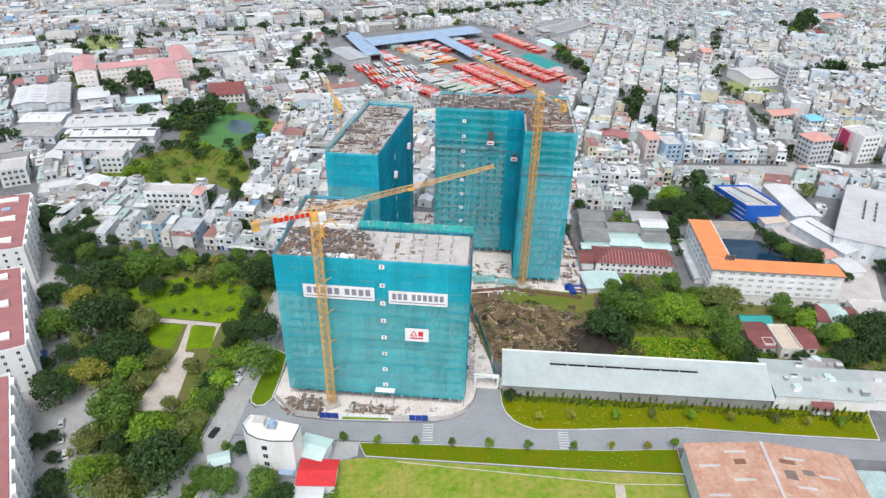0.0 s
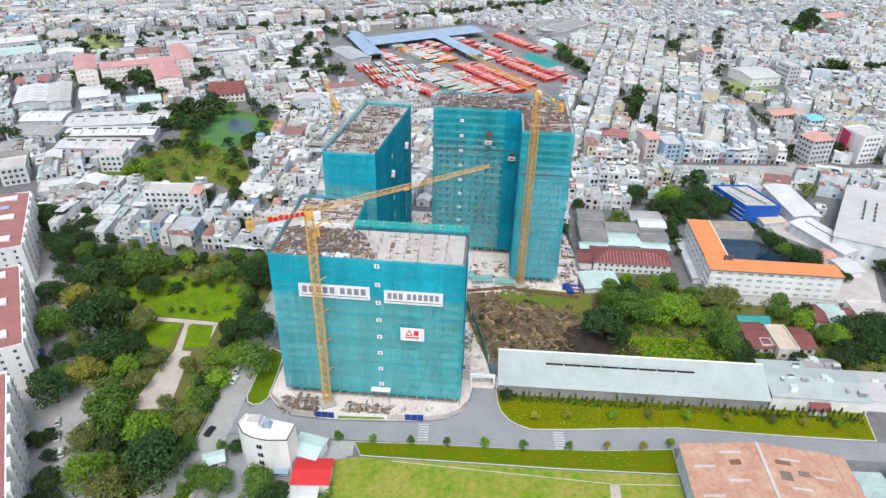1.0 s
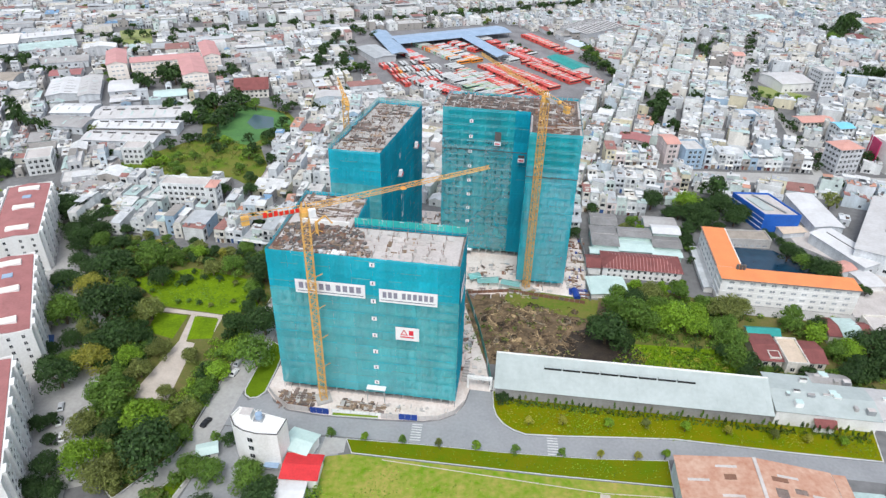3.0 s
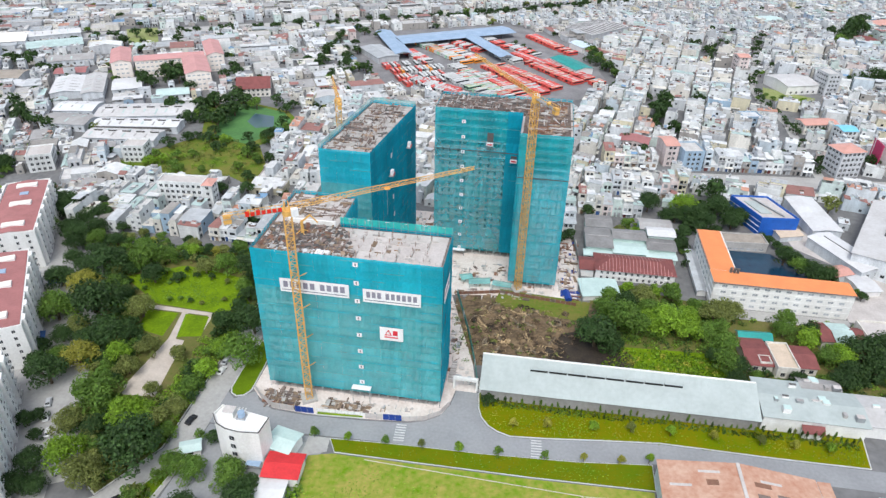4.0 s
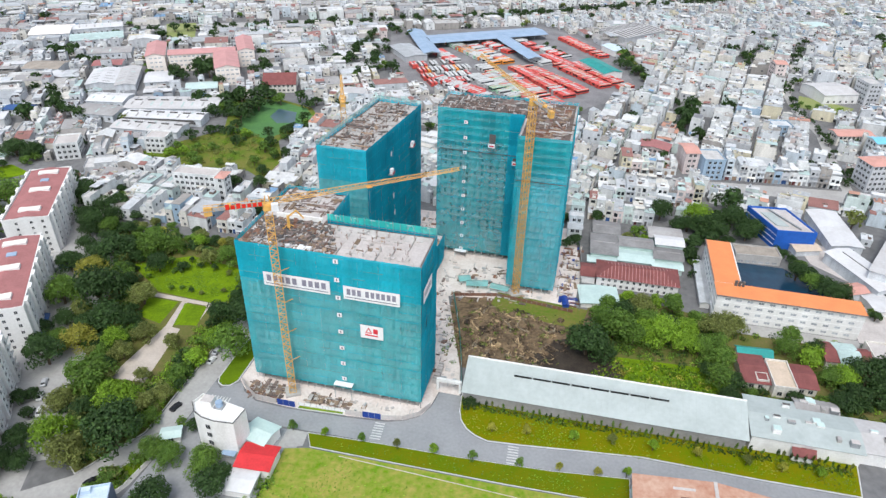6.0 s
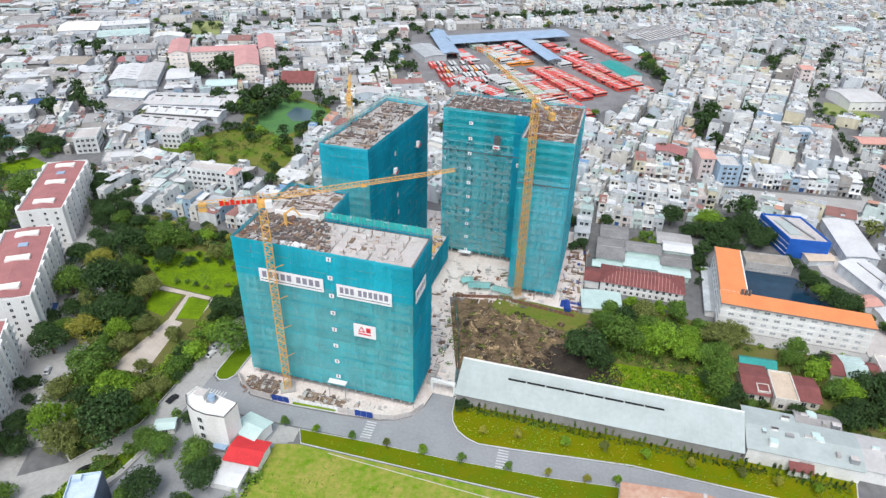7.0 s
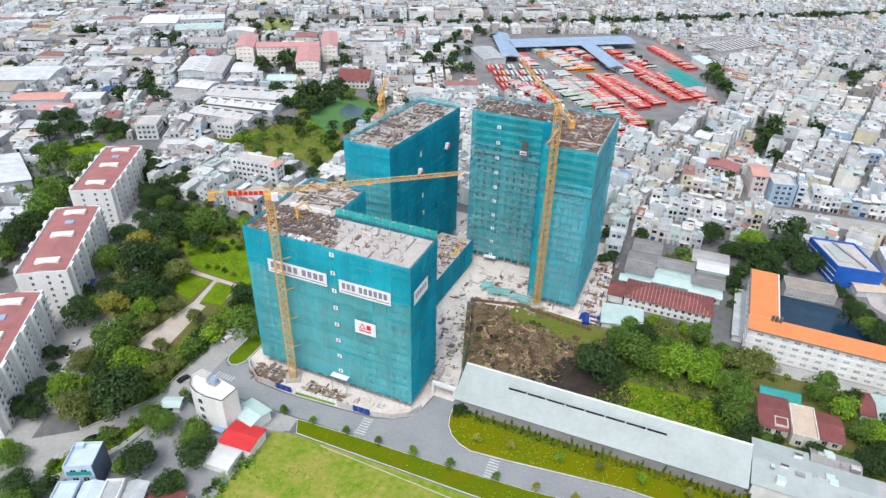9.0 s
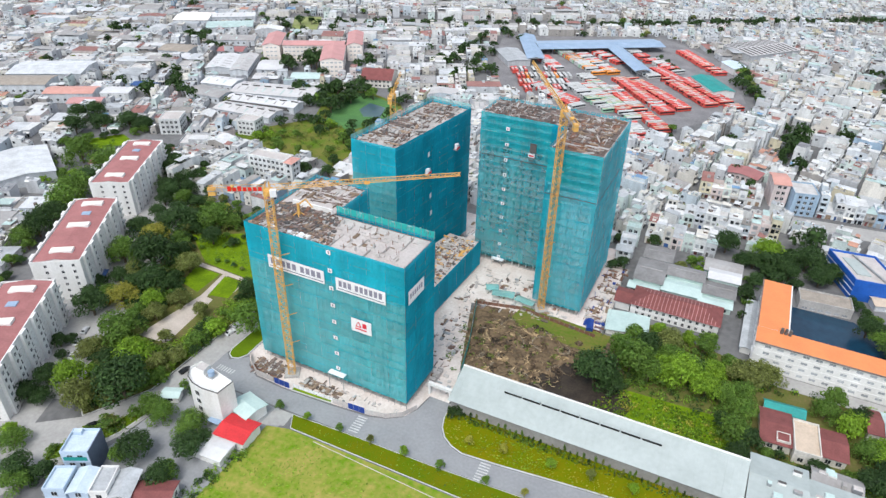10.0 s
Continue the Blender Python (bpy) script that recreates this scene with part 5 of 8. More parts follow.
building("school_annexe", 168.4, 266.6, 14, 9, 12, 1, "low white annexe with a pale roof", "paint_white", "gable", "shed_roof_white", 3.0, 0.7, sides="", category="shed")
# red-tiled office, mint shed, grey workshops
building("office", 69.4, 259.7, 0.8, 34, 13.4, 2, "two-storey white office with a ribbed red tile roof", "paint_white", "hip", "tile_red", 2.6, 2.6, sides="sn", gap=2.6, category="office", first=0.7)
for i in range(24):
    u = -17.0 + i * 1.478
    up = 1 if abs(u) <= 10.3 else (17.7 - abs(u)) / 7.4
    for side in (-1, 1):
        part("roof_rib", Geo().bar((u, side * 7.4, 5.22), (u, side * 7.4 * (1 - up), 5.22 + 2.6 * up), 0.12, "roof_pink", 4), bpy.data.objects["office"])
building("mint_shed", 53.8, 242.6, 8, 15.5, 12.5, 1, "shed with a pale mint sheet roof", "paint_white", "gable", "roof_mint", 2.4, 0.5, sides="", category="shed", along="y")
building("office_porch", 48.6, 259, 3, 6, 10, 1, "small annexe with a red tiled roof", "paint_white", "gable", "tile_red", 4.0, 1.6, sides="", category="shed")
for x, y, L, W, hh, rm, lab in ((54.8, 282.4, 11.8, 18, 4.4, "shed_roof_dark", "workshop with a dark weathered roof"), (54.2, 270.5, 12.2, 4.8, 3.0, "roof_mint", "lean-to with a pale mint roof"), (55.4, 298.4, 12.2, 11.4, 4.6, "shed_roof_dark", "workshop with a dark grey roof"),
                               (69.2, 286.5, 15, 8.6, 5.2, "shed_roof_dark", "workshop with a dark grey roof"), (69.2, 276.8, 15.6, 9.6, 3.4, "roof_mint", "workshop with a pale mint roof"), (83.6, 281, 12.6, 9.8, 4.4, "shed_roof_dark", "workshop with a dark weathered roof"),
                               (83.2, 273, 12.8, 5.0, 3.0, "roof_mint", "lean-to with a pale mint roof"), (84.4, 290.6, 12.4, 8, 6.0, "shed_roof_white", "tall workshop with a white roof"), (83.2, 300.6, 15, 10.4, 4.4, "shed_roof_grey", "workshop with a dull grey roof")):
    w = building("workshop", x, y, 2, L, W, 1, lab, "wall_mint", "gable", rm, hh, 0.5 if W < 6 else 0.9, sides="s" if W < 6 or hh > 5.5 else "", gap=2.6, category="workshop", first=0.7)
    if rm == "shed_roof_dark":
        part("ridge_sheet", Geo().box(-L / 2 + 1, -0.35, hh + 0.85, L / 2 - 1, 0.35, hh + 1.15, "shed_roof_grey"), w, "paler ridge sheet")
for x, y, L, W, fl, wall, rm in ((40.4, 292.6, 6.4, 5, 2, "house_wall_a", "sheet_roof_b"), (40.6, 298.0, 6.6, 5.4, 3, "house_wall_b", "sheet_roof_d"), (40.2, 303.6, 6.2, 5.2, 2, "house_wall_c", "sheet_roof_a"), (40.6, 309.4, 6.4, 5.6, 3, "house_wall_f", "sheet_roof_e")):
    building("narrow_house", x, y, 4, L, W, fl, "narrow pale town house beside the site lane", wall, "gable" if fl == 2 else "flat", rm, 3.2, 0.8, sides="se", gap=2.4, category="house")
# villa with brown red roofs
for x, y, L, W, hh, roof, rm, lab in ((109.6, 209.3, 9, 15, 3.4, "gable", "tile_red", "low house with a dark red roof"), (118.5, 207, 7.6, 14.5, 4.4, "flat", "roof_sand", "low house with a sandy roof terrace"), (126.4, 209, 7, 12, 3.6, "gable", "tile_red", "low house with a dark red roof"),
                                     (111.8, 219.8, 12, 4.6, 3.2, "gable", "roof_teal", "shed with a teal sheet roof"), (138.6, 225, 4.6, 11, 4.6, "gable", "tile_red", "narrow house with a dark red roof"), (144.8, 224.6, 7, 12.5, 4.8, "gable", "sheet_roof_e", "house with a pale grey sheet roof"), (150.6, 226.5, 4.2, 6, 4.6, "gable", "tile_red", "small house with a dark red roof"), (160.5, 228, 15, 11, 5.6, "flat", "slab_pale", "white house with a bare flat roof"), (112, 204.6, 4, 4.0, 3.5, "flat", "slab_pale", "small white annexe beside a villa")):
    building("villa", x, y, 4, L, W, 1, lab, "house_wall_c", roof, rm, hh, 1.3, sides="s", gap=3, category="house")
# blue showroom and the big grey roofs beside it
b = thing("showroom", "blue panelled showroom with a flat white roof", "shop")
SHOWROOM = [(134.2, 307.2), (152.2, 309.2), (142.6, 332.2), (124.2, 330.1)]
FEET.append((138.3, 319.7, math.cos(radians(14)), math.sin(radians(14)), 13, 13))
part("wall", Geo().prism(SHOWROOM, 0, 9.2, "paint_blue"), b)
part("roof", Geo().prism(SHOWROOM, 9.2, 9.35, "slab_pale"), b, "pale flat roof")
for i in range(4):
    a, e = Vector(SHOWROOM[i]), Vector(SHOWROOM[(i + 1) % 4])
    d = (e - a).normalized()
    o = Vector((-d.y, d.x))
    part("parapet", Geo().prism([tuple(a - o * 0.12), tuple(e - o * 0.12), tuple(e + o * 0.3), tuple(a + o * 0.3)], 7.4, 10.2 + 0.01 * i, "paint_blue"), b)
    if i == 3:
        for k in range(3):
            part("light_strip", Geo().prism([tuple(a - o * 0.16), tuple(e - o * 0.16), tuple(e + o * 0.05), tuple(a + o * 0.05)], 2.0 + k * 2.6, 2.3 + k * 2.6, "banner"), b, "white panel stripe")
ridge_a, ridge_b = Vector((133.5, 329.5)), Vector((145.5, 311))
part("roof_beam", Geo().bar((ridge_a.x, ridge_a.y, 10.0), (ridge_b.x, ridge_b.y, 10.0), 0.45, "steel"), b, "long grey duct across the roof")
part("roof_step", Geo().prism([(135, 313), (140.5, 313.6), (135, 326), (129.5, 325.4)], 9.35, 9.9, "roof_white"), b, "raised white roof deck")
sheet("yard_showroom", [(146, 318), (164, 315), (174, 288), (166, 282), (149, 297)], 0.14, "slab_pale", "pale concrete yard beside the showroom")
for x, y, t, L, W, hh, rm in ((165, 327, 96, 36, 14, 5, "shed_roof_white"), (167.8, 289, 116.5, 32, 13, 5.6, "shed_roof_white"), (199, 301, 62, 66, 38, 10, "shed_roof_pale"), (160.4, 273.6, 25, 9, 7, 4, "roof_salmon"), (148, 308, 18, 12, 8, 3, "roof_sand"), (238, 290, 62, 60, 24, 7, "shed_roof_pale")):
    hall = building("factory_hall", x, y, t, L, W, 1, "hall with a " + {"roof_salmon": "salmon", "roof_sand": "sandy"}.get(rm, "pale grey") + " sheet roof", "house_wall_b", "gable", rm, hh, 0.8, sides="sw" if L > 20 else "", gap=5, category="factory", first=2.0)
    if L == 66:
        for k in range(10):
            part("roof_vent", Geo().box(-8 + 5 * (k // 2), 4 + 5 * (k % 2), hh + 0.3, -5.4 + 5 * (k // 2), 4.8 + 5 * (k % 2), hh + 1.5, "concrete_dark"), hall, "dark roof vent")
    if L == 32:
        part("ridge_vent", Geo().box(-13, -0.3, hh + 0.6, 13, 0.3, hh + 1.3, "concrete_dark", rm), hall, "dark slot of a ridge vent")
# taller town buildings that stand out
for x, y, t, L, W, fl, rm, lab in ((-157.5, 286.2, 5, 24, 9, 4, "slab_pale", "long four-storey white house with a flat roof"), (-212, 332, 10, 13, 11, 3, "slab_pale", "three-storey white house at the edge of the marsh"), (-258, 311, 30, 13, 15, 3, "slab_pale", "three-storey white house with a bare flat roof")):
    building("white_house", x, y, t, L, W, fl, lab, "house_wall_a", "flat", rm, 3.2, sides="sew", gap=2.8, category="house")
building("narrow_house", -142.6, 285.6, 5, 4.6, 8, 4, "narrow four-storey house with a salmon roof", "house_wall_a", "hip", "roof_salmon", 3.3, 1.2, sides="se", gap=2.6, category="house")
building("corner_hotel", 201.5, 395, 20, 15, 13, 5, "five-storey grey corner building with a salmon roof", "house_wall_d", "hip", "roof_salmon", 3.2, 1.6, sides="sew", gap=2.8, category="building")
building("magenta_block", 232, 404, 20, 14, 18, 5, "five-storey block with a magenta side wall", "paint_white", "flat", "terrace", 3.4, sides="s", gap=2.8, category="building")
tagged(part("side_wall", Geo().box(222.5, 399, 0.0, 223.0, 412, 17.5, "paint_magenta")), "magenta painted party wall", "wall")
building("pale_block", 112, 387, 13, 12, 15, 4, "four-storey pale blue block with balconies", "house_wall_j", "flat", "terrace", 3.0, sides="se", gap=3, category="building")
building("pale_block", 100, 392, 13, 8, 15, 4, "four-storey pink block with a salmon roof", "house_wall_g", "gable", "roof_salmon", 3.3, 1.2, sides="s", gap=2.6, category="building")
building("white_hall", 219, 562, 20, 28, 30, 1, "big hall with a pale sheet roof", "paint_white", "gable", "shed_roof_pale", 7, 2, sides="s", gap=5, category="factory")
for x, y, t, L, W, fl, wall, rm, lab in ((185, 592, 12, 9, 12, 5, "house_wall_g", "roof_salmon", "five-storey pink town block with a salmon roof"), (166, 470, 10, 13, 11, 2, "house_wall_j", "sheet_roof_a", "two-storey house with a blue front"), (216, 438, 15, 10, 11, 4, "house_wall_a", "roof_cyan", "four-storey white house with a cyan roof"),
                                     (243, 556, 15, 11, 16, 5, "house_wall_d", "terrace", "five-storey grey block with glazed front"), (209, 466, 15, 24, 12, 2, "house_wall_c", "roof_salmon", "wide cream house with a salmon roof edge"), (82, 408, 77, 12, 18, 2, "house_wall_g", "roof_red", "two-storey house with a faded red roof"),
                                     (327, 735, 30, 44, 20, 1, "house_wall_c", "tile_red", "low hall with a dark red roof"), (389, 826, 30, 36, 22, 1, "house_wall_c", "roof_salmon", "low hall with a salmon roof"), (262, 815, 25, 30, 22, 1, "house_wall_b", "roof_mint", "low hall with a pale mint roof")):
    building("town_block", x, y, t, L, W, fl, lab, wall, "flat" if rm in ("terrace", "sheet_roof_a") else "gable", rm, 3.3, 1.2, sides="snew", gap=2.8, category="building")
# pink school block with its wings
for x, y, t, L, W, fl in ((-277, 493, 29, 52, 15, 4), (-315, 486, 121, 42, 14.5, 4), (-255.5, 524.5, 121, 45, 13, 4), (-246, 476, 121, 46, 18, 4)):
    building("school_block", x, y, t, L, W, fl, "four-storey cream school block with a pink tiled roof", "paint_cream", "gable", "roof_pink", 3.4, 2.0, sides="snew", gap=3.4, category="school")
building("red_temple", -194, 463, 20, 24, 26, 2, "hall with a steep dark red roof", "house_wall_c", "gable", "tile_red", 3.2, 5, sides="s", category="hall")
HALLS_a = [
    (-242, 396, 15, 62, 24, 5.5, "shed_roof_pale"),
    (-236, 374.5, 9, 54, 14, 5, "shed_roof_white"),
    (-235, 356, 5, 45, 17, 4.5, "shed_roof_pale"),
    (-283, 371, 2, 31, 18, 5, "shed_roof_grey"),
    (-292, 394, 10, 26, 18, 5, "shed_roof_white"),
    (-328, 435, 118, 40, 20, 5, "shed_roof_white"),
    (-310, 440, 119, 48, 14, 5.5, "shed_roof_pale"),
    (-436, 566, 37, 48, 20, 6, "shed_roof_white"),
    (-412, 537, 37, 44, 26, 5, "sheet_roof_e"),
    (-463, 541, 30, 34, 36, 6, "paint_cream"),
    (-390, 447, 15, 28, 22, 5, "roof_dust"),
    (-289, 449, 28, 20, 27, 4, "shed_roof_white"),
    (-247, 439, 28, 22, 16, 4, "roof_mint"),
]
HALLS_b = [
    (-338, 362, 12, 18, 10, 4, "roof_navy"),
    (-425, 350, 30, 55, 34, 7, "sheet_roof_a"),
    (-420, 315, 30, 52, 22, 7, "roof_dust"),
    (-365, 320, 30, 34, 16, 7, "roof_salmon"),
    (-340, 312, 30, 22, 13, 6, "roof_pink"),
    (-283, 224, -30, 42, 28, 6, "sheet_roof_a"),
    (-246, 252, 30, 20, 10, 5, "roof_red"),
    (-370, 500, 28, 34, 20, 5, "shed_roof_grey"),
    (-350, 470, 25, 22, 16, 4, "roof_red"),
]
for x, y, t, L, W, hh, rm in HALLS_a + HALLS_b:
    hall = building("factory_hall", x, y, t, L, W, 1, "long low hall with a weathered sheet roof", "house_wall_b", "gable", rm, hh, 1.0 + W * 0.02, sides="s", gap=5, category="factory", first=1.6)
    if L > 44 and x > -300:
        for k in range(int(L / 9)):
            part("ridge_vent", Geo().box(-L / 2 + 4 + k * 9, -0.5, hh + 0.6 + W * 0.02, -L / 2 + 9 + k * 9, 0.5, hh + 2.0 + W * 0.02, "concrete_dark", rm), hall, "dark slot of a ridge vent")
band = Geo().box(-24, -10.4, 3.2, 24, -10.1, 5.6, "concrete_dark")
tagged(part("dark_band", band, bpy.data.objects["factory_hall.007"]), "dark strip under the eaves")
for x, y, L, W, t in ((-155, 167, 12, 4, 122), (-176, 207, 10, 4, 122)):
    building("parking_shelter", x, y, t, L, W, 1, "low parking shelter with a dark blue sheet roof", "house_wall_d", "gable", "roof_navy", 2.6, 0.4, sides="", category="shelter")

# ---- bus terminal ----
TERMINAL = [(-165, 655), (-128, 530), (-97, 496), (-40, 470), (4, 425), (20, 436), (38, 484), (78, 530), (62, 600), (50, 655), (0, 712), (-24, 726)]
sheet("terminal_ground", TERMINAL, 0.05, "terminal_ground", "dark asphalt of the bus terminal")
building("station_hall", -125, 577, -52, 40, 20, 1, "long hall with a pale grey roof beside the terminal", "house_wall_d", "gable", "sheet_roof_b", 5, 1.0, sides="", category="hall")
for x, y, L, W, lab in ((-120, 610, 84, 15, "long"), (-67, 650, 120, 29, "wide"), (-32, 616, 78, 14, "narrow")):
    t = {"long": -64, "wide": 34, "narrow": -58}[lab]
    c = thing("bus_canopy", lab + " terminal canopy with a pale blue sheet roof", "canopy", pose(x, y, 0, 0, 0, t))
    part("roof", Geo().gable(-L / 2, -W / 2, L / 2, W / 2, 5.5, 7.0, "roof_blue", "steel", 0.3, "x"), c)
    for k in range(int(L / 12) + 1):
        for s in (-1, 1):
            part("post", Geo().bar((-L / 2 + 1 + k * 12 * (L - 2) / (int(L / 12) * 12), s * W * 0.35, 0), (-L / 2 + 1 + k * 12 * (L - 2) / (int(L / 12) * 12), s * W * 0.35, 5.6), 0.25, "steel"), c)
building("white_depot", 55, 643, -57, 22, 14, 1, "small depot with a pale blue grey roof", "paint_white", "gable", "roof_ice", 5, 1.5, sides="", category="depot")
building("green_depot", 44, 578, -57, 40, 17, 1, "depot with a teal sheet roof", "paint_white", "gable", "roof_teal", 5, 1.5, sides="s", gap=4, category="depot", first=1.8)
dep = building("striped_depot", 69, 714, 50, 60, 40, 1, "wide depot with dark and pale roof stripes", "house_wall_d", "gable", "shed_roof_pale", 6, 1.5, sides="", category="depot")
for k in range(11):
    for s in (-1, 1):
        u = -28 + k * 5.3
        vs = [(u, s * 0.8, 7.58), (u + 2.4, s * 0.8, 7.58), (u + 2.4, s * 19.5, 6.2), (u, s * 19.5, 6.2)]
        part("roof_stripe", Geo().slab(vs + [(px, py, pz + 0.1) for px, py, pz in vs], "concrete_dark", s < 0), dep, "dark roof strip")


def bus(paint, roof, label):
    b = thing("bus", label, "bus", group="buses in the terminal") if label else None
    prof = [(-1.22, 0.4), (1.22, 0.4), (1.25, 1.5), (1.2, 2.6), (1.16, 2.95), (0.95, 3.2), (-0.95, 3.2), (-1.16, 2.95), (-1.2, 2.6), (-1.25, 1.5)]
    vs = [(x, y, z) for y in (-5.9, 5.9) for x, z in prof]
    n = len(prof)
    g = Geo().add(vs, [tuple(range(n)), tuple(range(n, 2 * n))[::-1]] + [(i, n + i, n + (i + 1) % n, (i + 1) % n) for i in range(n)], paint)
    g.m[2 + 2] = g.m[2 + 8] = "glass_dark"
    if not label:
        return g.box(-0.8, -5.5, 3.2, 0.8, 5.5, 3.26, roof).box(-0.75, -2.2, 3.26, 0.75, 1.2, 3.5, "bus_white")
    shell = part("body", g, b)
    part("roof_unit", Geo().box(-0.8, -5.5, 3.2, 0.8, 5.5, 3.26, roof).box(-0.75, -2.2, 3.26, 0.75, 1.2, 3.5, "bus_white"), b, "pale roof with a cooling unit")
    part("windscreen", Geo().box(-1.05, 5.88, 1.1, 1.05, 5.95, 2.8, "glass_dark"), shell)
    return b


PROTO = {"r": bus("bus_red", "bus_red", "red long-distance coach parked in the terminal"), "c": bus("bus_red", "bus_cream", "red coach with a cream roof in the terminal"), "w": bus("bus_white", "bus_white", "white coach parked in the terminal"),
         "o": bus("bus_orange", "bus_orange", "orange coach parked in the terminal"), "g": bus("bus_green", "bus_cream", "green coach parked in the terminal")}
FAR_BUS = {k: bus("bus_" + p, "bus_" + r, "") for k, p, r in (("r", "red", "red"), ("c", "red", "cream"), ("w", "white", "white"), ("o", "orange", "orange"), ("g", "green", "cream"))}
far_buses = Geo()
placed = dict.fromkeys(PROTO, False)
rng = random.Random(31)
BUS_ROWS_a = [
    (3, 682, 46, 620, "rrcrc", 0),
    (20, 591, 70, 531, "rrrcr", 0),
    (8, 584, 52, 530, "rrcrc", 0),
    (-18, 570, 36, 512, "rrcrc", 0),
    (-30, 568, 24, 500, "rrcwr", 0),
    (-28, 540, 30, 461, "rccrw", 0),
    (-46, 538, 6, 476, "wwgcw", 0),
    (-58, 532, -14, 486, "wwgwc", 0),
    (-103, 530, -64, 553, "rwrwo", 90),
    (-96, 514, -60, 535, "rwcwr", 90),
    (-84, 517, -42, 490, "rrwwr", 0),
    (-87, 616, -45, 570, "wowcw", 0),
    (-76, 622, -34, 577, "owwrw", 0),
    (-65, 635, -36, 612, "rwr", 0),
    (-14, 637, 16, 605, "wwwrw", 0),
]
BUS_ROWS_b = [
    (0, 470, 24, 436, "rwrw", 0),
    (-98, 628, -58, 584, "wwowg", 0),
    (-104, 596, -80, 566, "wrw", 0),
    (-56, 560, -20, 520, "wgcww", 0),
    (-6, 610, 22, 578, "rrrr", 0),
    (-22, 606, -2, 584, "wwr", 0),
    (-114, 543, -80, 563, "rowrw", 90),
    (-90, 500, -58, 519, "wrwr", 90),
    (-12, 470, 16, 432, "wwcw", 0),
    (-40, 660, -12, 628, "wrw", 0),
    (-70, 505, -36, 482, "wwrw", 0),
]
for x0, y0, x1, y1, kinds, heading in BUS_ROWS_a + BUS_ROWS_b:
    a, d = Vector((x0, y0)), Vector((x1 - x0, y1 - y0))
    n = int(d.length / 3.3)
    turn = math.degrees(math.atan2(d.y, d.x))
    for k in range(n):
        if rng.random() < 0.1:
            continue
        p = a + d * (k + 0.5) / n
        kind = rng.choice(kinds)
        m = pose(p.x + rng.uniform(-0.5, 0.5), p.y + rng.uniform(-0.5, 0.5), 0.05, 0, 0, turn + rng.choice((0, 0, 0, 180)) + rng.uniform(-2, 2))
        if p.y > 583:
            far_buses.join(FAR_BUS[kind], m)
        elif placed[kind]:
            copy_thing(PROTO[kind], m)
        else:
            PROTO[kind].matrix_basis = m
            placed[kind] = True
tagged(part("far_buses", far_buses), "rows of red and white coaches at the far end of the terminal", "buses", kind="stuff")


def car(paint, label):
    c = thing("car", label, "car", group="parked cars")
    prof = [(-2.15, 0.3), (2.15, 0.3), (2.2, 0.75), (1.2, 0.95), (0.6, 1.45), (-1.1, 1.48), (-1.9, 1.0), (-2.2, 0.9)]
    n = len(prof)
    vs = [(x, s * (0.88 if z < 1.2 else 0.68), z) for s in (-1, 1) for x, z in prof]
    shell = part("body", Geo().add(vs, [tuple(range(n)), tuple(range(n, 2 * n))[::-1]] + [(i, n + i, n + (i + 1) % n, (i + 1) % n) for i in range(n)], paint), c)
    part("windows", Geo().add([(1.12, -0.7, 1.02), (1.12, 0.7, 1.02), (0.66, 0.62, 1.44), (0.66, -0.62, 1.44), (-1.8, -0.7, 1.08), (-1.8, 0.7, 1.08), (-1.14, 0.62, 1.47), (-1.14, -0.62, 1.47)], [(0, 1, 2, 3), (5, 4, 7, 6)], "glass_dark"), shell)
    for x in (-1.35, 1.35):
        for y in (-0.8, 0.8):
            part("wheel", Geo().bar((x, y - 0.1, 0.32), (x, y + 0.1, 0.32), 0.32, "tyre", 10), c)
    return c


CARS = {k: car("car_" + k, k + " saloon car parked at the kerb") for k in ("white", "black", "silver", "red")}
spot = dict.fromkeys(CARS, False)
for k, x, y, turn in (("black", -82, 143, 78), ("white", -82.5, 167, 83), ("silver", -83.2, 172, 84), ("white", -129, 136, 118), ("silver", -132.5, 142, 118), ("white", -124, 130, 118), ("red", -140, 160, 118), ("white", -166, 218, 120), ("silver", -111, 117, 60), ("black", -89, 110, 60),
                      ("white", 150, 156, 5), ("silver", 213, 384, 20), ("red", 199, 392, 66), ("white", 206, 408, 66), ("white", -137, 306, 60), ("silver", -139, 301, 60), ("white", 120, 371, 5)):
    m = pose(x, y, 0.04, 0, 0, turn)
    if spot[k]:
        copy_thing(CARS[k], m)
    else:
        CARS[k].matrix_basis, spot[k] = m, True

# ---- trees ----


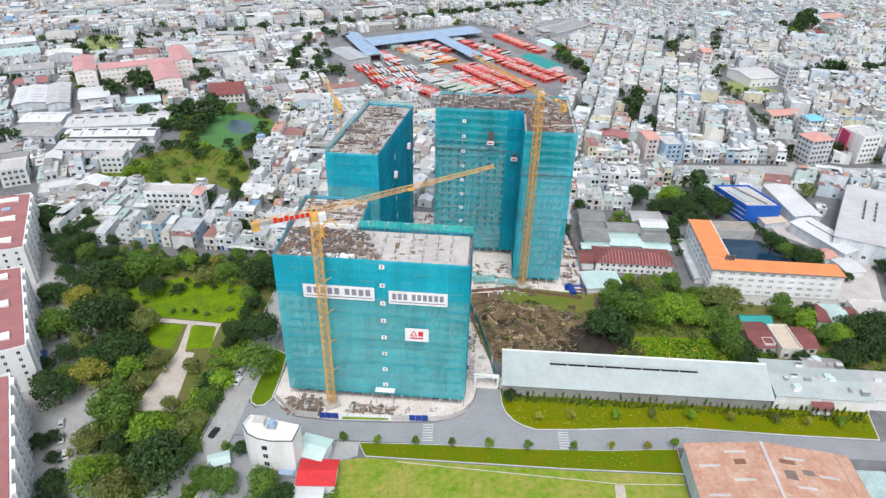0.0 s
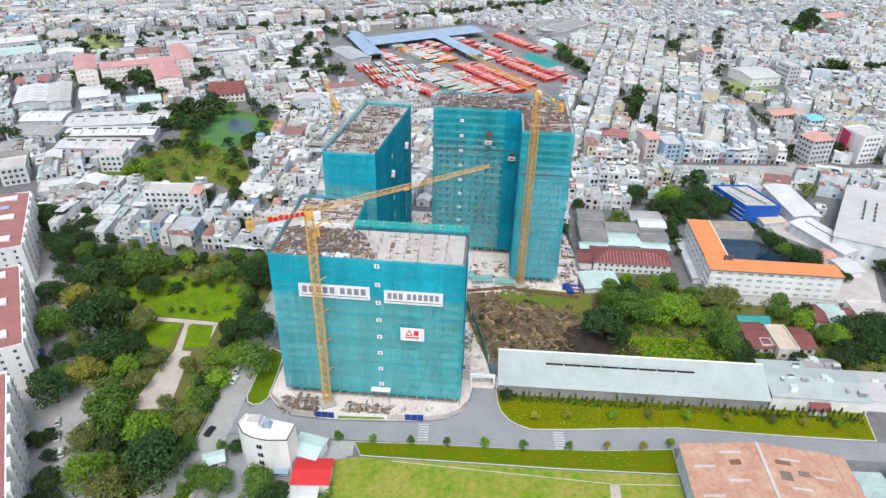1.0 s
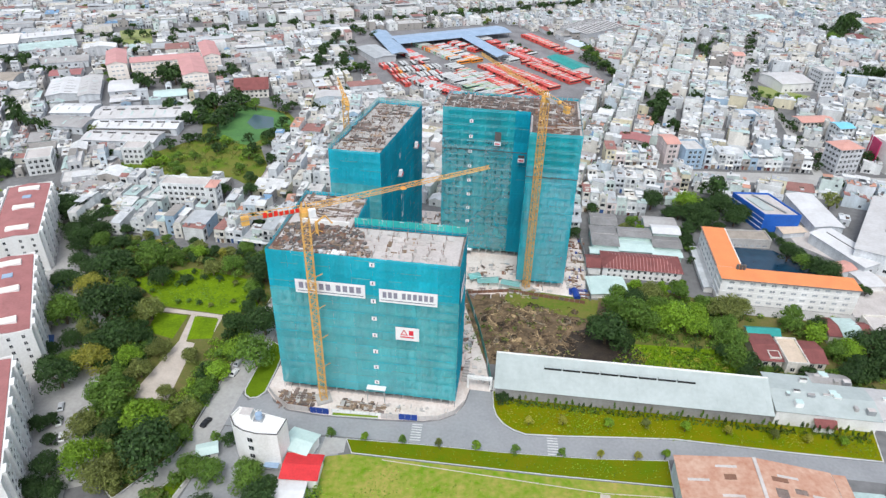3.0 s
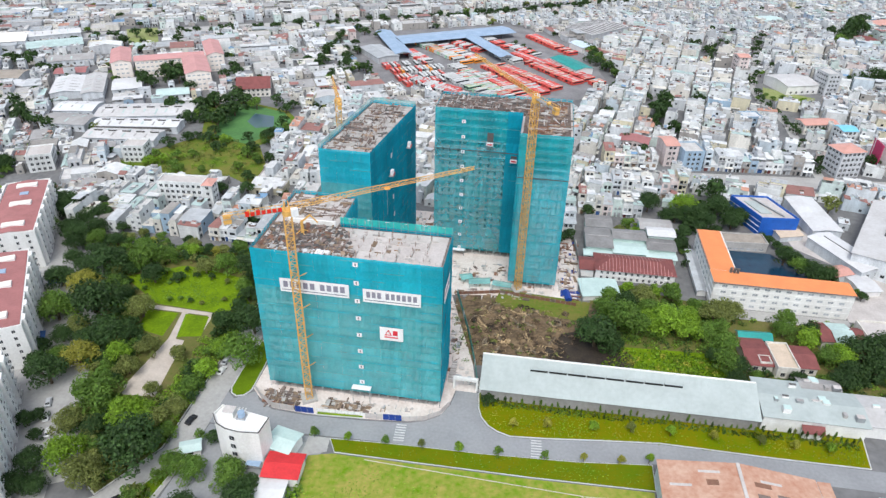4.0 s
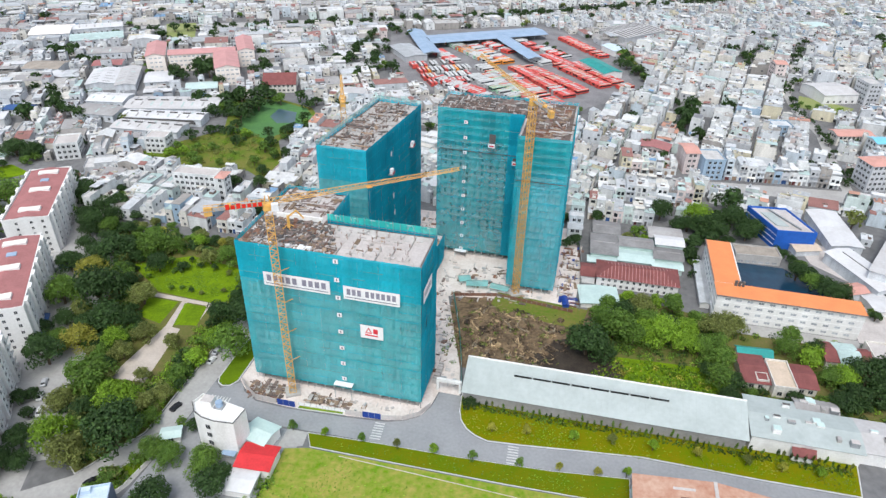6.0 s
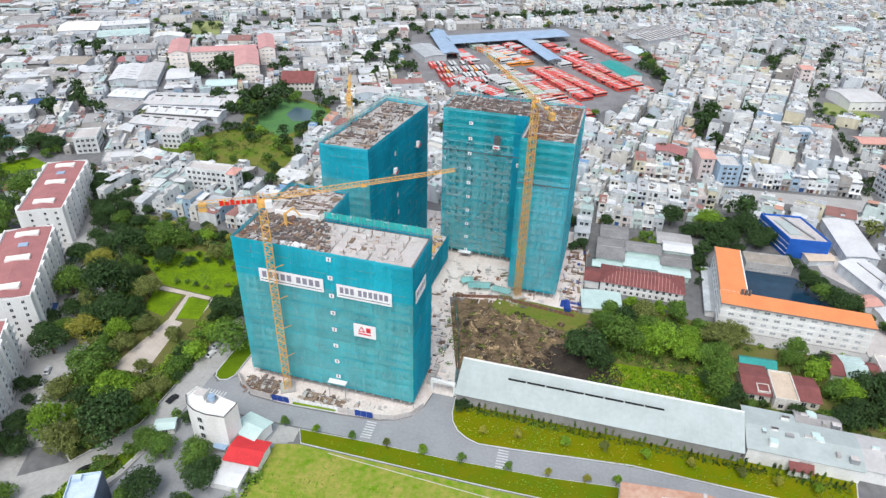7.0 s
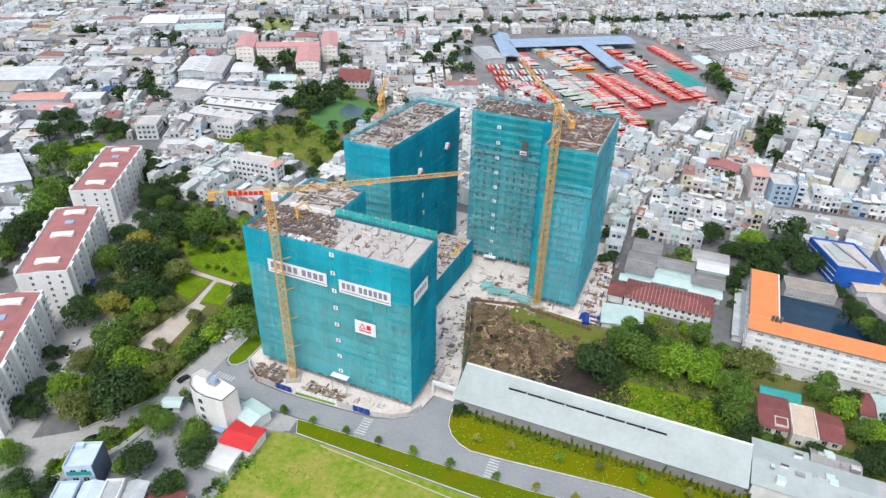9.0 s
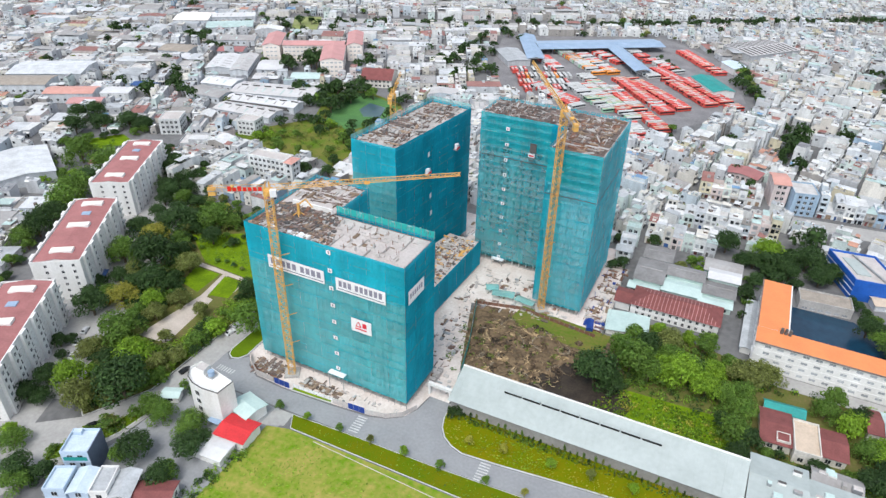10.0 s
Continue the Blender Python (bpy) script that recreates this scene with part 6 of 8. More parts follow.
def leaf_cloud(rng, blobs, per, size, mat, squash=0.8):
    """Many small leaf sprays round lumps; each spray is a loose bent pair of triangles."""
    g = Geo()
    vs, fs = [], []
    for bx, by, bz, br in blobs:
        for _ in range(int(per * br * br)):
            d = Vector((rng.gauss(0, 1), rng.gauss(0, 1), rng.gauss(0.25, 0.9))).normalized()
            p = Vector((bx, by, bz)) + Vector((d.x, d.y, d.z * squash)) * br * rng.uniform(0.72, 1.06)
            nrm = (d + Vector((rng.uniform(-0.7, 0.7), rng.uniform(-0.7, 0.7), rng.uniform(-0.2, 0.9)))).normalized()
            u = nrm.orthogonal().normalized()
            u.rotate(Matrix.Rotation(rng.uniform(0, 6.28), 3, nrm))
            w = nrm.cross(u)
            s = size * rng.uniform(0.6, 1.3)
            o = len(vs)
            vs += [tuple(p - u * s), tuple(p - w * s * 0.6), tuple(p + u * s - nrm * s * 0.35), tuple(p + w * s * 0.6)]
            fs.append((o, o + 1, o + 2, o + 3))
    g.v, g.f, g.m = vs, fs, [mat] * len(fs)
    return g


def tree(kind, seed, label, per=23, size=0.45, lumps=15, category="tree", low=False):
    """A tree of crown radius 5 and height about 9, round the origin."""
    rng = random.Random(seed)
    t = None if low else thing("tree", label, category, group="trees")
    g = Geo()
    g.bar((0, 0, -0.3), (0.15, 0.1, 3.0), 0.38, "bark", 7, 0.26)
    blobs = [(0, 0, 5.9, 2.7)]
    for i in range(lumps):
        a, q = i * 2.4 + rng.uniform(-0.4, 0.4), (0.35 + 0.65 * (i / lumps)) * rng.uniform(0.8, 1.1)
        r = rng.uniform(1.1, 2.0)
        x, y, z = 3.5 * q * math.cos(a), 3.5 * q * math.sin(a), 6.6 - 3.0 * q * q + rng.uniform(-0.6, 1.2)
        blobs.append((x, y, z, r))
        if i % 2 == 0:
            g.bar((0.15, 0.1, 2.7), (x * 0.8, y * 0.8, z - 0.3), 0.16, "bark", 5, 0.05)
    if low:
        return g.join(leaf_cloud(rng, blobs, 5.5, 0.85, LEAVES[kind]))
    part("trunk", g, t, "brown bark")
    part("crown", leaf_cloud(rng, blobs, per, size, LEAVES[kind]), t)
    return t


TREES = []
for kind, lab in enumerate(("dark green broadleaf tree with a dense crown", "green broadleaf tree with an uneven crown", "bright green leafy tree", "dull olive green tree with thin foliage", "yellow green tree with a flowering crown")):
    TREES.append([tree(kind, 100 + kind * 10 + v, lab) for v in range(3)])
BIG = [[tree(kind, 500 + kind * 10 + v, lab, 42, 0.27, 22) for v in range(2)] for kind, lab in ((0, "large dark green broadleaf tree with a dense crown"), (1, "large green broadleaf tree with an uneven crown"), (2, "large bright green leafy tree"), (3, "large dull olive tree with thin foliage"), (4, "large yellow green tree with a flowering crown"))]
seen_tree = set()


far_trees = Geo()
LOW = []


undergrowth = Geo()
TREE_SPOTS = []   # crowns that houses keep clear of


def plant(x, y, r, kind, rng, z=0.0, tall=1.0, solo=False, low=False):
    if r > 3.4 and y > 300:
        TREE_SPOTS.append((x, y, r))
    if low:
        undergrowth.join(LOW[kind * 2 + rng.randrange(2)], pose(x, y, -0.3 * r, 0, 0, rng.uniform(0, 360)) @ Matrix.Diagonal((r / 5.0, r / 5.0, r / 5.0, 1)))
        return None
    if y > 326 or (r < 3.0 and not solo):
        far_trees.join(LOW[kind * 2 + rng.randrange(2)], pose(x, y, -0.22 * r, 0, 0, rng.uniform(0, 360)) @ Matrix.Diagonal((r / 5.0, r / 5.0, r / 5.0 * tall * rng.uniform(0.8, 1.1), 1)))
        return None
    z = -0.26 * r if not solo else -0.05
    v = rng.randrange(3)
    if r > 5.4:
        v = 3 + v % 2
    proto = BIG[kind][v - 3] if v > 2 else TREES[kind][v]
    m = pose(x, y, z, 0, 0, rng.uniform(0, 360)) @ Matrix.Diagonal((r / 5.0, r / 5.0 * rng.uniform(0.9, 1.1), r / 5.0 * tall * rng.uniform(0.8, 1.05), 1))
    if (kind, v) in seen_tree:
        s = proto.scale
        return copy_thing(proto, m @ Matrix.Diagonal((1 / s.x, 1 / s.y, 1 / s.z, 1)))
    seen_tree.add((kind, v))
    proto.matrix_basis = m
    return proto


for kind in range(5):
    LOW += [tree(kind, 300 + kind * 10 + v, "", low=True, lumps=9) for v in range(2)]
PARK_a = [(-203.3, 261.2, 8.1, 0), (-192.2, 255.4, 5.4, 0), (-194.2, 243.6, 6.1, 0), (-171.3, 205.0, 6.8, 0), (-159.9, 203.2, 7.5, 4), (-157.4, 216.7, 9.5, 0), (-144.3, 226.0, 9.5, 1), (-149.1, 218.0, 4.2, 0), (-134.8, 214.0, 5.7, 0), (-125.3, 217.4, 3.5, 0), (-141.3, 185.6, 11.8, 0), (-158.3, 183.6, 8.0, 1), (-127.1, 191.3, 6.9, 3), (-130.4, 173.9, 8.1, 0), (-145.5, 178.2, 5.3, 3), (-133.7, 161.3, 7.5, 4), (-121.0, 165.4, 4.9, 2), (-112.9, 171.5, 4.9, 3), (-138.0, 150.8, 7.4, 0), (-115.9, 144.4, 9.4, 1)]
PARK_b = [(-114.1, 160.1, 4.8, 3), (-118.1, 133.7, 5.9, 3), (-108.1, 132.3, 5.1, 0), (-99.3, 137.6, 7.9, 2), (-90.0, 123.5, 10.7, 0), (-109.4, 119.4, 6.8, 2), (-99.6, 114.1, 6.6, 3), (-130.8, 135.3, 2.9, 0), (-125.9, 127.3, 2.8, 0), (-118.8, 116.4, 5.6, 0), (-88.5, 145.4, 4.8, 3), (-90.2, 139.0, 4.7, 3), (-88.5, 155.7, 4.4, 1), (-87.2, 164.3, 4.7, 2), (-85.6, 176.0, 4.8, 2), (-90.2, 187.7, 6.4, 0), (-79.7, 189.8, 7.8, 0), (-76.3, 171.9, 7.8, 1), (-90.2, 208.8, 4.5, 0), (-92.4, 224.4, 8.7, 0)]
PARK_c = [(-116.7, 225.0, 4.8, 3), (-107.8, 226.8, 6.4, 1), (-128.8, 237.1, 4.2, 2), (-136.7, 230.0, 5.0, 1), (-100.5, 170.5, 3.6, 3), (-77.6, 123.4, 5.0, 1), (-70.4, 122.4, 5.0, 1), (-59.2, 123.2, 5.8, 1), (-75.3, 136.1, 2.4, 1), (-70.7, 136.3, 3.0, 0), (-84.8, 113.2, 2.6, 3), (-112.9, 109.8, 4.9, 0), (-85.5, 134.9, 3.6, 1), (-100.6, 151.8, 3.1, 3), (-111.8, 148.3, 3.2, 3), (-159.1, 207.1, 5.0, 0), (-147.9, 206.5, 4.9, 1)]
EAST_a = [(50.6, 205.9, 10.0, 0), (60.8, 218.0, 10.0, 1), (70.9, 236.5, 6.5, 3), (67.6, 215.0, 7.0, 1), (77.8, 218.0, 8.6, 2), (86.7, 217.0, 6.6, 2), (97.4, 200.7, 6.6, 1), (99.7, 192.3, 5.1, 0), (99.0, 229.5, 8.0, 3), (98.3, 220.3, 5.6, 1), (124.5, 225.0, 6.0, 1), (134.5, 226.0, 5.2, 0), (131.2, 219.6, 5.0, 2), (137.0, 211.4, 5.9, 1), (148.8, 213.7, 8.7, 0), (137.6, 197.7, 6.5, 0), (139.3, 280.4, 6.8, 0), (148.8, 269.3, 7.5, 0), (144.0, 275.4, 5.9, 1), (94.0, 286.0, 5.0, 0)]
EAST_c = [(127.5, 233.5, 4.5, 1), (133.5, 224.2, 5.0, 2), (105.5, 233.5, 7.0, 3), (99.0, 210.1, 6.0, 1), (140.7, 211.0, 5.5, 2), (157.4, 217.6, 7.5, 0), (142.0, 202.2, 6.0, 0), (151.5, 206.0, 7.0, 0), (163.0, 212.0, 7.0, 0), (77.0, 244.0, 4.0, 2), (66.0, 245.0, 3.6, 2), (84.0, 240.0, 4.6, 1), (73.0, 229.0, 6.0, 1), (88.0, 228.0, 6.0, 2), (64.0, 232.0, 5.5, 0), (95.0, 203.0, 5.5, 0), (102.0, 200.0, 5.0, 0), (92.0, 217.0, 6.0, 1), (55.0, 226.0, 6.0, 1), (80.0, 224.0, 6.5, 1), (62.0, 222.0, 6.5, 0), (72.0, 218.0, 7.0, 2), (94.0, 232.0, 5.0, 1), (58.0, 237.0, 4.5, 1)]
EAST_b = [(37.9, 283.3, 3.2, 0), (84.5, 246.1, 4.4, 1), (56.4, 204.5, 6.0, 0), (92.4, 238.6, 3.2, 1), (154.2, 268.6, 5.8, 0)]
NORTH_EAST_a = [(82, 322, 7.6, 0), (99.7, 321.4, 7.4, 2), (102.4, 312.6, 7.4, 0), (116.6, 322, 9.6, 0), (108.6, 320, 7.4, 0), (118, 341, 8.4, 0), (94.8, 313, 5.4, 0), (110, 310, 6, 0), (90, 313, 5.4, 0), (122, 311, 6.6, 0), (127, 317, 6, 0), (113, 303.5, 4.6, 0), (105, 304, 5, 0), (120, 331, 6.4, 0), (41.4, 286.4, 4, 0), (70, 303, 3.6, 1), (66, 296, 3.2, 3), (74, 297, 3.2, 2), (105.7, 475.1, 8.5, 0), (101.9, 459.7, 5.3, 0), (112.2, 435.7, 5.7, 0), (50.6, 311.4, 4.2, 0), (177.2, 338.5, 6.0, 3), (54.6, 440.3, 4.5, 1), (65.8, 442.5, 4.1, 3), (85.1, 383.7, 4.5, 1), (79.7, 440.3, 3.6, 1), (140.1, 502.9, 5.1, 0), (124.4, 319.3, 6.4, 0)]
WEST_a = [(-306, 276, 9.5, 0), (-298, 290, 9.5, 0), (-286, 300, 10, 0), (-276.2, 302.5, 9.3, 0), (-265.1, 248.2, 11.9, 1), (-243.6, 247.5, 11.4, 1), (-227.7, 215.0, 11.3, 1), (-218.8, 200.3, 11.9, 1), (-211.7, 181.1, 10.4, 0), (-211.9, 173.6, 9.0, 1), (-213.3, 190.9, 9.9, 0), (-238.9, 230.1, 9.1, 0), (-208.6, 260.7, 8.6, 0), (-193.8, 252.1, 7.5, 0), (-185.7, 238.3, 7.9, 0), (-227.4, 274.3, 7.5, 0), (-207.0, 244.7, 6.9, 1), (-229.1, 243.9, 9.1, 1)]
MARSH_a = [(-181.4, 361.6, 5.5, 0), (-187.5, 387.1, 8.4, 0), (-187.5, 397.6, 8.6, 0), (-186.6, 410.6, 7.8, 0), (-171.1, 350.3, 5.3, 0), (-143.4, 297.7, 4.7, 0), (-130.0, 300.8, 4.6, 0), (-136.8, 316.3, 4.1, 0), (-176.6, 425.4, 5.2, 1), (-180.4, 338.6, 3.8, 1), (-188.2, 334.2, 3.8, 1), (-154.3, 424.0, 5.1, 0), (-141.8, 531.4, 7.1, 0), (-123.3, 524.1, 6.9, 0), (-156.5, 576.9, 6.5, 0), (-199.8, 446.5, 6.5, 0), (-231.1, 409.6, 7.3, 0), (-258.0, 468.6, 8.2, 0)]
SOUTH_WEST_a = [(-91.5, 86.4, 5.8, 0), (-82.8, 113.7, 2.6, 1), (-87.1, 106.5, 2.6, 2), (-66.8, 107.6, 6.4, 0), (-52.6, 103.9, 4.9, 0), (-103.5, 93.5, 4.8, 1)]
BEND = [(-91, 97, 2.2, 1), (-88, 102, 2.6, 2), (-85.5, 107, 2.4, 1), (-83, 113, 2.6, 3), (-80.5, 119, 2.4, 1), (-70, 104, 3.5, 1), (-52, 106, 4, 1), (-52.5, 115.8, 6.2, 0), (-88, 83.6, 5.2, 1), (-83.4, 90, 4.2, 0), (-86.5, 87, 3.6, 0), (-118, 108, 5, 0), (-108.5, 95.6, 3.4, 2), (-84.6, 112.5, 3.4, 1), (-133, 132, 3.6, 0), (-147, 157, 4.5, 0), (-152, 165, 4.2, 0), (-165, 190, 4.6, 1), (-176, 208, 5, 0), (-117, 133, 4, 0), (-216, 269, 6.4, 0), (-208, 263, 5.6, 0), (-182, 247, 5.4, 0), (-176, 238, 6, 1), (-190, 262, 5.2, 0), (-137, 171, 6, 0), (-124, 176, 5, 0), (-150, 196, 6, 0), (-140, 199, 5.2, 0), (-168, 217, 6, 0), (-162, 225, 5.6, 0), (-170, 228, 5.4, 0), (-153, 238, 5, 1), (-166, 238, 5, 0), (-176, 220, 5, 0), (-157, 190, 5, 0), (-148, 172, 5, 0), (-142, 162, 5, 1), (-184, 232, 5.2, 0), (-52, 121, 4.2, 0), (-196, 258, 5, 0)]
rng = random.Random(77)
for group in (PARK_a, PARK_b, PARK_c, EAST_a, EAST_b, EAST_c, NORTH_EAST_a, WEST_a, MARSH_a, SOUTH_WEST_a, BEND):
    shrink = 0.95 if group is WEST_a else 1.08 if group in (EAST_a, EAST_b, EAST_c, NORTH_EAST_a) else 1.14
    for x, y, r, kind in group:
        plant(x, y, r * shrink, kind, rng)
# understorey and hedges
HEDGES_a = [
    (-86.8, 133, -87.2, 200, 26, 1.6, 2.6, (1, 3, 2)),
    (-160, 225, -128, 184, 14, 3, 5, (0, 1, 3)),
    (-128, 180, -108, 126, 14, 2.5, 4.5, (0, 1, 3)),
    (-178, 240, -92, 243, 20, 3, 5, (0, 1, 3, 4)),
    (-98, 238, -88, 190, 9, 3, 4.5, (0, 1)),
    (-135, 186, -112, 150, 8, 2.5, 4, (3, 0)),
]
HEDGES_b = [
    (54, 232, 92, 226, 9, 3, 5, (1, 0, 2)),
    (108, 196, 150, 200, 10, 2.5, 4.5, (0, 1)),
    (150, 200, 175, 215, 8, 3, 5.5, (0, 1)),
    (112, 252, 112, 252, 1, 2, 3, (0,)),
    (152, 266, 168, 256, 5, 2.5, 3.5, (0, 1)),
    (96, 296, 112, 330, 8, 4, 6, (0, 0)),
    (94.4, 272, 95, 306, 9, 1.8, 2.8, (0, 0, 1)),
    (64, 294, 75, 308, 8, 1.4, 2.3, (1, 2, 3)),
    (-262, 215, -232, 290, 8, 3, 5, (0, 1, 2)),
    (-300, 255, -262, 310, 8, 3, 5, (0, 1, 1)),
]
HEDGES_c = [
    (-205, 170, -180, 130, 8, 3, 5, (0, 1, 2)),
    (-150, 497, -128, 535, 9, 4, 6, (0, 1)),
    (-165, 520, -178, 640, 14, 4, 7, (0, 0)),
    (58, 650, 80, 560, 10, 4, 7, (0, 1)),
    (290, 590, 345, 605, 10, 5, 8, (0, 0)),
    (300, 700, 365, 820, 14, 6, 10, (0, 0, 1)),
    (192, 530, 224, 520, 8, 3, 4, (2, 1)),
    (-400, 570, -60, 755, 34, 4.5, 7, (0, 0)),
]
HEDGES_d = [
    (-60, 755, 240, 960, 44, 4.5, 7.5, (0, 0)),
    (-30, 780, 180, 930, 20, 4, 6, (0, 0)),
]
for x0, y0, x1, y1, n, r0, r1, kinds in HEDGES_a + HEDGES_b + HEDGES_c + HEDGES_d:
    for i in range(n):
        f = (i + rng.random()) / n
        plant(x0 + (x1 - x0) * f + rng.uniform(-2, 2), y0 + (y1 - y0) * f + rng.uniform(-2, 2), rng.uniform(r0, r1), rng.choice(kinds), rng)
for poly, count, kinds in ((PARK, 190, (0, 0, 0, 0, 1, 3, 1)), ([(-140, 182), (-126, 152), (-116, 136), (-110, 150), (-116, 178), (-130, 190)], 16, (0, 0, 1, 2)), ([(-112, 96), (-104, 78), (-96, 74), (-98, 88), (-106, 99)], 7, (1, 0, 2))):
    xs, ys = [p[0] for p in poly], [p[1] for p in poly]
    while count:
        x, y = rng.uniform(min(xs), max(xs)), rng.uniform(min(ys), max(ys))
        if inside(x, y, poly) and not inside(x, y, [(-152, 214), (-128, 232), (-89, 226), (-86, 200), (-96, 178), (-96, 147), (-117, 147), (-116, 178), (-131, 182), (-133, 200)]):
            count -= 1
            plant(x, y, rng.uniform(2.4, 3.8), rng.choice(kinds), rng, low=True)
tagged(part("undergrowth", undergrowth), "low green bushes between the park trees", "bushes", kind="stuff")
for (ax, ay), (bx, by) in list(zip(ALLEY, ALLEY[1:])) + [((132, 572), (165, 703)), ((158, 600), (192, 707)), ((98, 432), (113, 515)), ((64, 442), (77, 530)), ((77, 530), (103, 624))]:
    n = int(math.hypot(bx - ax, by - ay) / 9)
    for i in range(n):
        f = (i + rng.random()) / n
        plant(ax + (bx - ax) * f + rng.choice((-2.4, 2.4)) * rng.random(), ay + (by - ay) * f, rng.uniform(2.6, 4.2), 0, rng)
for x, y, r in ((109, 482, 8), (105, 462, 7), (134, 494, 6), (110, 434, 6), (86, 392, 5), (78, 413, 5), (221, 403, 6), (337, 770, 10), (320, 744, 9), (330, 756, 9), (310, 752, 8), (345, 760, 8), (289, 586, 8), (279, 580, 7), (269, 575, 7), (298, 590, 7)):
    plant(x, y, r, 0, rng, tall=1.35)
for x, y, r in ((-122, 203, 1.7), (-118, 204.5, 1.5), (-113, 203.5, 1.8), (-108, 203, 1.4), (-141, 216, 2.0), (-133, 221, 2.2), (-125, 224, 1.8), (-119, 221, 2.0), (-112, 221, 2.2), (-104, 219, 1.7), (-128, 214, 1.3), (-100, 207, 1.6), (-136, 208, 1.6), (-145, 212, 1.8)):
    plant(x, y, r, rng.choice((0, 1, 3, 1)), rng, solo=True)
tuft = Geo()
gr = random.Random(63)
for poly, count, kinds, tall in (([(10, 166), (14.3, 158.8), (22, 155.2), (51, 158.5), (106, 160.8), (133, 161.6), (135, 173), (12, 172)], 2600, ("leaf_bright", "leaf_olive", "leaf_bright", "leaf_yellow"), 0.2), ([(11, 166.8), (134, 168), (134, 170.5), (11, 169.4)], 1900, ("leaf_mid", "leaf_dark", "leaf_mid"), 0.6),
                                 ([(-35, 143.4), (14, 145.6), (66, 150.4), (66, 141.4), (-30, 139)], 700, ("leaf_bright", "leaf_mid"), 0.15), ([(-39, 100), (-39, 136), (30, 138.6), (65, 140), (65, 100)], 1500, ("leaf_bright", "leaf_bright"), 0.1),
                                 ([(-148, 216), (-128, 228), (-92, 221), (-90, 205), (-127, 201)], 1200, ("leaf_bright", "leaf_mid"), 0.22), ([(48, 188), (100, 188), (100, 206), (60, 207)], 2500, ("leaf_bright", "leaf_yellow", "leaf_mid", "leaf_bright"), 0.5)):
    xs, ys = [p[0] for p in poly], [p[1] for p in poly]
    spots = [(gr.uniform(min(xs), max(xs)), gr.uniform(min(ys), max(ys)), gr.uniform(3, 8), gr.choice(kinds)) for _ in range(40)]
    for _ in range(count):
        sx, sy, sr_, mat = gr.choice(spots)
        x, y = gr.gauss(sx, sr_), gr.gauss(sy, sr_ * 0.5)
        if inside(x, y, poly):
            a, h = gr.uniform(0, 3.14), tall * gr.uniform(0.5, 1.4)
            dx, dy = 0.35 * math.cos(a), 0.35 * math.sin(a)
            tuft.add([(x - dx, y - dy, 0.12), (x + dx, y + dy, 0.12), (x + dx * 0.7 - dy * 0.5, y + dy * 0.7 + dx * 0.5, 0.14 + h), (x - dx * 0.7 - dy * 0.5, y - dy * 0.7 + dx * 0.5, 0.14 + h)], [(0, 1, 2, 3)], mat)
tagged(part("grass_tufts", tuft), "uneven tufts of green and straw coloured grass", "grass", kind="stuff")
for x, y, r, kind in ((137, 299, 3.6, 0), (140, 295, 3.4, 0), (143, 291, 3.8, 1), (146, 286, 4.0, 0), (149, 282, 3.4, 0), (151.5, 278, 3.8, 1), (154, 274, 3.4, 0), (157, 269, 3.6, 0), (160, 264, 3.0, 0), (135, 303, 3.0, 0), (-186, 262, 4.5, 0), (-180, 256, 4.5, 0), (-192, 268, 4.0, 1), (-172, 251, 4.5, 0), (-160, 249, 3.5, 3), (-197, 274, 4.0, 0), (-150, 248, 3.5, 1), (-136, 247, 3.2, 0), (-112, 247, 3.4, 1), (-100, 247, 3.2, 0), (-90, 248, 3.0, 0), (-203, 205, 4.0, 0)):
    plant(x, y, r, kind, rng)
# low shrubs that nobody could count
shrubs = Geo()
sr = random.Random(91)
SHRUB_PLOTS_a = [
    (PARK, 330, (0, 1, 3, 3, 2), 0.8, 1.9),
    ([(62, 188), (96, 188), (98, 204), (60, 206)], 190, (2, 2, 2, 4), 0.5, 1.3),
    ([(50, 208), (100, 208), (104, 236), (60, 246), (56, 215)], 330, (2, 1, 1, 0), 0.8, 2.2),
    ([(-222, 325), (-196, 318), (-158, 312), (-148, 320), (-136, 318), (-150, 362), (-180, 372), (-206, 344)], 130, (2, 3, 1, 3), 1.0, 2.2),
]
SHRUB_PLOTS_b = [
    ([(104, 187), (170, 187), (172, 236), (100, 236), (102, 228), (136, 231), (134, 200), (104, 200)], 170, (0, 1, 2), 0.9, 2.0),
    ([(-240, 205), (-225, 215), (-236, 285), (-280, 280), (-285, 240)], 120, (0, 1, 2), 1.2, 2.6),
    (kerbed_island, 70, (1, 2, 3, 0), 0.8, 1.5),
    ([(11, 168.1), (134, 169.6), (134, 170.8), (11, 169.3)], 170, (1, 3, 0, 1), 0.4, 0.8),
    ([(-3, 188), (6, 188), (4, 200), (-2, 215)], 14, (1, 3), 0.6, 1.3),
]
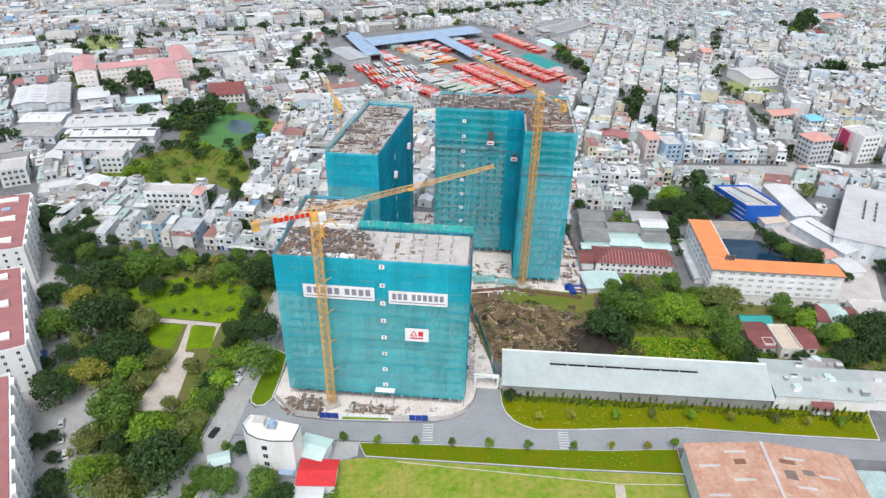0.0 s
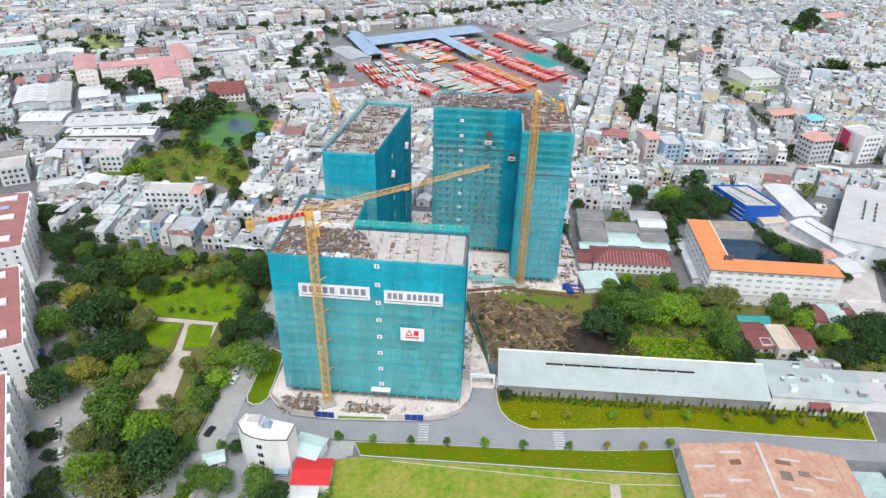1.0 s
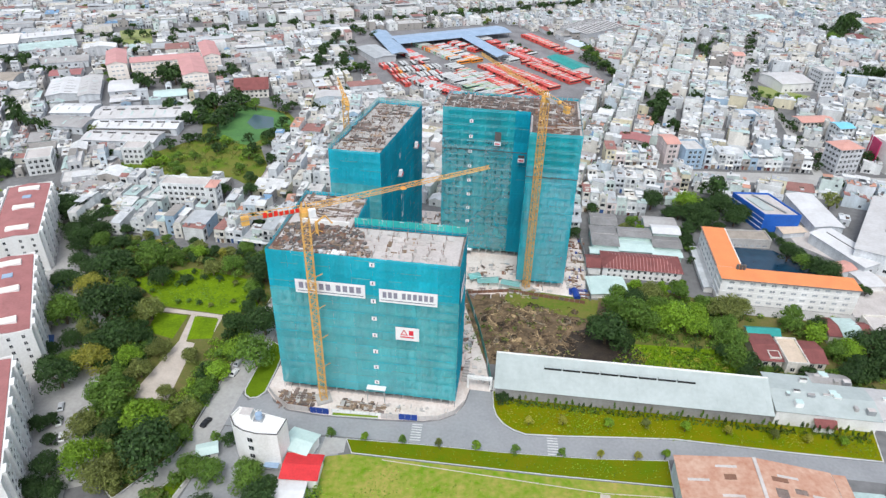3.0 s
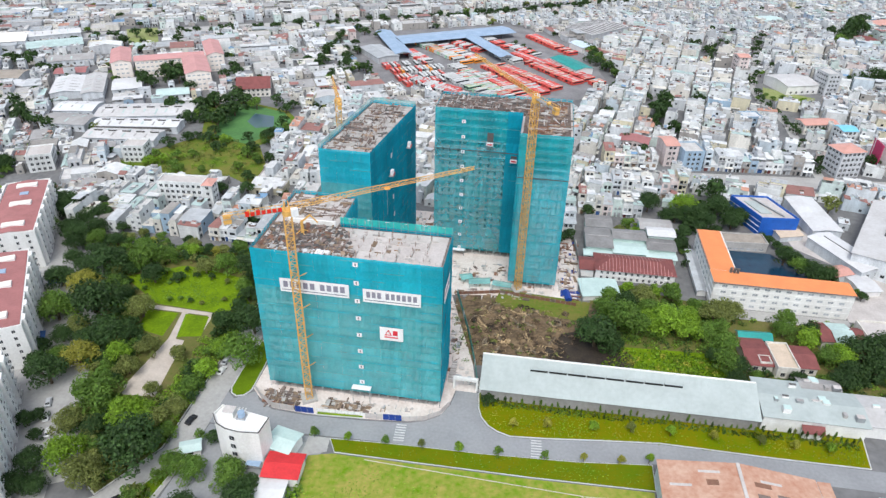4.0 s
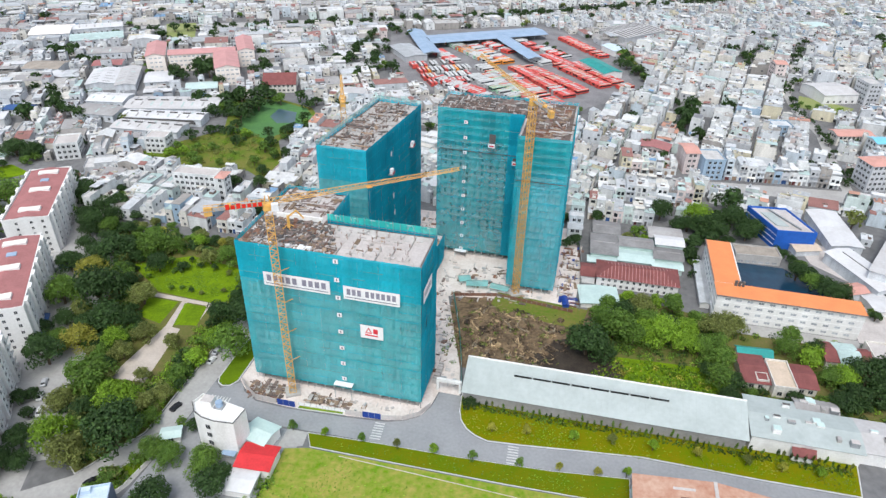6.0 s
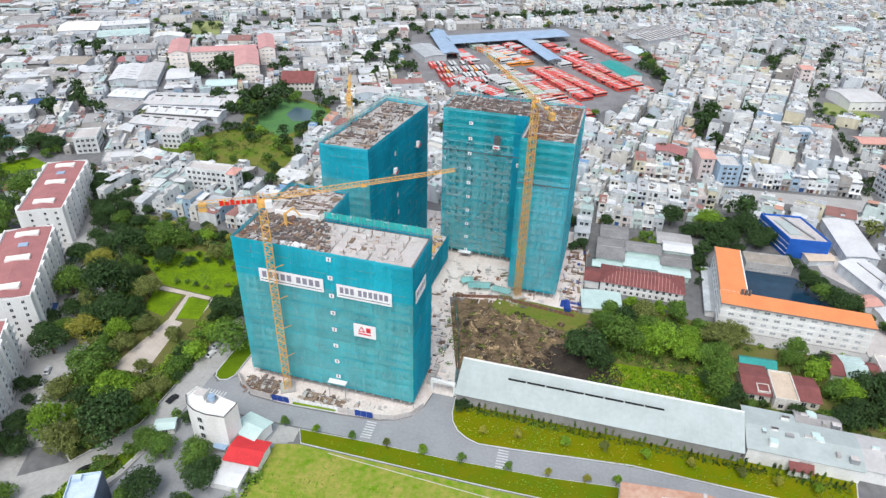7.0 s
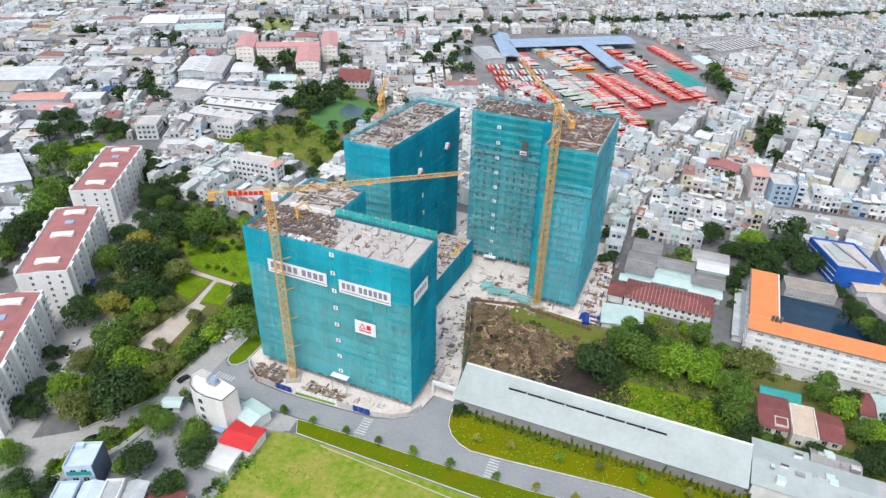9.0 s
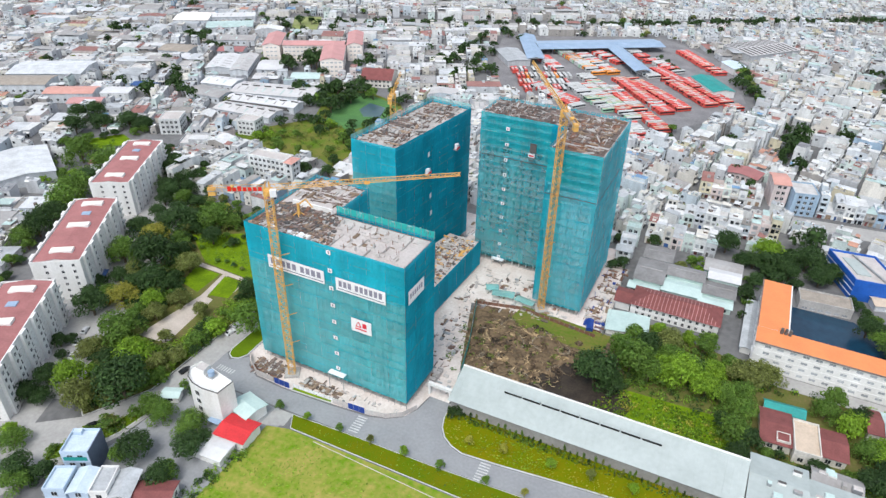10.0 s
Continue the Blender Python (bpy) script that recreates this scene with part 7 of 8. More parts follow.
SHRUB_PLOTS_c = [
    ([(-97.5, 150), (-96, 176), (-90, 196), (-86.6, 196), (-87, 160), (-87.4, 134), (-94, 136)], 210, (1, 2, 2, 3, 1), 1.0, 2.2),
    ([(-115, 147.5), (-98, 149.5), (-92, 136), (-104, 138)], 70, (3, 3, 1, 0), 1.0, 2.2),
    ([(-46, 100), (-38.5, 100), (-38.2, 128), (-40.5, 128)], 60, (1, 2, 0), 0.7, 1.6),
    ([(-8, 205), (40, 190), (58, 232), (0, 230)], 70, (3, 3, 1), 0.4, 1.1),
    ([(-6, 205), (4, 196), (12, 206), (10, 214), (-4, 222)], 26, (0, 3, 1), 0.4, 1.0),
]
for poly, count, kinds, r0, r1 in SHRUB_PLOTS_a + SHRUB_PLOTS_b + SHRUB_PLOTS_c:
    xs, ys = [p[0] for p in poly], [p[1] for p in poly]
    while count:
        x, y = sr.uniform(min(xs), max(xs)), sr.uniform(min(ys), max(ys))
        if not inside(x, y, poly):
            continue
        count -= 1
        if poly is PARK and (inside(x, y, [(-150, 214), (-128, 231), (-90, 224), (-88, 202), (-98, 180), (-97, 149), (-116, 149), (-114, 178), (-130, 184), (-131, 199)])):
            continue
        r = sr.uniform(r0, r1)
        shrubs.join(leaf_cloud(sr, [(x, y, r * 0.5, r), (x + sr.uniform(-r, r), y + sr.uniform(-r, r), r * 0.3, r * 0.7)], 11, 0.38, LEAVES[sr.choice(kinds)]))
tagged(part("shrubs", shrubs), "low green and olive shrubs and undergrowth", "shrubs", kind="stuff")
# saplings along the road
for x, y, kind in ((22.6, 159.0, 4), (33.8, 160.7, 4), (48.7, 162.2, 2), (60.8, 163.6, 3), (73.5, 164, 2), (87, 165, 4), (101.7, 165.2, 3), (112.3, 165.2, 4), (123.2, 166, 2)):
    plant(x, y, rng.uniform(1.7, 2.2), kind, rng, 0.15, 1.4, True)
for x, y, kind in ((-40, 143.5, 1), (-29, 144.0, 2), (-17, 144.6, 1), (-5.4, 145.0, 3), (6.5, 145.6, 2), (18.8, 146.0, 1), (33.3, 147.4, 1), (45.3, 148.6, 4), (56.7, 149.9, 4), (65.4, 151.2, 2)):
    plant(x, y, rng.uniform(1.5, 1.95), kind, rng, 0.15, 1.5, True)
for i in range(62):
    plant(11 + i * 2.0 + rng.uniform(-0.3, 0.3), 167.9 + i * 0.03 + rng.uniform(-0.4, 0.4), rng.uniform(0.4, 0.75), rng.choice((0, 1, 1, 3)), rng, 0.15, 4.8)
for x, y in ((12.8, 167), (13.6, 169.4)):
    plant(x, y, 2.9, 0, rng, 0.15)
FAR_CLUMPS_a = [
    (-262, 466, 8),
    (-258, 478, 7),
    (-240, 452, 6),
    (-205, 421, 9),
    (-214, 416, 8),
    (-196, 432, 9),
    (-206, 405, 7),
    (-188, 430, 8),
    (-212, 392, 6),
    (-200, 396, 6),
    (-272, 475, 8),
    (-274, 456, 7),
    (-226, 500, 7),
    (-359, 558, 8),
    (-345, 566, 5),
    (-330, 385, 8),
    (-344, 398, 7),
    (-318, 372, 7),
    (-322, 352, 7),
    (-360, 400, 6),
    (-370, 415, 7),
    (-348, 425, 5),
    (-376, 470, 6),
    (-340, 452, 5),
    (-186, 378, 5),
    (-192, 366, 5),
]
FAR_CLUMPS_b = [
    (-160, 372, 5),
    (-146, 398, 6),
    (-140, 380, 6),
    (-152, 432, 6),
    (-166, 436, 6),
    (-228, 486, 6),
    (-222, 494, 7),
    (-290, 470, 6),
    (-330, 540, 6),
    (-315, 575, 7),
    (-280, 590, 6),
    (-200, 560, 6),
    (-172, 575, 7),
    (-180, 545, 6),
    (60, 602, 6),
    (66, 592, 7),
    (73, 577, 6),
    (63, 615, 6),
    (80, 560, 6),
    (-8, 642, 4),
    (0, 632, 4),
    (6, 622, 4),
    (12, 612, 4),
    (-140, 640, 6),
    (-158, 650, 7),
    (-168, 665, 6),
]
FAR_CLUMPS_d = [
    (-492, 468, 8),
    (-484, 474, 7),
    (-500, 474, 7),
    (-411, 484, 9),
    (-402, 492, 8),
    (-420, 490, 8),
    (-396, 480, 7),
    (-374, 470, 7),
    (-366, 476, 6),
    (-362, 360, 7),
    (-324, 351, 8),
    (-330, 358, 7),
    (-317, 369, 7),
    (-301, 364, 7),
    (-292, 362, 6),
    (-276, 300, 7),
    (-319, 302, 9),
    (-329, 296, 8),
    (-308, 292, 7),
    (-277, 455, 8),
    (-231, 331, 5),
    (-202, 350, 6),
    (-274, 483, 9),
    (-268, 489, 8),
]
FAR_CLUMPS_c = [
    (-150, 560, 6),
    (-146, 580, 6),
    (-155, 605, 6),
    (110, 478, 6),
    (113, 490, 5),
    (107, 468, 5),
    (101, 455, 4),
    (135, 560, 4),
    (140, 580, 4),
    (146, 600, 4),
    (152, 625, 4),
    (158, 650, 4),
    (164, 680, 4),
    (186, 640, 4),
    (190, 660, 4),
    (195, 690, 4),
    (205, 640, 4),
    (215, 670, 5),
    (228, 700, 5),
    (238, 730, 5),
]
for x, y, r in FAR_CLUMPS_a + FAR_CLUMPS_b + FAR_CLUMPS_c + FAR_CLUMPS_d:
    plant(x, y, r, 0, rng)
# thick growth round the marsh
mr = random.Random(57)
for poly, count, kinds in (([(-222, 425), (-212, 388), (-200, 384), (-192, 398), (-188, 420), (-170, 434), (-190, 444), (-215, 432)], 34, (0, 0, 1)), ([(-226, 330), (-196, 317), (-150, 311), (-140, 330), (-160, 332), (-200, 336), (-214, 350)], 7, (0, 1, 2)),
                           ([(-150, 345), (-138, 330), (-132, 345), (-142, 365), (-140, 392), (-148, 392), (-156, 366)], 16, (0, 0, 1)), ([(-200, 372), (-150, 366), (-150, 360), (-200, 362)], 5, (0, 1, 2))):
    xs, ys = [p[0] for p in poly], [p[1] for p in poly]
    while count:
        x, y = mr.uniform(min(xs), max(xs)), mr.uniform(min(ys), max(ys))
        if inside(x, y, poly):
            count -= 1
            plant(x, y, mr.uniform(3.0, 5.5), mr.choice(kinds), mr)
# dry debris on the earth lot
brush = Geo()
br = random.Random(41)
LOT = [(0, 205), (8, 190), (34, 190), (44, 206), (40, 224), (6, 228)]
for i in range(260):
    x, y = br.uniform(-2, 46), br.uniform(189, 229)
    if inside(x, y, LOT):
        wet = x > 30 and y < 210
        r = br.uniform(0.5, 1.7)
        brush.join(leaf_cloud(br, [(x, y, 0.15, r)], 12, br.choice((0.25, 0.45, 0.7)), br.choice(("straw", "brush", "brush", "earth_dark", "earth_dark", "leaf_olive") if not wet else ("brush", "earth_dark", "earth_dark")), 0.4))
for i in range(150):
    x, y, a = br.uniform(2, 40), br.uniform(191, 227), br.uniform(0, 6.28)
    if inside(x, y, LOT):
        for k in range(3):
            x1, y1 = x + 1.1 * math.cos(a), y + 1.1 * math.sin(a)
            brush.bar((x, y, 0.5 + 0.2 * k % 0.4), (x1, y1, 0.4 + 0.1 * k), 0.09, br.choice(("straw", "brush")), 3)
            x, y, a = x1, y1, a + br.uniform(0.3, 0.9)
for i in range(46):
    x, y, a = br.uniform(0, 38), br.uniform(191, 227), br.uniform(0, 6.28)
    step, bend, mat = br.uniform(0.5, 0.9), br.uniform(0.12, 0.4) * br.choice((-1, 1)), br.choice(("straw", "brush", "brush_grey", "brush_grey"))
    for k in range(br.randrange(7, 16)):
        x1, y1 = x + step * math.cos(a), y + step * math.sin(a)
        if inside(x, y, LOT) and inside(x1, y1, LOT):
            brush.bar((x, y, br.uniform(0.05, 0.25)), (x1, y1, br.uniform(0.05, 0.25)), br.uniform(0.12, 0.3), mat, 5, br.uniform(0.12, 0.3))
            brush.join(leaf_cloud(br, [(x + br.uniform(-0.5, 0.5), y + br.uniform(-0.5, 0.5), 0.2, 0.7)], 16, 0.26, mat, 0.5))
            # dark sprays along one side of the arc imitate its shadow
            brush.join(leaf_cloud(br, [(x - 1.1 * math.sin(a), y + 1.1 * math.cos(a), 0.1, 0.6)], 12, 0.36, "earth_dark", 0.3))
        x, y, a = x1, y1, a + bend + br.uniform(-0.2, 0.2)
tagged(part("dry_brush", brush), "tangled heaps of dry brown and straw coloured brush with painted shade alongside", "brush", kind="stuff")
g = Geo()
lump = random.Random(42)
for i in range(60):
    x, y, r = lump.uniform(2, 36), lump.uniform(192, 226), lump.uniform(0.6, 2.2)
    n = 7
    ring = [(x + r * lump.uniform(0.8, 1.2) * math.cos(k * math.tau / n), y + r * lump.uniform(0.8, 1.2) * math.sin(k * math.tau / n), 0.02) for k in range(n)]
    mid = [((p[0] - x) * 0.5 + x, (p[1] - y) * 0.5 + y, r * lump.uniform(0.3, 0.5)) for p in ring]
    g.add(ring + mid, [(k, (k + 1) % n, n + (k + 1) % n, n + k) for k in range(n)] + [tuple(range(n, 2 * n))], "earth")
tagged(part("soil_heaps", g), "low heaps of brown soil", "soil", kind="stuff")

# ---- the city of narrow houses ----


def house(rng, w, d, n, wall, far=False, dull=False):
    """Pieces of one narrow town house: x 0..w, y 0..d, front at y = 0; it steps up and down from front to back."""
    out = []
    body, top = Geo(), Geo()
    cuts = [0.0, d] if d < 9 or w > 8 or rng.random() < 0.3 else rng.choice(([0.0, d * 0.4, d], [0.0, d * 0.3, d * 0.7, d], [0.0, d * 0.65, d], [0.0, d * 0.22, d * 0.5, d * 0.8, d], [0.0, d * 0.35, d * 0.55, d]))
    levels = [max(1, n + rng.choice((-1, 0, 0, 0, 0))) for _ in cuts[1:]]
    if rng.random() < 0.2:
        levels[0] = max(1, levels[0] - 1)
    before = 0
    main = rng.choice(OLD_ROOFS if w > 8 or (dull and rng.random() < 0.6) else ROOFS)
    for k, lev in enumerate(levels):
        y0, y1 = cuts[k], cuts[k + 1]
        if not far:
            body, top = Geo(), Geo()
            out += [("wall", body), ("roof", top)]
        h = lev * 3.1 + rng.uniform(0.1, 0.9)
        r = rng.random()
        roof = main if rng.random() < 0.65 else rng.choice(ROOFS)
        if r < 0.42:
            body.box(0, y0, 0, w, y1, h, wall, "terrace")
            rail = top if far else Geo()
            rail.box(0, y0, h, w, y0 + 0.12, h + 0.85, wall).box(0, y0 + 0.12, h, 0.12, y1, h + 0.85, wall).box(w - 0.12, y0 + 0.12, h, w, y1, h + 0.85, wall)
            if not far:
                out.append(("parapet", rail))
            if y1 - y0 > 3.5 and rng.random() < 0.55:
                a = y0 + rng.uniform(0.3, 0.5) * (y1 - y0)
                hut = top if far else Geo()
                hut.box(0.15, a, h, w * rng.uniform(0.45, 0.95), y1 - 0.1, h + 2.3, wall, rng.choice((roof, "terrace", roof)))
                if not far:
                    out.append(("roof_hut", hut))
            if rng.random() < 0.4:
                a, z = y0 + (y1 - y0) * rng.uniform(0.35, 0.6), h + 2.2
                c = Geo().add([(0.1, y0 + 0.2, z), (w - 0.1, y0 + 0.2, z), (w - 0.1, a, z + 0.35), (0.1, a, z + 0.35)], [(0, 1, 2, 3)], roof)
                for x in (0.2, w - 0.2):
                    c.bar((x, y0 + 0.3, h), (x, y0 + 0.3, z), 0.05, "steel", 3)
                out.append(("canopy", c))
            if rng.random() < 0.3:
                out.append(("pot_plant", leaf_cloud(rng, [(rng.uniform(0.5, w - 0.5), y0 + 0.6, h + 0.9, 0.7)], 14, 0.4, rng.choice(LEAVES[:3]))))
        elif r < 0.85:
            body.box(0, y0, 0, w, y1, h, wall)
            rise, o = rng.uniform(0.25, 0.9), 0.18
            z0, z1 = (h, h + rise) if rng.random() < 0.6 else (h + rise, h)
            vs = [(-o, y0 - o, z0), (w + o, y0 - o, z0), (w + o, y1 + o, z1), (-o, y1 + o, z1)]
            top.slab(vs + [(x, y, z + 0.1) for x, y, z in vs], roof)
            body.add([(0, y0, h), (w, y0, h), (w, y1, h), (0, y1, h), (0, y0, z0), (w, y0, z0), (w, y1, z1), (0, y1, z1)], [(0, 1, 5, 4), (1, 2, 6, 5), (2, 3, 7, 6), (3, 0, 4, 7)], wall)
        else:
            body.box(0, y0, 0, w, y1, h, wall)
            top.gable(0, y0, w, y1, h, h + min(w, 9) * rng.uniform(0.12, 0.24), roof, wall, 0.15, "y")
        for _ in range(2 if (y1 - y0) * w > 18 else 1):
            if rng.random() < 0.5:
                a, b, z = rng.uniform(0.2, w * 0.6), rng.uniform(y0 + 0.2, y0 + (y1 - y0) * 0.6), h + rng.uniform(0.95, 1.7)
                e, f = min(w - 0.15, a + rng.uniform(0.9, 2.6)), min(y1 - 0.15, b + rng.uniform(0.9, 3.0))
                hut = top if far else Geo()
                hut.box(a, b, h - 0.1, e, f, z, rng.choice((wall, "steel", "formwork", wall)), rng.choice((roof, rng.choice(ROOFS), "terrace", "concrete_dark", roof)))
                if not far:
                    out.append(("roof_box", hut))
        if rng.random() < 0.35:
            x, y, z = w * rng.uniform(0.3, 0.7), y0 + (y1 - y0) * 0.75, h + 0.5
            t = Geo().bar((x - 0.7, y, z + 0.8), (x + 0.7, y, z + 0.8), 0.55, "tank_steel", 6).box(x - 0.6, y - 0.4, z - 0.6, x + 0.6, y + 0.4, z + 0.3, "steel")
            out.append(("water_tank", t))
        for s in range(before, lev):
            z = s * 3.1
            if k == 0 and s and rng.random() < 0.5:
                out.append(("balcony", Geo().box(0.15, -0.9, z, w - 0.15, 0, z + 0.15, wall).box(0.15, -0.9, z + 0.15, w - 0.15, -0.82, z + 0.95, rng.choice((wall, "steel", wall)))))
            for x in ((w * 0.3, w * 0.72) if w > 4.3 else (w * 0.5,)):
                hw = 0.85 if w > 4.3 else 1.3
                lo = z + (0.05 if s == 0 else rng.choice((0.25, 0.9)))
                if far:
                    hw *= rng.uniform(0.55, 0.95)
                    out.append(("window", Geo().plate(x - hw, x + hw, lo, z + rng.choice((1.9, 2.2)), y0 - 0.03, rng.choice(("glass_dark", "glass_mid", "glass_mid", "glass_pale")))))
                else:
                    hw *= rng.uniform(0.6, 1.05)
                    out.append(("window" if s else "door", Geo().box(x - hw, y0 - 0.05, lo, x + hw, y0 + 0.05, z + rng.choice((2.1, 2.4)), rng.choice(("glass_dark", "glass_dark", "glass_pale", "steel")) if s else rng.choice(("steel", "glass_dark", "concrete_dark", "roof_navy", "tile_red", "timber")))))
        before = lev
    for s in range(levels[-1]):
        x = w * rng.uniform(0.3, 0.7)
        if far:
            out.append(("window", Geo().plate(x - 0.6, x + 0.6, s * 3.1 + 0.9, s * 3.1 + 2.1, d + 0.03, "glass_mid", True)))
        else:
            out.append(("window", Geo().box(x - 0.6, d - 0.05, s * 3.1 + 0.9, x + 0.6, d + 0.05, s * 3.1 + 2.2, "glass_dark")))
    for s in list(range(max(levels))) * 2:
        k = rng.randrange(len(levels))
        y = cuts[k] + (cuts[k + 1] - cuts[k]) * rng.choice((0.25, 0.5, 0.75))
        if s < levels[k] and rng.random() < 0.6:
            x = rng.choice((-0.04, w - 0.04))
            if far:
                e = x + (0.08 if x > 0 else 0.0)
                q = [(e, y - 0.7, s * 3.1 + 0.8), (e, y + 0.7, s * 3.1 + 0.8), (e, y + 0.7, s * 3.1 + 2.2), (e, y - 0.7, s * 3.1 + 2.2)]
                out.append(("window", Geo().add(q, [(0, 1, 2, 3) if x > 0 else (3, 2, 1, 0)], rng.choice(("glass_dark", "glass_mid")))))
                continue
            out.append(("window", Geo().box(x, y - 0.7, s * 3.1 + 0.8, x + 0.08, y + 0.7, s * 3.1 + 2.2, "glass_dark")))
    if rng.random() < 0.45:
        z, c = rng.uniform(2.5, 2.9), rng.choice(ROOFS)
        vs = [(0.1, -rng.uniform(1.0, 2.2), z), (w - 0.1, -1.6, z), (w - 0.1, 0, z + 0.45), (0.1, 0, z + 0.45)]
        out.append(("awning", Geo().slab(vs + [(x, y, q + 0.06) for x, y, q in vs], c)))
    for s in range(1, levels[0]):
        if rng.random() < 0.4:
            x = rng.uniform(0.3, w - 1.2)
            out.append(("cooling_unit", Geo().box(x, -0.42, s * 3.1 + 2.3, x + 0.85, 0.0, s * 3.1 + 2.95, "slab_pale")))
    return [q for q in ([("wall", body), ("roof", top)] if far else []) + out if q[1].f]


VIEWED = [(-60, 70), (-110, 70), (-790, 470), (-650, 830), (-330, 1000), (-60, 1080), (250, 1190), (600, 1080), (260, 120), (140, 110)]
OPEN = [
    [(-130, 40), (-240, 230), (-236, 262), (-214, 262), (-200, 246), (-182, 245), (-64, 246), (-64, 305), (42, 305), (42, 310), (150, 312), (156, 290), (185, 250), (185, 40)],
    [(-262, 228), (-232, 235), (-236, 285), (-258, 300), (-280, 280)],
    TERMINAL,
    ROAD_FAR,
    [(-221, 325), (-196, 316), (-158, 310), (-148, 318), (-130, 307), (-136, 340), (-149, 365), (-140, 387), (-134, 402), (-154, 428), (-191, 441), (-215, 426), (-193, 372), (-210, 345)],
]
OPEN += [
    [(58, 363), (110, 364), (186, 369), (214, 370), (332, 384), (332, 395), (210, 387), (186, 386), (110, 378), (58, 376)],
    [(x - 3.4, y) for x, y in ALLEY] + [(x + 3.4, y) for x, y in ALLEY[::-1]],
    [(130, 572), (163, 704), (168, 703), (135, 571)],
    [(156, 600), (190, 708), (195, 707), (161, 599)],
    [(96, 430), (111, 516), (116, 515), (101, 429)],
    [(-300, 480), (-268, 440), (-248, 470), (-262, 500)],
    [(190, 560), (200, 565), (238, 540), (222, 510), (188, 528)],
    [(-305, 262), (-282, 294), (-258, 284), (-280, 252)],
]
OPEN += [
    [(-358, 562), (-394, 616), (-365, 630), (-333, 574)],
]


def free(x, y):
    if not inside(x, y, VIEWED) or any(inside(x, y, p) for p in OPEN):
        return False
    for fx, fy, c, s, a, b in FEET:
        dx, dy = x - fx, y - fy
        if abs(dx) + abs(dy) < 2 * (a + b) and abs(dx * c + dy * s) < a and abs(dy * c - dx * s) < b:
            return False
    return True


def district(x, y):
    """The way the rows of houses run, by part of the city."""
    if x > 40 + (y - 400) * 0.15 and y < 720:
        return 0
    if x > -60 and y < 430:
        return 0
    if y > 250 and x > -225 and y < 440:
        return 1
    if y >= 720 and x > -60:
        return 3
    return 2


TURNS = (77.0, 3.0, 28.0, 15.0)
rng = random.Random(5)
far_houses, near_list = Geo(), []
fronts = []
for (x0, y0), (x1, y1), low, high in (((62, 377.6), (185, 387.2), 2, 4), ((46, 313), (78, 314), 2, 3), ((50, 338), (104, 340), 2, 4), ((-128, 252), (-66, 251), 1, 3), ((-130, 272), (-68, 274), 2, 3)):
    d = (Vector((x1, y1)) - Vector((x0, y0))).normalized()
    p, turn, deep = Vector((x0, y0)), math.degrees(math.atan2(y1 - y0, x1 - x0)), 13.0
    while p.x < x1 - 4:
        w = rng.choice((3.8, 4.2, 4.5, 5.0, 6.0))
        m = pose(p.x, p.y + rng.uniform(-0.5, 0.5), 0, 0, 0, turn)
        if all(free(*(m @ Vector((a, b, 0))).xy) or b < 1 or y0 < 320 for a in (0, w) for b in (0, deep)) and not any(inside(p.x + w / 2, p.y + 5, q) for q in fronts):
            near_list.append((0.0, len(near_list), m, w, deep * rng.uniform(0.8, 1), rng.randint(low, high), rng.choice(WALLS + ["house_wall_e", "house_wall_f", "house_wall_g", "house_wall_j", "house_wall_i"] * 2)))
        p += d * (w + 0.03)
    OPEN.append([(x0 - 1, y0 - 1), (x1 + 1, y1 - 1), (x1 + 1, y1 + deep + 1), (x0 - 1, y0 + deep + 1)])
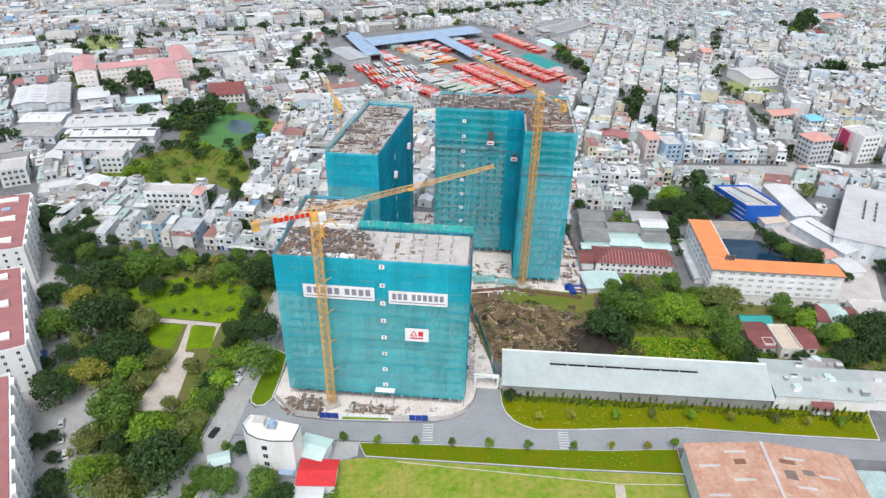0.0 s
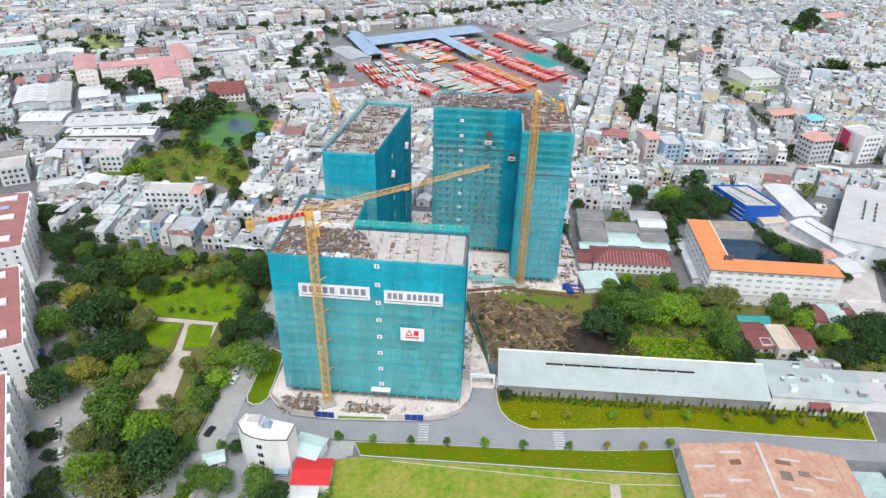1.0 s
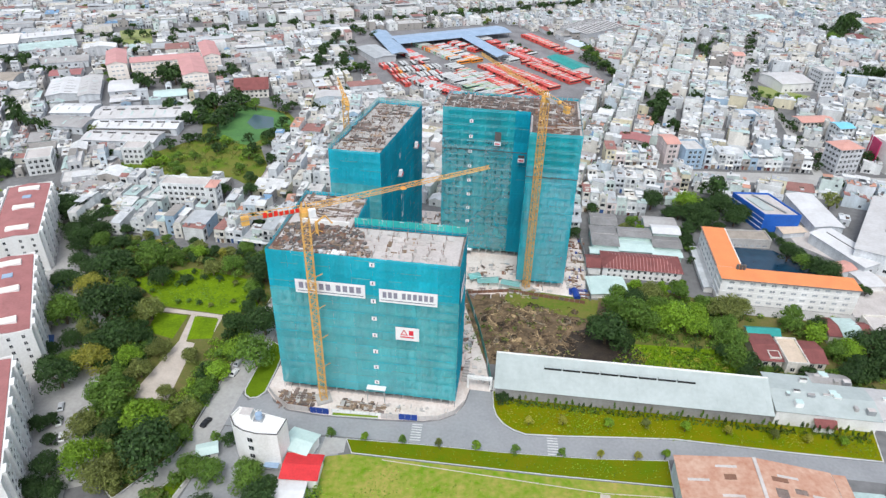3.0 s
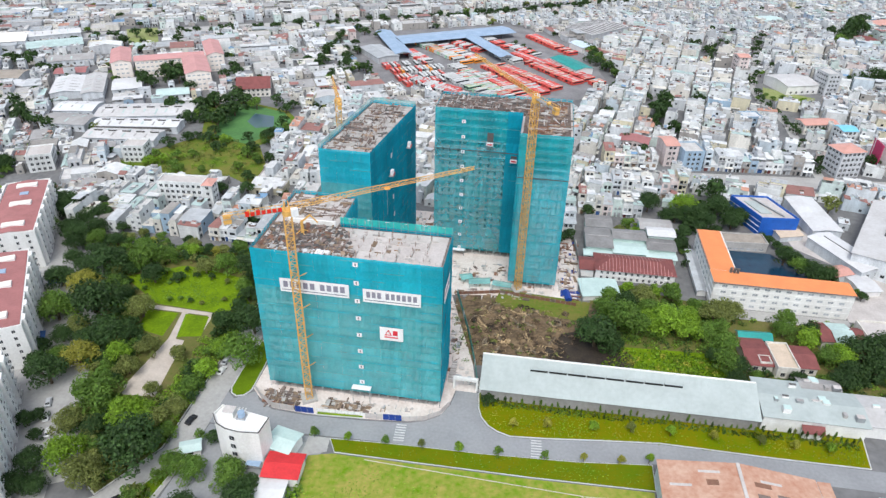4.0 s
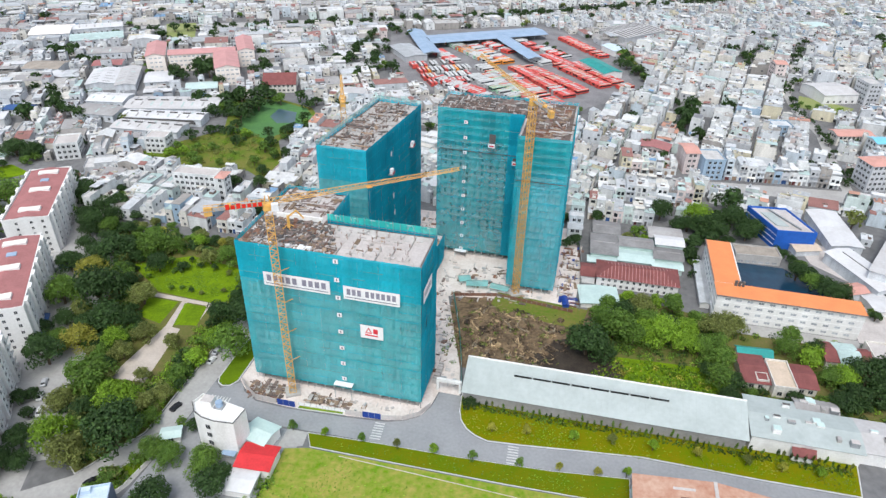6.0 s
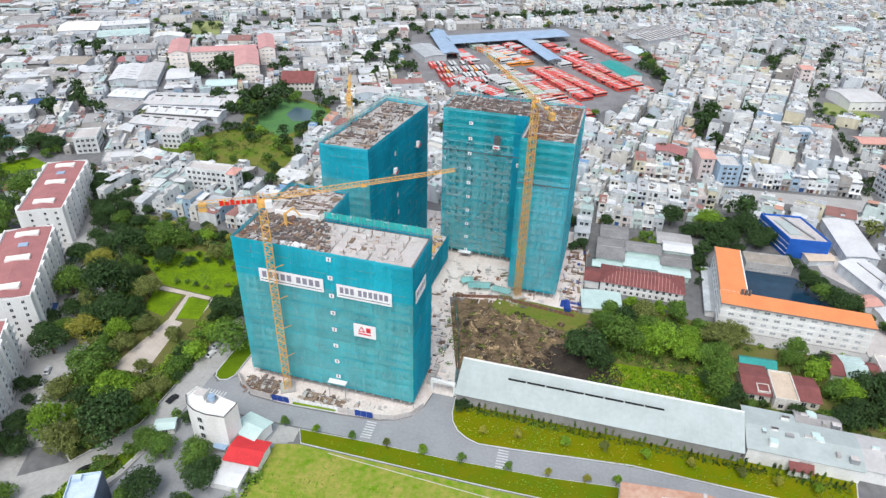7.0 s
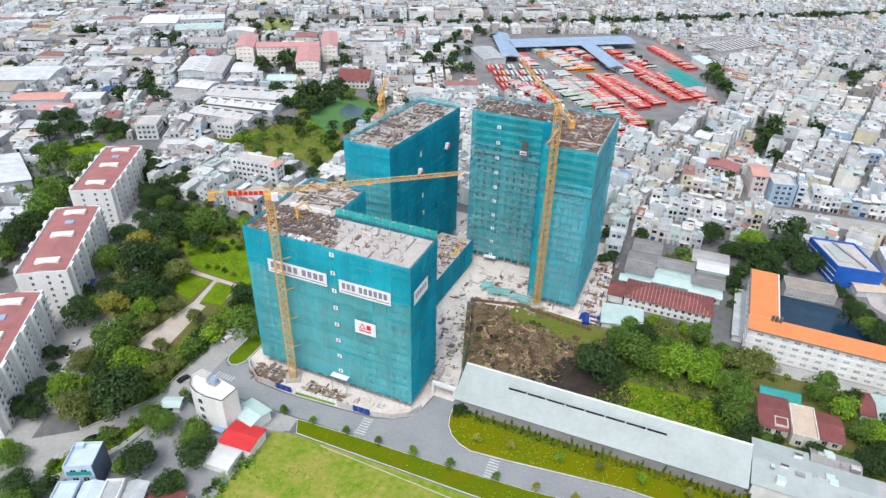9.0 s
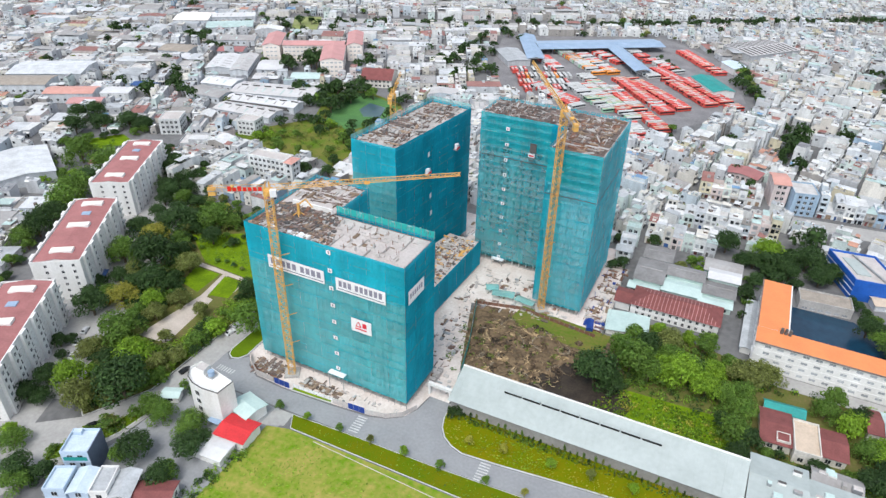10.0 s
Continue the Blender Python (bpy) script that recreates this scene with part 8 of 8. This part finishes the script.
for which, turn in enumerate(TURNS):
    ca, sa = math.cos(radians(turn)), math.sin(radians(turn))
    cx, cy = 0, 500
    v = -900.0
    row = 0
    while v < 900:
        depth = rng.uniform(12, 21) if which == 2 else rng.uniform(11, 16)
        u = -900.0 + rng.uniform(0, 20)
        run, base = rng.uniform(45, 80), rng.choice((1, 2, 2)) if which else rng.choice((2, 3, 3))
        while u < 900:
            w = rng.choice((3.5, 3.8, 4.0, 4.2, 4.5, 5.0, 5.5, 7.0) if rng.random() < (0.62 if which == 2 else 0.93) else (9.0, 12.0, 15.0, 20.0, 26.0) if which == 2 else (9.0, 12.0, 15.0))
            mx, my = u + w / 2, v + depth / 2
            x, y = cx + ca * mx - sa * my, cy + sa * mx + ca * my
            if district(x, y) == which and free(x, y) and all(free(cx + ca * (u + a) - sa * (v + b), cy + sa * (u + a) + ca * (v + b)) for a in (0, w) for b in (0, depth)) and rng.random() < 0.95:
                dist = math.hypot(x - 30, y)
                n = max(1, base + rng.choice((-1, 0, 0, 0, 0, 1)))
                dd = depth * rng.uniform(0.8, 1.0)
                if row % 2 == 0:
                    m = pose(rng.uniform(-0.8, 0.8), rng.uniform(-0.8, 0.8), 0) @ pose(cx + ca * u - sa * v, cy + sa * u + ca * v, 0, 0, 0, turn)
                else:
                    m = pose(rng.uniform(-0.8, 0.8), rng.uniform(-0.8, 0.8), 0) @ pose(cx + ca * (u + w) - sa * (v + depth), cy + sa * (u + w) + ca * (v + depth), 0, 0, 0, turn + 180)
                near_list.append((dist, len(near_list), m, w, dd, n if w < 8 else rng.choice((1, 1, 2)), rng.choice(WALLS)))
            u += w + (0.02 if rng.random() < 0.93 else rng.uniform(0.8, 2.5))
            run -= w
            if run < 0:
                u += rng.choice((1.5, 2.0, 3.0, 6.0))
                run, base = rng.uniform(45, 80), rng.choice((1, 1, 2, 2)) if which else rng.choice((2, 3, 3))
        v += depth + ((0.3) if row % 2 == 0 else rng.choice((2.0, 2.4, 3.0, 5.5)))
        row += 1
# low infill on whatever ground is still bare
GRID = np.zeros((1500, 1200), bool)


def mark(m, w, d, test=False):
    """Marks the ground that a plan covers; with test, says whether it is free instead."""
    for a in np.arange(0.3, w, 1.0):
        for b in np.arange(0.3, d, 1.0):
            p = m @ Vector((a, b, 0))
            i, j = int(p.x + 800), int(p.y)
            if test and (not 0 <= i < 1500 or not 0 <= j < 1200 or GRID[i, j]):
                return False
            if not test and 0 <= i < 1500 and 0 <= j < 1200:
                GRID[i, j] = True
    return True


for q in near_list:
    mark(q[2], q[3], q[4])
for k in range(32000):
    x, y = (rng.uniform(-780, 600), rng.uniform(80, 1180)) if k < 26000 else (rng.uniform(-70, 62), rng.uniform(302, 372))
    if GRID[int(x + 800), int(y)] or not free(x, y):
        continue
    which = district(x, y)
    w, d = rng.uniform(3.2, 8), rng.uniform(4.5, 10)
    m = pose(x, y, 0, 0, 0, TURNS[which] + rng.choice((0, 90, 180)) + rng.uniform(-6, 6))
    if all(free(*(m @ Vector((a, b, 0))).xy) for a in (0, w) for b in (0, d)) and mark(m, w, d, True):
        mark(m, w, d)
        near_list.append((math.hypot(x - 30, y), len(near_list), m, w, d, rng.choice((1, 1, 1, 2, 2, 3)), rng.choice(WALLS)))
# yards with a few trees among the houses
yards = []
while len(yards) < 120:
    x, y = rng.uniform(-620, 520), rng.uniform(345, 900)
    if (y > 560 or x < -60) and free(x, y) and all(abs(x - a) + abs(y - b) > 26 for a, b in yards):
        yards.append((x, y))


def in_yard(q):
    c = q[2] @ Vector((q[3] / 2, q[4] / 2, 0))
    return q[3] < 9 and any(abs(c.x - a) + abs(c.y - b) < 7.5 for a, b in yards)


def under_crown(q):
    c = q[2] @ Vector((q[3] / 2, q[4] / 2, 0))
    reach = min(q[3], 9) * 0.25
    return q[3] < 13 and any(abs(c.x - x) < r * 0.75 + reach and abs(c.y - y) < r * 0.75 + reach for x, y, r in crowns)


crowns = list(TREE_SPOTS)
near_list = [q for q in near_list if q[0] == 0.0 or not (in_yard(q) or under_crown(q))]
for x, y in yards:
    for _ in range(rng.choice((1, 2, 2, 3))):
        plant(x + rng.uniform(-3.5, 3.5), y + rng.uniform(-3.5, 3.5), rng.uniform(2.6, 5.0), rng.choice((0, 0, 1, 3)), rng)
near_list.sort(key=lambda q: (q[0], q[1]))
NEAR, SINGLE = 58, 230   # detailed houses, then plain single ones; the rest are one mass
STOREYS = ("one storey", "two storeys", "three storeys", "four storeys", "five storeys")
LOOKS = {"a": "white", "b": "pale grey", "c": "cream", "d": "grey", "e": "pale blue", "f": "pale green", "g": "pink", "h": "dark grey", "i": "yellow", "j": "blue"}
for i, (dist, _, m, w, d, n, wall) in enumerate(near_list):
    hr = random.Random(i * 7 + 3)
    c = m @ Vector((w / 2, d / 2, 0))
    dull = district(c.x, c.y) == 2
    if dull and hr.random() < 0.45:
        wall = hr.choice(("house_wall_d", "house_wall_d", "house_wall_c", "house_wall_h"))
    pieces = house(hr, w, d, n, wall, i >= NEAR, dull)
    if i < NEAR:
        t = thing("town_house", LOOKS[wall[-1]] + " narrow town house of " + STOREYS[n - 1] + " in a row", "house", m, "narrow town houses")
        for name, g in pieces:
            part(name, g, t)
    else:
        single = Geo()
        for name, g in pieces:
            keep = [k for k, q in enumerate(g.f) if len(q) != 4 or not (g.v[q[0]][2] == g.v[q[1]][2] == g.v[q[2]][2] and (g.v[q[1]][0] - g.v[q[0]][0]) * (g.v[q[2]][1] - g.v[q[1]][1]) - (g.v[q[1]][1] - g.v[q[0]][1]) * (g.v[q[2]][0] - g.v[q[1]][0]) < 0)]
            g.f, g.m = [g.f[k] for k in keep], [g.m[k] for k in keep]
            (far_houses if i >= SINGLE else single).join(g, m if i >= SINGLE else pose(0, 0, 0))
        if i < SINGLE:
            ob = part("town_house", single)
            ob.matrix_basis = m
            tagged(ob, LOOKS[wall[-1]] + " narrow town house of " + STOREYS[n - 1] + " in a dense row", "house", "narrow town houses")
tagged(part("town_houses", far_houses), "dense rows of narrow pale town houses with sheet roofs", "houses", kind="stuff")
# street trees in the city
n = 0
while n < 260:
    x, y = rng.uniform(-700, 560), rng.uniform(200, 1080)
    if free(x, y) and not GRID[int(x + 800), int(y)]:
        plant(x, y, rng.uniform(2.2, 5.5), rng.choice((0, 0, 0, 0, 1)), rng, 0.0)
        n += 1
tagged(part("far_trees", far_trees), "dark green street trees among the far houses", "trees", kind="stuff")
